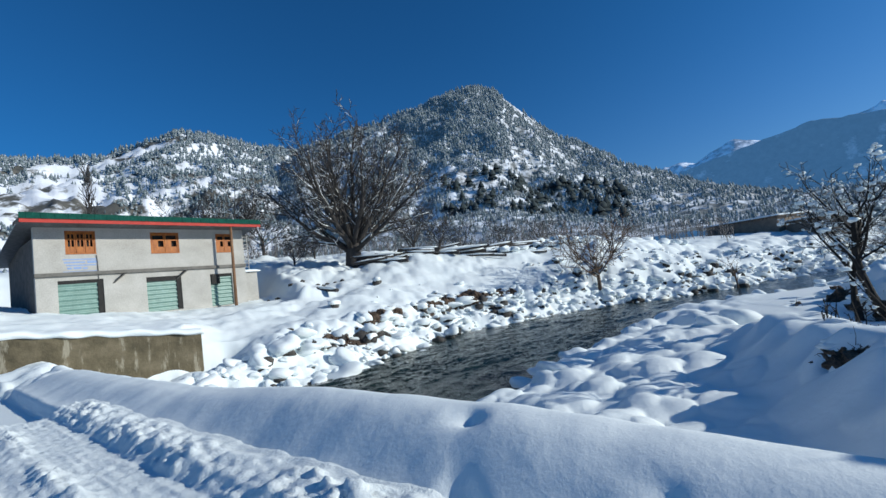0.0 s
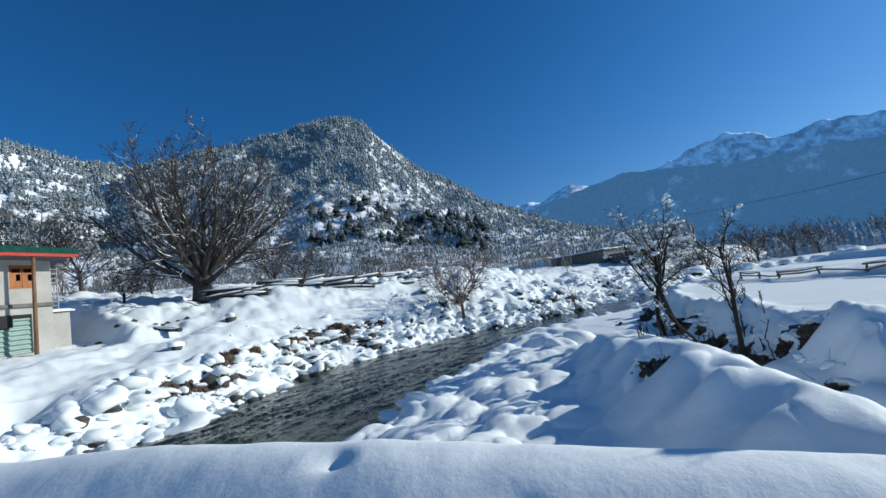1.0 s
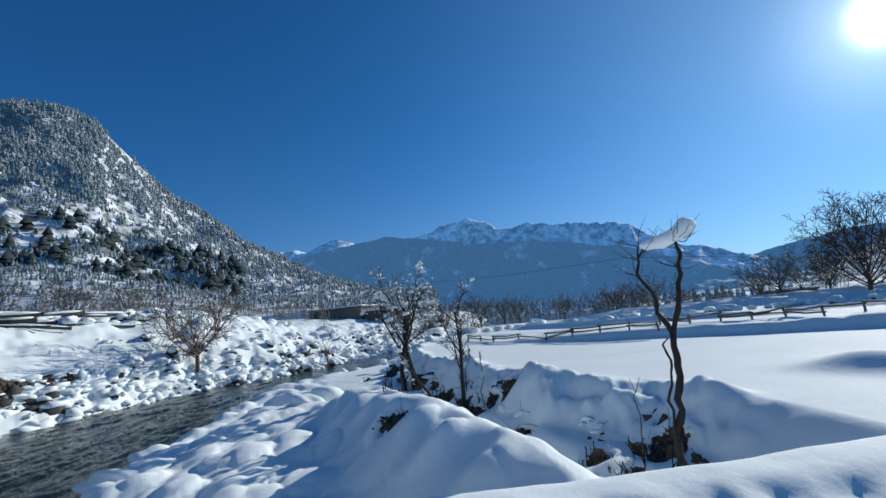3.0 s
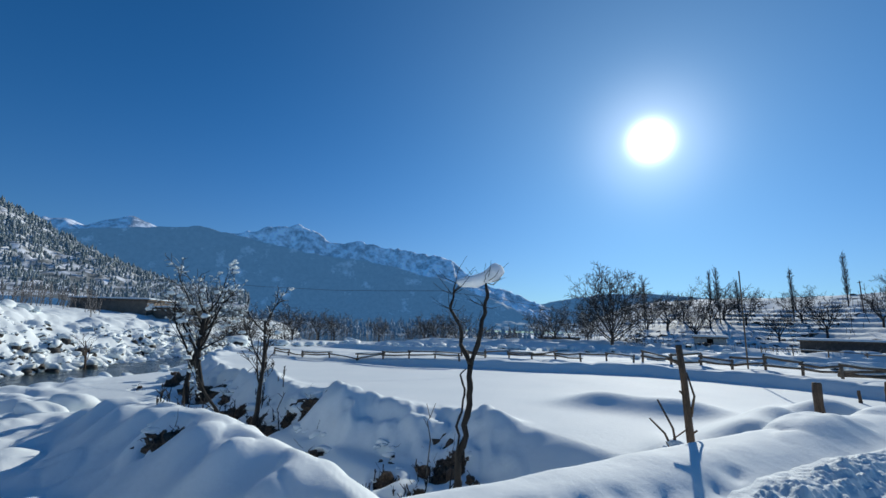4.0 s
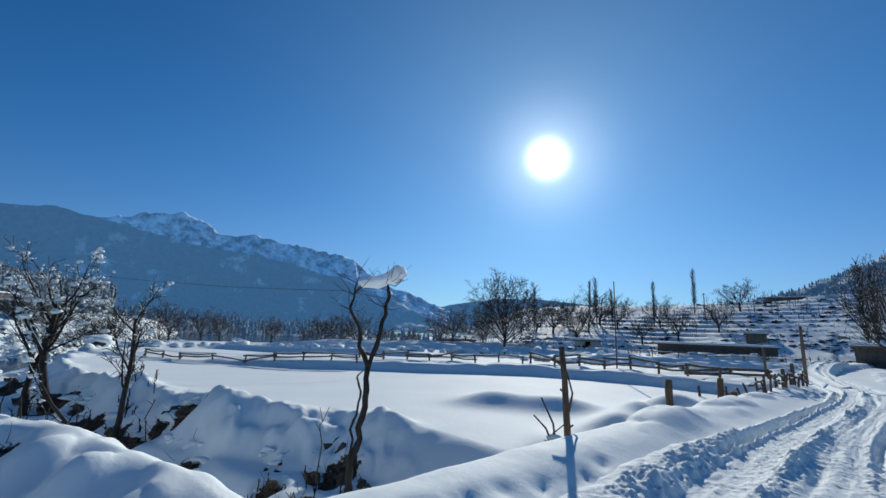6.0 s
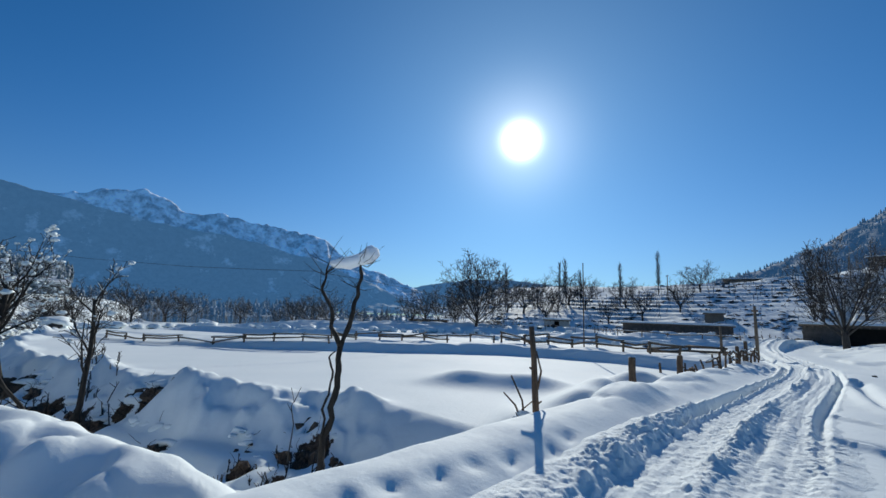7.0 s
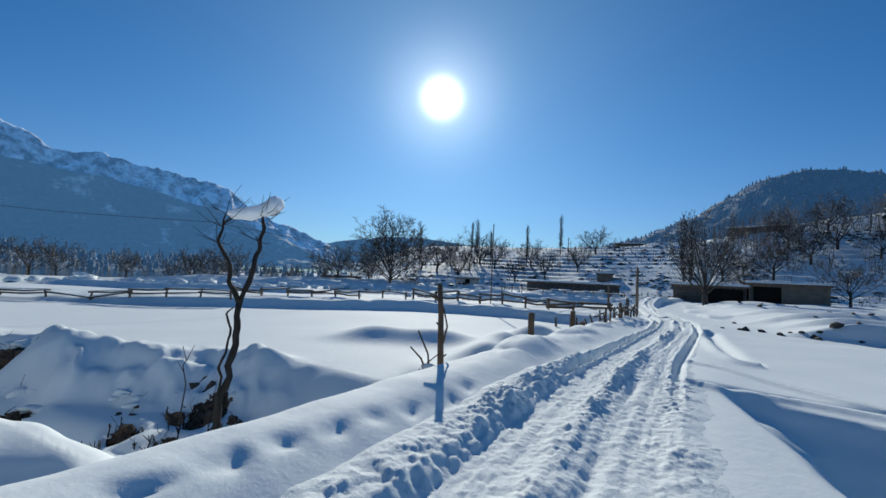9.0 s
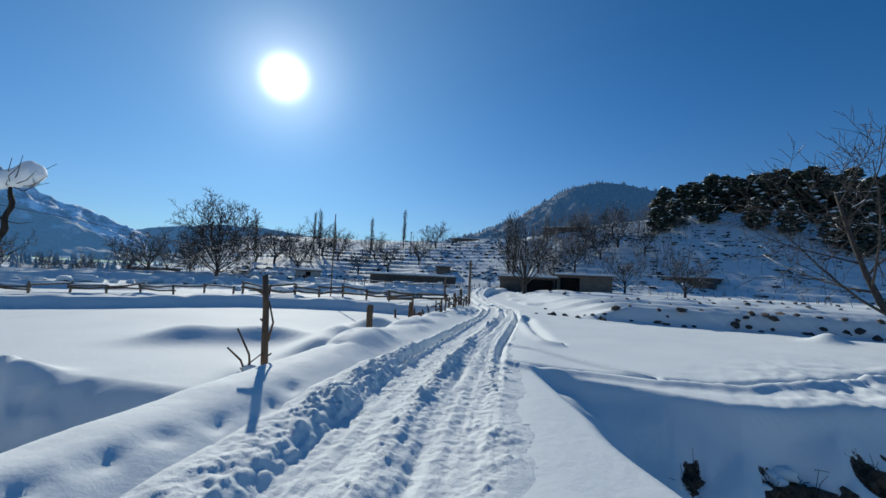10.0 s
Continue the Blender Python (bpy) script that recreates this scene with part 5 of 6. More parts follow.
for azimuth, d, sc in ((97.2, 98, 1.25), (99.3, 96, 1.2), (102.2, 86, 1.2), (104.9, 104, 1.3), (106.9, 100, 1.1), (101.0, 104, 1.2), (103.6, 96, 1.0), (113.4, 92, 1.1), (117.4, 96, 1.15), (119.5, 110, 1.2), (111.6, 102, 1.0), (149.8, 56, 0.9),
                       (53.4, 62, 0.9), (58.4, 66, 0.8), (70.0, 75, 1.0), (72.5, 78, 1.1), (74.5, 72, 0.9), (88.3, 70, 0.9), (84.9, 66, 0.8), (90.4, 75, 1.0),
                       (-3.8, 58, 1.35), (-0.3, 62, 1.0), (-16.6, 56, 0.7), (-19.1, 48, 0.55), (-26.0, 60, 1.6), (-22.5, 62, 1.2), (-29.0, 66, 1.4), (8.2, 78, 1.0), (2.5, 76, 1.1), (13.0, 84, 1.0), (46.5, 60, 1.0), (48.2, 58, 0.9),
                       (135.0, 78, 1.0), (137.5, 82, 1.1), (140.5, 90, 1.1), (133.0, 84, 1.2), (142.5, 96, 1.2), (145.5, 92, 1.0), (138.8, 98, 1.3), (141.8, 104, 1.3),
                       (56.5, 60, 0.6), (64.0, 58, 0.6), (68.0, 66, 0.5), (78.5, 66, 0.5), (81.0, 72, 0.6), (47.5, 44, 0.5), (52.5, 46, 0.5)):
    copy_thing(seeds[rng.randint(3)], stand(azimuth, d, rng.rand() * 6.28, 1.1 * sc * (0.92 + 0.16 * rng.rand())))
pop = bare_tree("poplar_tree", 60, 11.0, 0.12, dict(POPLAR, least=0.024), BARK, stand(115.2, 112), "tall narrow bare poplar on the slope", group="poplars", snow=0.0)
for azimuth, d, sc in ((111.0, 104, 0.95), (104.6, 100, 1.05), (106.4, 102, 0.8), (97.0, 100, 0.95), (103.8, 110, 0.9), (-39.0, 62, 1.2), (129.3, 74, 1.2), (129.9, 75, 1.1)):
    copy_thing(pop, stand(azimuth, d, rng.rand() * 6.28, sc))


# ---- conifers on the near hill ----
def conifer(seed, height, m, label):
    rng = np.random.RandomState(seed)
    t = thing("pine_tree", m, label, "tree", "pines on the hill")
    V, F = tubes([[(Vector((0, 0, -0.5)), height * 0.03), (Vector((0, 0, height * 0.9)), height * 0.008)]], [7])
    mesh_object("trunk", V, F, BARK, t)
    needles, snow = [], []
    for i in range(240):
        f = 0.12 + 0.86 * rng.rand()
        reach = height * 0.36 * math.sin(math.pi * min(1.0, 0.12 + 0.86 * f ** 0.9)) ** 0.8 * (0.35 + 0.7 * rng.rand())
        w = rng.rand() * 6.28
        c = np.array([math.cos(w) * reach, math.sin(w) * reach, height * f])
        s = height * 0.05 * (0.7 + 0.7 * rng.rand())
        v = blob(rng, ICO1, (s * 1.5, s * 1.3, s * 0.65), 0.5)
        needles.append((v + c, ICO1[1]))
        if rng.rand() < 0.16:
            snow.append((blob(rng, ICO1, (s * 1.2, s * 1.0, s * 0.55), 0.4) + c + np.array([0, 0, s * 0.62]), ICO1[1]))
    V, F = gather(needles)
    mesh_object("crown", V, F, CONIFER, t, False)
    V, F = gather(snow)
    tagged(mesh_object("snow", V, F, SNOW, t), kind="stuff")
    return t


pines = [conifer(80 + k, 8.0, stand(az_, d_), "dark bushy pine with patches of snow") for k, (az_, d_) in enumerate(((147.6, 112), (151.0, 118), (155.0, 120)))]
for azimuth, d, sc in ((148.6, 108, 0.8), (147.0, 104, 0.8), (149.6, 120, 1.05), (150.4, 124, 1.1), (152.4, 122, 1.2), (153.6, 120, 1.1), (154.4, 126, 1.2), (156.2, 124, 1.2), (157.5, 118, 1.15), (158.6, 124, 1.3), (160.0, 118, 1.25), (161.3, 124, 1.4),
                       (162.6, 116, 1.3), (164.0, 122, 1.4), (165.5, 116, 1.35), (166.8, 122, 1.4), (152.0, 110, 0.8), (156.5, 108, 0.85), (159.3, 106, 0.8), (163.0, 104, 0.9), (165.0, 102, 0.9), (168.0, 116, 1.4)):
    copy_thing(pines[rng.randint(3)], stand(azimuth, d, rng.rand() * 6.28, sc))


# ---- the snow-capped sapling in the ditch ----
def line(points, r0, r1):
    n = len(points) - 1
    return [(Vector(p), r0 + (r1 - r0) * i / n) for i, p in enumerate(points)]


def crooked(points, r0, r1):
    """A line with knees and knots between its marks."""
    out = []
    n = len(points) - 1
    for i in range(n * 5 + 1):
        k = min(i // 5, n - 1)
        f = i / 5 - k
        p = Vector(points[k]).lerp(Vector(points[k + 1]), f)
        q = Vector((noise.noise(p * 4.1), noise.noise(p * 4.1 + Vector((9, 0, 0))), 0)) * 0.075 * min(1, i / 3, (n * 5 - i) / 3)
        out.append((p + q, (r0 + (r1 - r0) * i / (n * 5)) * (1 + 0.3 * noise.noise(p * 9))))
    return out


def sapling():
    s = thing("sapling", Matrix.Identity(4), "thin dark forked sapling topped by a snow cap", "sapling")
    V, F = tubes([crooked([(7.22, 2.03, -0.95), (7.22, 2.03, -0.76), (7.25, 1.93, -0.25), (7.27, 1.85, 0.55), (7.27, 1.83, 1.02)], 0.064, 0.046),
                  crooked([(7.27, 1.83, 1.0), (7.3, 1.7, 1.45), (7.32, 1.63, 1.86), (7.31, 1.61, 2.1), (7.33, 1.59, 2.42)], 0.046, 0.026)], [8, 7])
    mesh_object("trunk", V, F, BLACK_BARK, s)
    V, F = tubes([crooked([(7.27, 1.83, 1.02), (7.23, 1.99, 1.35), (7.22, 2.03, 1.67), (7.17, 2.19, 1.95), (7.18, 2.16, 2.2), (7.2, 2.1, 2.4)], 0.042, 0.012),
                  crooked([(7.18, 2.0, -0.5), (7.18, 2.0, 0.19), (7.2, 1.93, 0.64), (7.18, 1.97, 0.86), (7.21, 1.89, 0.96)], 0.026, 0.01)], [6, 6])
    mesh_object("limb", V, F, BLACK_BARK, s)
    rng = np.random.RandomState(3)
    tw = []
    for base, n, ln in (((7.33, 1.59, 2.42), 16, 0.42), ((7.18, 2.16, 2.2), 8, 0.5), ((7.17, 2.19, 1.95), 5, 0.4), ((7.31, 1.61, 2.0), 6, 0.4), ((7.2, 2.1, 2.4), 5, 0.45), ((7.3, 1.7, 1.5), 4, 0.3)):
        for _ in range(n):
            d = Vector((rng.normal(0, 0.4), rng.normal(0, 0.9), rng.rand() * 0.9 - 0.1)).normalized()
            a = Vector(base)
            b = a + d * ln * (0.5 + 0.7 * rng.rand())
            tw.append([(a, 0.007), (a.lerp(b, 0.5) + Vector(rng.normal(0, 0.025, 3)), 0.006), (b + Vector((0, 0, 0.06)), 0.003)])
    V, F = tubes(tw, [3] * len(tw))
    tagged(mesh_object("twigs", V, F, BLACK_BARK, s), kind="stuff")
    marks = ((0.0, 7.22, 2.09, 2.39, 0.01), (0.06, 7.23, 2.05, 2.4, 0.07), (0.2, 7.25, 1.95, 2.42, 0.1), (0.42, 7.29, 1.78, 2.44, 0.112), (0.6, 7.33, 1.62, 2.49, 0.105), (0.74, 7.36, 1.52, 2.55, 0.125), (0.86, 7.38, 1.43, 2.61, 0.15), (0.95, 7.39, 1.35, 2.61, 0.12), (0.99, 7.4, 1.3, 2.6, 0.06), (1.0, 7.4, 1.285, 2.6, 0.01))
    f = np.linspace(0, 1, 40)
    col = [np.interp(f, [q[0] for q in marks], [q[k] for q in marks]) for k in range(1, 5)]
    V, F = tubes([[(Vector((col[0][i], col[1][i], col[2][i])), float(col[3][i])) for i in range(40)]], [20])
    V = [tuple(c + 0.03 * noise.noise(Vector(v) * 7 + Vector((k * 5, 0, 0))) for k, c in enumerate(v)) for v in V]
    mesh_object("snow_cap", V, F, CAP_SNOW, s)["label"] = "rounded cap of snow"


sapling()
V, F = tubes([line([(7.55, 2.65, -0.9), (7.57, 2.6, -0.3), (7.55, 2.66, 0.0), (7.56, 2.62, 0.08), (7.54, 2.68, 0.3)], 0.012, 0.005), line([(7.56, 2.62, 0.06), (7.59, 2.53, 0.31)], 0.008, 0.004), line([(7.55, 2.64, -0.1), (7.52, 2.72, 0.05)], 0.007, 0.004)], [5] * 3)
tagged(mesh_object("bare_shoots", V, F, BARK), "thin bare shoots on the ditch bank", "shoots")


def stump_post():
    s = thing("dead_post", Matrix.Identity(4), "cut brown tree post in the snow bank", "post")
    V, F = tubes([line([(7.46, -1.44, -0.3), (7.46, -1.44, -0.02), (7.47, -1.42, 0.44), (7.45, -1.4, 0.94), (7.48, -1.36, 1.47)], 0.062, 0.045)], [8])
    mesh_object("trunk", V, F, BARK_WARM, s)
    V, F = tubes([line([(7.47, -1.41, 1.15), (7.49, -1.3, 1.22), (7.51, -1.19, 1.26)], 0.028, 0.02), line([(7.46, -1.46, 0.45), (7.45, -1.52, 0.74), (7.46, -1.44, 1.07)], 0.022, 0.012),
                  line([(7.46, -1.44, 0.2), (7.46, -1.53, 0.26)], 0.02, 0.012), line([(7.46, -1.42, 0.72), (7.47, -1.33, 0.8)], 0.022, 0.015)], [6, 6, 5, 5])
    mesh_object("branch_stub", V, F, BARK_WARM, s)
    V, F = tubes([line([(7.4, -1.25, -0.2), (7.4, -1.23, 0.02), (7.4, -1.2, 0.27), (7.43, -1.02, 0.66)], 0.022, 0.014), line([(7.4, -1.25, -0.2), (7.42, -1.09, 0.19), (7.45, -0.9, 0.38)], 0.02, 0.012),
                  line([(7.42, -1.3, -0.1), (7.42, -1.2, 0.12), (7.42, -1.42, 0.3)], 0.016, 0.01), line([(7.35, -1.2, -0.1), (7.3, -1.08, 0.1)], 0.012, 0.007)], [6, 6, 5, 5])
    mesh_object("side_shoot", V, F, BARK_WARM, s)
    rng = np.random.RandomState(12)
    V, F = gather([(blob(rng, ICO2, (q, q * 0.9, q * 0.75), 0.3) + np.array(c), ICO2[1]) for c, q in (((7.4, -1.22, 0.02), 0.13), ((7.38, -1.3, -0.04), 0.15), ((7.5, -1.55, -0.02), 0.09), ((7.42, -1.1, -0.06), 0.1))])
    mesh_object("snow_lump", V, F, SNOW, s)["label"] = "lump of snow caught in the shoots"


stump_post()


# ---- fences ----
def fence(name, pts, step, height, rails, label, seed, radius=0.05, rail_skip=0.15, lean=0.06, mat=None):
    rng = np.random.RandomState(seed)
    f = thing(name, Matrix.Identity(4), label, "fence", "field fences")
    mat = mat or WOOD
    spots = []
    for a, b in zip(pts[:-1], pts[1:]):
        L = math.hypot(b[0] - a[0], b[1] - a[1])
        n = max(1, round(L / step))
        spots += [(a[0] + (b[0] - a[0]) * i / n, a[1] + (b[1] - a[1]) * i / n) for i in range(n)]
    spots.append(pts[-1])
    tops = []
    for x, y in spots:
        z = ground_at(x, y)
        h = height * (0.75 + 0.5 * rng.rand())
        top = Vector((x + rng.normal(0, lean), y + rng.normal(0, lean), z + h))
        V, F = tubes([[(Vector((x, y, z - 0.3)), radius * (0.8 + 0.5 * rng.rand())), (Vector((x, y, z)).lerp(top, 0.6), radius), (top, radius * 0.85)]], [6])
        mesh_object("post", V, F, mat, f)
        tops.append((x, y, z))
    for r in range(rails):
        k = height * (0.85 - 0.42 * r)
        for a, b in zip(tops[:-1], tops[1:]):
            if rng.rand() < rail_skip:
                continue
            p, q = Vector(a) + Vector((0, 0, k + rng.normal(0, 0.05))), Vector(b) + Vector((0, 0, k + rng.normal(0, 0.05)))
            d = (q - p) * 0.06
            V, F = tubes([[(p - d, radius * 0.95), (p.lerp(q, 0.5) + Vector((0, 0, rng.normal(0, 0.03) - 0.02)), radius * 0.85), (q + d, radius * 0.7)]], [5])
            mesh_object("rail", V, F, mat, f)
            if rng.rand() < 0.6:
                up = Vector((0, 0, radius * 1.0))
                V, F = tubes([[(p + up, radius * 0.5), (p.lerp(q, 0.5) + up, radius * 0.6), (q + up, radius * 0.4)]], [5])
                mesh_object("rail_snow", V, F, SNOW, f)
    return f


def edge_line(a0, a1, out, n=8):
    """Points along the far edge of the snowfield, out metres behind it."""
    ang = [math.degrees(math.atan2(px, py)) for px, py in FIELD_END]
    dist = [math.hypot(px, py) for px, py in FIELD_END]
    return [polar(a, float(np.interp(a, ang, dist)) + out) for a in np.linspace(a0, a1, n)]


fence("rail_fence", edge_line(51.5, 74.5, 0.25), 1.9, 0.38, 2, "weathered wooden rail fence along the snowfield", 1, 0.045, 0.08)
fence("rail_fence", edge_line(74.8, 95.5, 2.0), 1.7, 0.42, 2, "dark wooden rail fence half buried behind the snowfield", 3, 0.05, 0.25)
fence("rail_fence", edge_line(96.5, 117, 2.2), 1.9, 0.6, 2, "sagging wooden rail fence behind the snowfield", 2, 0.06, 0.1)
fence("rail_fence", [polar(114, 27.5), polar(118, 27), polar(121.5, 26)], 2.6, 0.4, 2, "fallen rails on the bank beside the road", 8, 0.08, 0.0)
fence("rail_fence", [polar(108, 52), polar(116, 50), polar(123, 48)], 2.6, 0.8, 1, "far wooden fence before the shed", 4)
fence("stake_fence", [polar(117.6, 16.4), polar(119.0, 17.4), polar(121.0, 18.6), polar(122.6, 20.6), polar(124.4, 24.4)], 0.5, 0.5, 2, "rough stick fence beside the road", 6, 0.034, 0.3, 0.1, BARK_WARM)


def stake(azimuth, d, height, r, seed):
    """A cut stake with a split top, leaning a little."""
    rng = np.random.RandomState(seed)
    x, y = polar(azimuth, d)
    z = ground_at(x, y)
    lean = Vector((rng.normal(0, 0.05), rng.normal(0, 0.05), 1))
    pts = [(lean * (h * height) + Vector((0, 0, 0)), r * k) for h, k in ((-0.4, 1.1), (0.0, 1.1), (0.35, 0.95), (0.7, 1.0), (0.97, 0.9), (1.0, 0.75))]
    V, F = tubes([pts], [10])
    V = [tuple(Vector(v) + Vector((noise.noise(Vector(v) * 9 + Vector((seed, 0, 0))), noise.noise(Vector(v) * 9 + Vector((0, seed, 0))), 0.6 * noise.noise(Vector(v) * 14))) * r * 0.3) for v in V]
    ob = mesh_object("stake", V, F, BARK_WARM)
    ob.matrix_basis = Matrix.Translation((x, y, z))
    tagged(ob, "thick cut brown stake standing in the snow bank", "stake", "road stakes")


stake(112.1, 13.6, 0.78, 0.1, 1)
stake(117.1, 18.0, 0.8, 0.1, 2)
stake(115.1, 19.4, 0.38, 0.05, 3)
stake(118.3, 16.6, 0.34, 0.1, 4)
stake(122.6, 20.8, 0.75, 0.07, 5)
stake(123.4, 22.5, 0.85, 0.07, 6)
stake(121.0, 18.7, 0.62, 0.045, 7)


def pole(name, azimuth, d, height, r, label, arm=0.0, mat=None, lean=0.0):
    x, y = polar(azimuth, d)
    z = ground_at(x, y)
    p = thing(name, Matrix.Translation((x, y, z)), label, "pole")
    V, F = tubes([[(Vector((0, 0, -0.4)), r), (Vector((lean * 0.5, 0, height * 0.5)), r * 0.9), (Vector((lean, 0, height)), r * 0.75)]], [8])
    mesh_object("shaft", V, F, mat or WOOD, p)
    if arm:
        part("crossarm", boxes(((lean - arm / 2, -0.04, height - 0.3), (lean + arm / 2, 0.04, height - 0.2)), bevel=0.01), mat or WOOD, p)
    return p


pole("wooden_pole", 124.4, 28, 2.75, 0.09, "short wooden pole beside the road", 0.4)
pole("power_pole", 116.2, 106, 5.6, 0.1, "power pole on the slope", 1.3)
pole("slender_pole", 106.7, 25, 4.6, 0.035, "slender bare pole behind the fence")
pole("slender_pole", 121.2, 27.5, 1.35, 0.07, "short grey pole on the bank beside the road")
pole("yard_post", -26.1, 37.2, 6.3, 0.12, "orange-brown wooden post under the eaves of the house", 0.0, POST_WOOD, 0.1)

# the wire across the valley
wire_pts = [polar(40.0, 60), polar(49.0, 40), polar(58.0, 31), polar(64.2, 26), polar(71.9, 24), polar(80.0, 25), polar(89.2, 30), polar(98.0, 44)]
wire_z = [6.6, 4.75, 4.05, 3.75, 3.7, 3.35, 2.9, 2.6]
V, F = tubes([[(Vector((x, y, z)), 0.012) for (x, y), z in zip(wire_pts, wire_z)]], [5])
wire = mesh_object("power_line", V, F, DARK)
tagged(wire, "thin dark power line sagging across the field", "cable")


# ---- boulders ----
def boulder_set(spots, rng, base_rock, base_cap):
    rocks, caps = [], []
    for x, y, z, s in spots:
        a, b, c = s * (0.75 + 0.5 * rng.rand()), s * (0.75 + 0.5 * rng.rand()), s * (0.7 + 0.35 * rng.rand())
        open_ = fbm(np.array([x * 0.35 + 40]), np.array([y * 0.35]), 2)[0] > 0.05
        rocks.append((blob(rng, base_rock, (a, b, c * (1.05 if open_ else 0.8)), 0.34) + np.array([x, y, z + (0.12 if open_ else -0.2) * s]), base_rock[1]))
        k = (0.9 + 0.25 * rng.rand()) if open_ else (1.2 + 0.5 * rng.rand())
        v = blob(rng, base_cap, (a * k, b * k, c * (0.6 + 0.45 * rng.rand()) * (1.0 if len(spots) > 1 else 1.3)), 0.34 if len(spots) > 1 else 0.24)
        v[:, 2] = np.where(v[:, 2] < 0, v[:, 2] * (0.4 if open_ else 0.9), v[:, 2])
        top = np.array([x + 0.12 * s * rng.normal(), y + 0.12 * s * rng.normal(), z + (0.15 * s + c * 0.82 if open_ else 0.1 * s)])
        v[:, 2] += v[:, 0] * rng.normal(0, 0.18) + v[:, 1] * rng.normal(0, 0.18)
        if open_ and rng.rand() < 0.2 and len(spots) > 1:
            continue
        caps.append((v + top, base_cap[1]))
        if rng.rand() < 0.7:
            w = blob(rng, ICO1, (a * 0.7, b * 0.7, c * 0.5), 0.2)
            caps.append((w + top + np.array([rng.normal(0, a * 0.6), rng.normal(0, b * 0.6), -0.1 * s]), ICO1[1]))
    return gather(rocks), gather(caps)


rng = np.random.RandomState(8)
cand = np.stack([rng.uniform(-16, 62, 15000), rng.uniform(14, 66, 15000)], 1)
dr, side, hw = line_distance(cand[:, 0], cand[:, 1], RIVER)
off = dr - hw
ok = (side > 0) & (off > -0.4) & (off < 9) & (rng.rand(len(cand)) < np.where(off < 3.0, 1.0, np.where(cand[:, 0] > 9, 0.3, 0.04))) & ((cand[:, 0] > -9) | (off < 5)) & ~((cand[:, 0] < -10.5) & (-(cand[:, 0] + 24.0) * 0.6126 + (cand[:, 1] - 11.5) * 0.7904 < 0.1))
far_b = cand[ok]
offs = off[ok]
taken = []
for (x, y), o in zip(far_b, offs):
    s = (0.12 + 0.4 * rng.rand() ** 2) * (1.0 if o < 4.5 else 0.65)
    if all((x - a) ** 2 + (y - b) ** 2 > (s + t) ** 2 * 0.2 for a, b, t in taken):
        taken.append((x, y, s))
zs = land(np.array([t[0] for t in taken]), np.array([t[1] for t in taken]))
spots = [(x, y, max(z, WATER_Z) - 0.05, s) for (x, y, s), z in zip(taken, zs)]
spots.sort(key=lambda q: math.hypot(q[0], q[1]))
near_spots, rest = spots[:70], spots[70:2600]
split = sum(math.hypot(q[0], q[1]) < 31 for q in rest)
(RV, RF), (CV, CF) = boulder_set(rest[:split], rng, ICO1, ICO2)
(RV2, RF2), (CV2, CF2) = boulder_set(rest[split:], rng, ICO1, ICO1)
(RV, RF), (CV, CF) = gather([(RV, RF), (RV2, RF2)]), gather([(CV, CF), (CV2, CF2)])
tagged(mesh_object("bank_rocks", RV, RF, ROCK), "dark wet rocks along the far river bank", "rocks", kind="stuff")
tagged(mesh_object("bank_snow_pillows", CV, CF, SNOW), "rounded snow pillows on the bank rocks", "snow", kind="stuff")


def boulder(x, y, z, s, rng, label):
    b = thing("boulder", Matrix.Translation((x, y, z)), label, "boulder", "snowy river boulders")
    (v, f), (cv, cf) = boulder_set([(0, 0, 0, s)], rng, ICO2, ICO3)
    mesh_object("rock", v, f, ROCK, b)
    mesh_object("snow_cap", cv, cf, SNOW, b)


for x, y, z, s in near_spots:
    boulder(x, y, z, s, rng, "dark river boulder under a thick snow pillow")


# boulders standing in the water and at the tip of the near bar
for x, y, z, s in ((16.4, 26.2, -2.3, 0.5), (17.6, 26.4, -2.3, 0.6), (18.8, 26.7, -2.35, 0.55), (17.0, 25.6, -2.3, 0.3), (21.6, 28.2, -2.35, 0.45), (2.9, 13.9, -2.3, 0.6), (3.7, 14.9, -2.3, 0.75), (2.3, 14.4, -2.4, 0.4), (4.6, 16.4, -2.3, 0.5),
                   (6.2, 18.6, -2.3, 0.4), (-1.9, 24.3, -2.5, 0.3), (2.6, 26.4, -2.5, 0.25), (8.6, 20.6, -2.2, 0.4), (10.0, 16.6, -1.6, 0.45), (11.2, 17.2, -1.6, 0.5)):
    boulder(x, y, z, s, rng, "boulder standing in the river under a snow pillow")


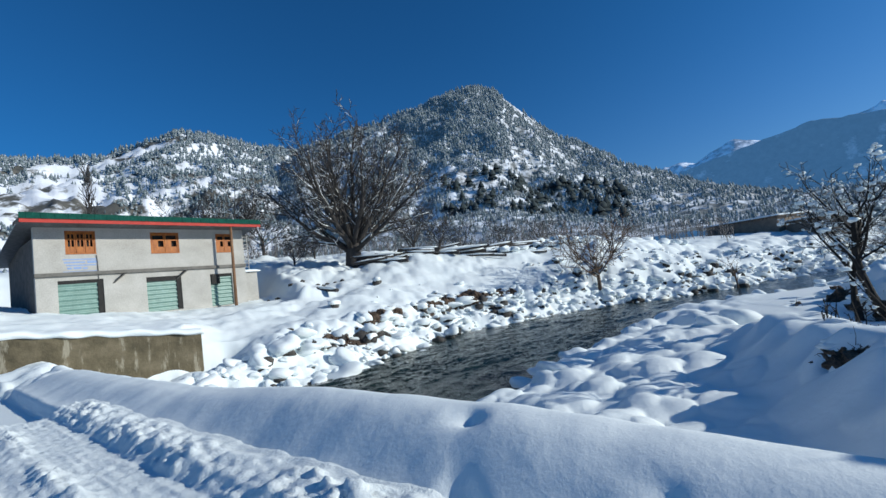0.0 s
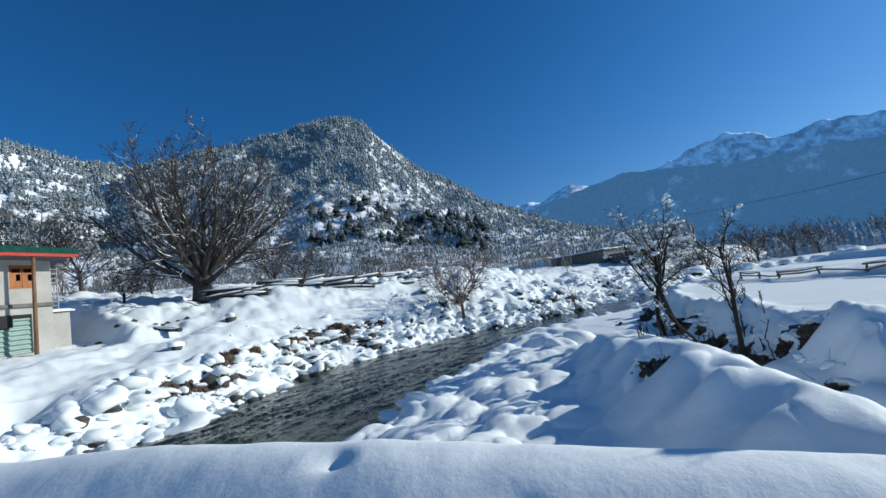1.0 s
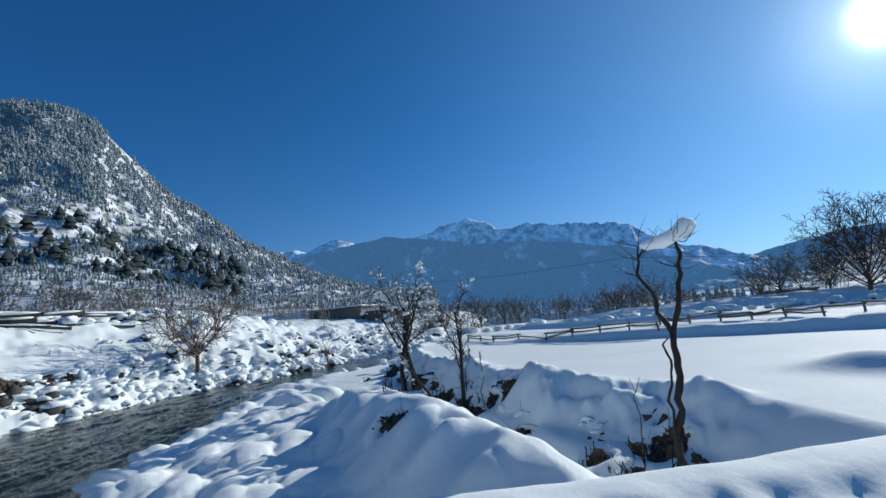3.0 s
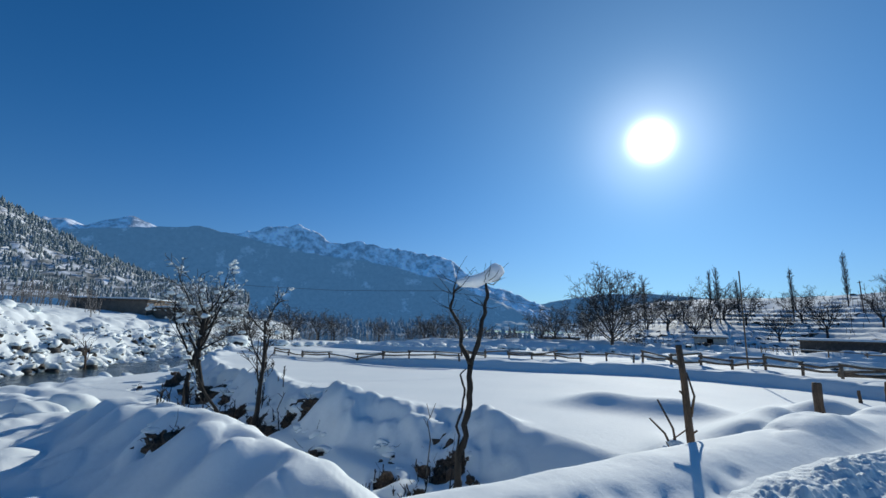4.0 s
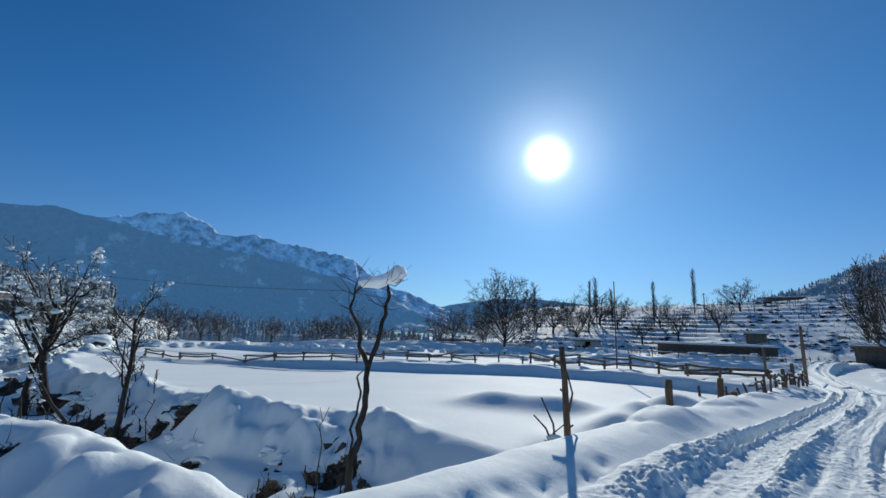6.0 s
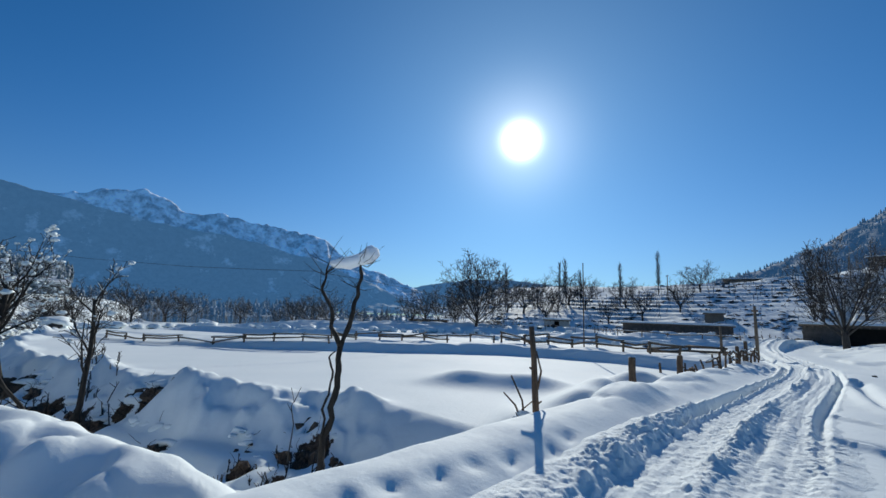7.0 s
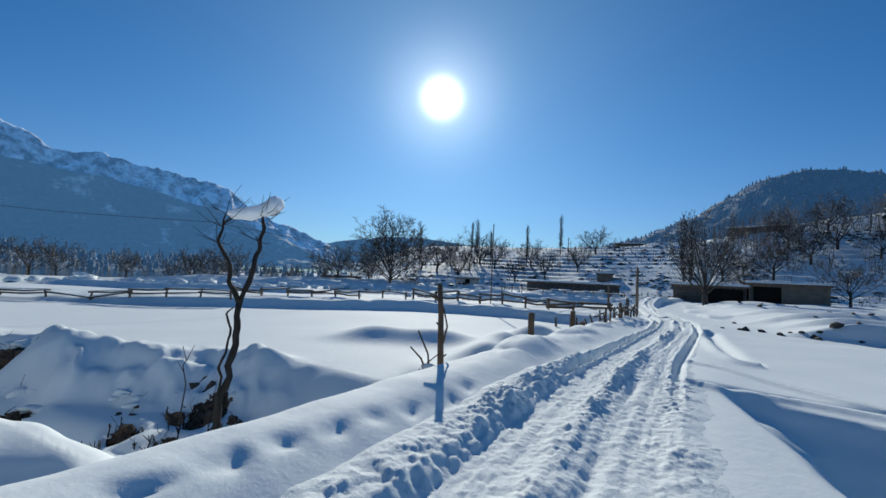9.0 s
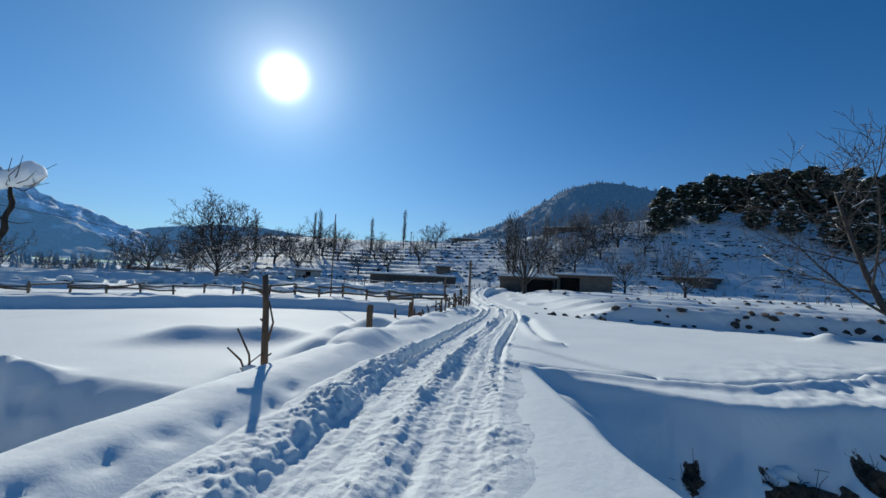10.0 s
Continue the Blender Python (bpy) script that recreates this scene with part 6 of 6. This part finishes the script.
# ---- dark earth hollows in the banks ----
def hollow(azimuth, x, y, w, h, seed):
    """A ragged patch of bare earth lying in a scooped-out place of the bank, with roots."""
    rng = np.random.RandomState(seed)
    z = ground_at(x, y)
    m = Matrix.Translation((x, y, z)) @ Matrix.Rotation(-radians(azimuth), 4, "Z")
    t = thing("earth_hollow", m, "bare dark earth hollow under a snow lip", "earth bank", "bare earth hollows")
    rings, segs = 10, 48
    ph = rng.rand(4) * 6.28
    ang = np.linspace(0, 2 * math.pi, segs, endpoint=False)
    out = 1 + 0.24 * np.sin(2 * ang + ph[0]) + 0.2 * np.sin(3 * ang + ph[1]) + 0.15 * np.sin(5 * ang + ph[2]) + 0.12 * np.sin(11 * ang + ph[3]) + 0.05 * rng.normal(size=segs)
    f = np.linspace(0.0, 1.0, rings)[:, None]
    lx = f * out[None, :] * w * 0.52 * np.cos(ang)[None, :]
    lz = f * out[None, :] * h * 0.58 * np.sin(ang)[None, :]
    # lies along the slope of the bank
    dx, dy = math.cos(radians(azimuth)), math.sin(radians(azimuth))
    rise = lambda px, py: (float(land(np.array([x + px]), np.array([y + py]), False)[0]) - float(land(np.array([x - px]), np.array([y - py]), False)[0])) / 0.6
    across, away = rise(0.3 * dx, -0.3 * dy), max(rise(0.3 * dy, 0.3 * dx), 0.3)
    ly = (lz - np.clip(across, -0.5, 0.5) * lx) / away
    ly = ly - 0.06 + 0.1 * f ** 4 + 0.3 * w * fbm(lx * 6 / w + seed, lz * 6 / w, 4, 0.6) * (1 - f ** 6)
    V = np.stack([lx, ly, lz + 0.03], -1).reshape(-1, 3)
    clods = []
    for _ in range(int(16 + 14 * w)):
        c = V[rng.randint(segs * (rings - 1))]
        q = (0.035 + 0.09 * rng.rand() ** 2) * (0.5 + w)
        clods.append((blob(rng, ICO2, (q * (0.8 + 0.8 * rng.rand()), q * (0.7 + 0.6 * rng.rand()), q * (0.6 + 0.7 * rng.rand())), 0.55) + c * 0.9 + np.array([0, 0.05, -0.04]), ICO2[1]))
    EV, EF = gather(clods)
    tagged(mesh_object("earth", EV, EF, EARTH, t, False), kind="stuff")
    rim = V.reshape(rings, segs, 3)
    lips = []
    for _ in range(int(9 + 6 * w)):
        k = rng.randint(segs)
        upper = math.sin(ang[k]) > 0
        c = rim[-1 if upper else -2, k] * (0.92 + 0.14 * rng.rand())
        q = w * (0.06 + 0.12 * rng.rand())
        lips.append((blob(rng, ICO2, (q * (1.1 + rng.rand()), q * (0.8 + 0.5 * rng.rand()), q * (0.45 + 0.3 * rng.rand())), 0.3) + c + np.array([0, 0.04, 0.02 if upper else -0.05]), ICO2[1]))
    LV, LF = gather(lips)
    tagged(mesh_object("snow_lip", LV, LF, SNOW, t), kind="stuff")
    tw = []
    for _ in range(22):
        k = rng.randint(len(V))
        a = Vector(V[k])
        b = a + Vector((rng.normal(0, 0.13), -0.12 * rng.rand(), rng.normal(0.06, 0.16)))
        tw.append([(a, 0.007), (a.lerp(b, 0.5) + Vector(rng.normal(0, 0.03, 3)), 0.005), (b, 0.003)])
    V, F = tubes(tw, [3] * len(tw))
    tagged(mesh_object("roots", V, F, BLACK_BARK, t), kind="stuff")


for k, ((a, e, w, h), (x, y, _)) in enumerate(zip(HOLLOW_SPOTS, found)):
    hollow(a, x, y, w, h, 200 + k)


# ---- dry stone walls and terrace edges under snow ----
def stone_row(name, pts, size, seed, label, spacing=0.55, snow=True, skip=0.2):
    rng = np.random.RandomState(seed)
    rocks, line_pts = [], []
    for a, b in zip(pts[:-1], pts[1:]):
        L = math.hypot(b[0] - a[0], b[1] - a[1])
        n = max(2, int(L / spacing))
        for i in range(n):
            f = i / n
            line_pts.append((a[0] + (b[0] - a[0]) * f, a[1] + (b[1] - a[1]) * f))
    xy = np.array(line_pts) + rng.normal(0, 0.22, (len(line_pts), 2))
    z = land(xy[:, 0], xy[:, 1])
    caps = []
    for (x, y), zz in zip(xy, z):
        s = size * (0.6 + 0.8 * rng.rand())
        if rng.rand() > skip:
            rocks.append((blob(rng, ICO1, (s * 1.2, s, s * 0.8), 0.35) + np.array([x, y, zz + 0.1 * s]), ICO1[1]))
        if snow:
            caps.append((blob(rng, ICO2, (s * (1.2 + 0.8 * rng.rand()), s * (1.2 + 0.6 * rng.rand()), s * 0.75), 0.32) + np.array([x, y, zz + s * 0.62]), ICO2[1]))
    V, F = gather(rocks)
    t = thing(name, Matrix.Identity(4), label, "stone wall", "stone walls")
    tagged(mesh_object("stones", V, F, ROCK, t, False), kind="stuff")
    if caps:
        V, F = gather(caps)
        tagged(mesh_object("snow", V, F, SNOW, t), kind="stuff")


def arc(a0, d0, a1, d1, n=6):
    return [polar(a0 + (a1 - a0) * i / n, d0 + (d1 - d0) * i / n) for i in range(n + 1)]


def ledge(u, a0, a1):
    return [polar(a, u / math.cos(radians(a - 140))) for a in np.linspace(a0, a1, 12)]


stone_row("dry_stone_wall", ledge(21.55, 133, 168), 0.13, 1, "dark stones in the face of the snowy terrace", 0.26, False, 0.3)
stone_row("dry_stone_wall", ledge(21.75, 133, 168), 0.11, 21, "dark stones under the lip of the snowy terrace", 0.5, False, 0.4)
stone_row("dry_stone_wall", ledge(26.4, 134, 168), 0.1, 2, "low dry stone terrace edge half under snow", 0.8, False, 0.5)
stone_row("dry_stone_wall", ledge(34.9, 133, 168), 0.14, 3, "low dry stone terrace edge under snow", 0.8, False, 0.5)
stone_row("dry_stone_wall", ledge(47.9, 133, 168), 0.16, 14, "far dry stone terrace edge under snow", 0.9, False, 0.4)
stone_row("dry_stone_wall", arc(60, 40, 96, 42), 0.3, 4, "snow-covered field wall behind the fence", 0.8)
stone_row("dry_stone_wall", arc(70, 52, 106, 50), 0.35, 5, "snow-covered field wall in the valley", 0.9)
stone_row("dry_stone_wall", arc(96, 33.5, 119, 31), 0.22, 6, "snow-heaped bank behind the rail fence", 0.7)
stone_row("dry_stone_wall", arc(93, 62, 124, 58), 0.15, 7, "snow-covered wall below the long shed", 0.9)
stone_row("dry_stone_wall", arc(46, 38, 62, 44), 0.35, 8, "brushy wall between field and river", 0.8)
stone_row("dry_stone_wall", arc(-23, 38, -13, 38.5), 0.2, 9, "dark edge of a low terrace under snow", 0.6, False)

stone_row("timber_heap", arc(-9, 44, 10, 47), 0.34, 10, "snow-heaped pile of stones and felled timber", 0.8, True, 0.4)
stone_row("timber_heap", arc(-7, 47, 9, 50), 0.4, 11, "snow-heaped pile of stones and brush", 0.9, True, 0.4)
stone_row("timber_heap", arc(8, 46, 22, 52), 0.4, 12, "snow-covered heap of stones above the river", 0.8, True, 0.3)
stone_row("timber_heap", arc(10, 52, 30, 62), 0.45, 13, "snow-covered heap of stones on the terrace", 0.9, True, 0.3)

# stones and tufts on the terraced hillside, where the steps are steep
rng = np.random.RandomState(31)
pts = np.stack([rng.uniform(92, 168, 60000), rng.uniform(58, 150, 60000)], 1)
px_, py_ = pts[:, 1] * np.sin(np.radians(pts[:, 0])), pts[:, 1] * np.cos(np.radians(pts[:, 0]))
e_ = 0.35
gx = (land(px_ + e_, py_, False) - land(px_ - e_, py_, False)) / (2 * e_)
gy = (land(px_, py_ + e_, False) - land(px_, py_ - e_, False)) / (2 * e_)
clump = fbm(px_ * 0.09, py_ * 0.09, 3)
sel = np.where((np.hypot(gx, gy) > 0.33) & (clump > 0.0))[0][:2800]
zz = land(px_[sel], py_[sel])
rocks = []
for i, z in zip(sel, zz):
    s = 0.08 + 0.26 * rng.rand() ** 2
    v = blob(rng, ICO1, (s * (0.9 + 1.6 * rng.rand()), s * (0.7 + 0.5 * rng.rand()), s * (0.4 + 0.4 * rng.rand())), 0.5)
    v = np.stack([0.766 * v[:, 0] - 0.643 * v[:, 1], 0.643 * v[:, 0] + 0.766 * v[:, 1], v[:, 2]], -1)
    rocks.append((v + np.array([px_[i], py_[i], z]), ICO1[1]))
V, F = gather(rocks)
tagged(mesh_object("terrace_stones", V, F, ROCK, None, False), "dark stones along the snowy hill terraces", "stones", kind="stuff")


# ---- thickets: many thin bare stems ----
def thicket(name, a0, a1, d0, d1, count, height, seed, label, mat, least=-1.0):
    rng = np.random.RandomState(seed)
    br = []
    spots = [polar(a0 + (a1 - a0) * rng.rand(), d0 + (d1 - d0) * rng.rand()) for _ in range(count)]
    sx, sy = np.array(spots).T
    keep = fbm(sx * 0.15 + seed, sy * 0.15, 2) >= least * 0.1
    for x, y, z in zip(sx[keep], sy[keep], land(sx[keep], sy[keep], False)):
        d = math.hypot(x, y)
        h = height * (0.4 + 0.8 * rng.rand())
        p = Vector((x, y, z - 0.1))
        q = p + Vector((rng.normal(0, 0.12), rng.normal(0, 0.12), 1)) * h
        w = 0.0003 * d
        br.append([(p, 0.012 + w), (p.lerp(q, 0.5) + Vector(rng.normal(0, 0.06, 3)) * h * 0.4, 0.01 + w * 0.8), (q, 0.006 + w * 0.4)])
        for _ in range(4):
            b = p.lerp(q, 0.25 + 0.6 * rng.rand())
            c = b + Vector((rng.normal(0, 0.3), rng.normal(0, 0.3), 0.35 + 0.3 * rng.rand())) * h * 0.5
            br.append([(b, 0.008 + w * 0.6), (c, 0.005 + w * 0.4)])
    V, F = tubes(br, [3] * len(br))
    tagged(mesh_object(name, V, F, mat), label, "bushes", kind="stuff")


thicket("grey_thicket", -14, 34, 66, 100, 900, 3.4, 1, "grey leafless thicket at the mountain foot", BRUSH)
thicket("grey_thicket", -34, -14, 62, 90, 420, 3.6, 2, "grey leafless thicket behind the house", BRUSH)
thicket("hill_brush", 132, 150, 84, 122, 900, 5.0, 5, "brown leafless wood on the hill", BRUSH)
thicket("far_brush", 50, 92, 62, 130, 1000, 3.0, 7, "grey hedges and bushes across the valley floor", BRUSH, 0.3)
thicket("hill_brush", 94, 131, 98, 122, 200, 3.0, 6, "thin leafless trees along the hill crest", BARK)


thicket("hill_tufts", 96, 166, 60, 118, 1100, 0.9, 10, "dry stems and tufts on the snowy hill terraces", BRUSH)
thicket("ditch_brush", 40, 53, 12.0, 17.5, 90, 0.55, 8, "dark leafless brush along the ditch bank", BLACK_BARK)
thicket("ditch_brush", 62, 76, 7.2, 9.2, 26, 0.4, 9, "few thin stems on the ditch bank", BLACK_BARK)


# ---- felled timber and brush beside the walnut tree ----
def log(x, y, z, length, r, turn, tilt, rng):
    t = thing("log", Matrix.Translation((x, y, z)) @ Matrix.Rotation(turn, 4, "Z") @ Matrix.Rotation(tilt, 4, "Y"), "felled weathered log half under snow", "log", "felled logs")
    V, F = tubes([[(Vector((-length / 2, 0, 0)), r), (Vector((0, rng.normal(0, 0.05), 0)), r * 0.95), (Vector((length / 2, 0, 0)), r * 0.85)]], [9])
    mesh_object("timber", V, F, BARK, t, False)
    V, F = tubes([[(Vector((-length * 0.47, 0, r * 0.6)), r * 0.5), (Vector((-length * 0.2, 0, r * 0.75)), r * 0.85), (Vector((length * 0.25, 0, r * 0.7)), r * 0.9), (Vector((length * 0.46, 0, r * 0.5)), r * 0.5)]], [8])
    V = [(x_, y_ * 1.15, r * 0.55 + (z_ - r * 0.55) * 0.7) for x_, y_, z_ in V]
    mesh_object("snow", V, F, SNOW, t)


rng = np.random.RandomState(9)
for a0, d0, count, spread in ((-8.2, 43.4, 16, 1.6), (-4.5, 43.8, 20, 2.4), (0.0, 44.6, 18, 2.6), (4.6, 46.5, 14, 2.4), (9.0, 48.5, 8, 2.4)):
    cx, cy = polar(a0, d0)
    for i in range(count):
        x, y = cx + rng.normal(0, spread * 0.8), cy + rng.normal(0, 0.9)
        log(x, y, ground_at(x, y) + 0.05 + 0.8 * rng.rand() * (1 - i / count), 2.0 + 3.6 * rng.rand(), 0.11 + 0.14 * rng.rand(), rng.normal(0.1, 0.25), rng.normal(0, 0.07), rng)
log(*polar(-15.5, 35.0), ground_at(*polar(-15.5, 35.0)) + 0.2, 2.6, 0.18, -0.7, 0.12, rng)


# ---- the ploughed jeep track: ruts, clods and rough edges ----
def road_mesh():
    pts = np.array(ROAD)
    seg = np.hypot(*np.diff(pts, axis=0).T)
    cum = np.concatenate([[0], np.cumsum(seg)])
    s0 = cum[3] - 11.0
    s = np.concatenate([np.arange(s0, s0 + 10.5, 0.05), np.arange(s0 + 10.5, s0 + 22, 0.021), np.arange(s0 + 22, s0 + 36, 0.06), np.arange(s0 + 36, s0 + 62, 0.15)])
    cx, cy = np.interp(s, cum, pts[:, 0]), np.interp(s, cum, pts[:, 1])
    k = np.ones(41) / 41
    pad = lambda v: np.convolve(np.concatenate([np.full(20, v[0]) + (v[1] - v[0]) * np.arange(-20, 0), v, np.full(20, v[-1]) + (v[-1] - v[-2]) * np.arange(1, 21)]), k, "valid")
    cx, cy = pad(cx), pad(cy)
    tx, ty = np.gradient(cx), np.gradient(cy)
    tl = np.hypot(tx, ty)
    nx, ny = -ty / tl, tx / tl
    w = np.linspace(-1.4, 1.75, 150)
    S, Wd = np.meshgrid(s, w, indexing="ij")
    # the lane narrows towards the bend
    lane = 1.0 - 0.22 * smooth(17.5, 23.0, S - s0)
    X, Y = cx[:, None] + nx[:, None] * Wd * lane, cy[:, None] + ny[:, None] * Wd * lane
    base = land(X, Y) + 0.185 * np.where(Wd > 0, smooth(1.15, 1.0, Wd), smooth(-0.72, -0.5, Wd))
    wob = 0.1 * fbm(S * 0.35, S * 0 + 3.0, 3) * 2
    ragged = 0.16 * fbm(X * 2.6, Y * 2.6, 3)
    rut = lambda c, q: np.exp(-((Wd - c - wob) / q) ** 2)
    XR, YR = 0.8 * X - 0.6 * Y, 0.6 * X + 0.8 * Y
    clods = 0.8 * lumps(X, Y, 0.085, 11, 0.45) + 0.6 * lumps(XR, YR, 0.14, 12, 0.35) + 0.3 * lumps(X + YR, Y - XR, 0.33, 13, 0.18) + 1.1 * lumps(YR, XR, 0.05, 23, 0.4)
    big = lumps(XR, Y + X * 0.3, 0.22, 14, 0.55) + 0.7 * lumps(X, YR, 0.15, 18, 0.5)
    crumbs = fbm(X * 8, Y * 8, 5, 0.7)
    scars = fbm(S * 0.55, Wd * 11, 3, 0.6)
    patchy = np.clip(fbm(X * 0.9, Y * 0.9, 3) * 2.4 + 0.45, 0, 1)
    # broad wheel lane under the ploughed bank, crumbled ridge, narrow deep rut, tread-marked lane
    ridge = rut(0.3, 0.13) * (0.5 + 0.9 * patchy)
    deep = np.exp(-((Wd + 0.02 - wob - 0.5 * ragged) / 0.085) ** 2) * np.clip(0.35 + 2.2 * fbm(S * 0.5 + 9, S * 0, 2), 0.15, 1)
    h = base + 0.045 - 0.015 * rut(0.72, 0.24) + 0.05 * ridge - 0.09 * deep - 0.03 * rut(-0.33, 0.2)
    tread = np.sin(S * 2 * math.pi / 0.11 + 2.2 * np.sin(Wd * 9) + 3 * fbm(X * 1.5, Y * 1.5, 2))
    h = h + 0.006 * tread * patchy * rut(-0.36, 0.12) * smooth(24.0, 18.0, S - s0)
    wall = smooth(0.93 + ragged * 0.5, 1.02 + ragged * 0.5, Wd)
    edge = wall * smooth(1.55, 1.3, Wd + 0.5 * ragged)
    redge = smooth(-0.4, -0.55, Wd) * smooth(-1.3, -0.6, Wd)
    h = h + clods * (0.12 + 0.6 * edge + 0.45 * ridge + 0.25 * redge) * (0.35 + 0.9 * patchy) + big * edge * 0.24
    h = h + (0.045 + 0.05 * ridge) * crumbs + 0.04 * scars * smooth(1.0, 0.8, Wd) + 0.03 * edge
    fade = np.minimum(smooth(-0.95, -0.5, Wd - 1.2 * ragged), smooth(1.68, 1.42, Wd + np.maximum(2 * ragged, 0)))
    base = base + 0.014 - 0.04 * smooth(-0.75, -1.3, Wd - 2.2 * ragged) - 0.06 * smooth(1.5, 1.7, Wd)
    h = h * fade + base * (1 - fade) + 0.22 * clods * redge * (fbm(X * 2.2 + 5, Y * 2.2, 2) > 0.02)
    ob = mesh_object("road", np.stack([X, Y, h], -1).reshape(-1, 3), grid_faces(len(s), len(w)), PACKED)
    tagged(ob, "snow-packed jeep track with ruts and clods", "road", kind="structure")


road_mesh()
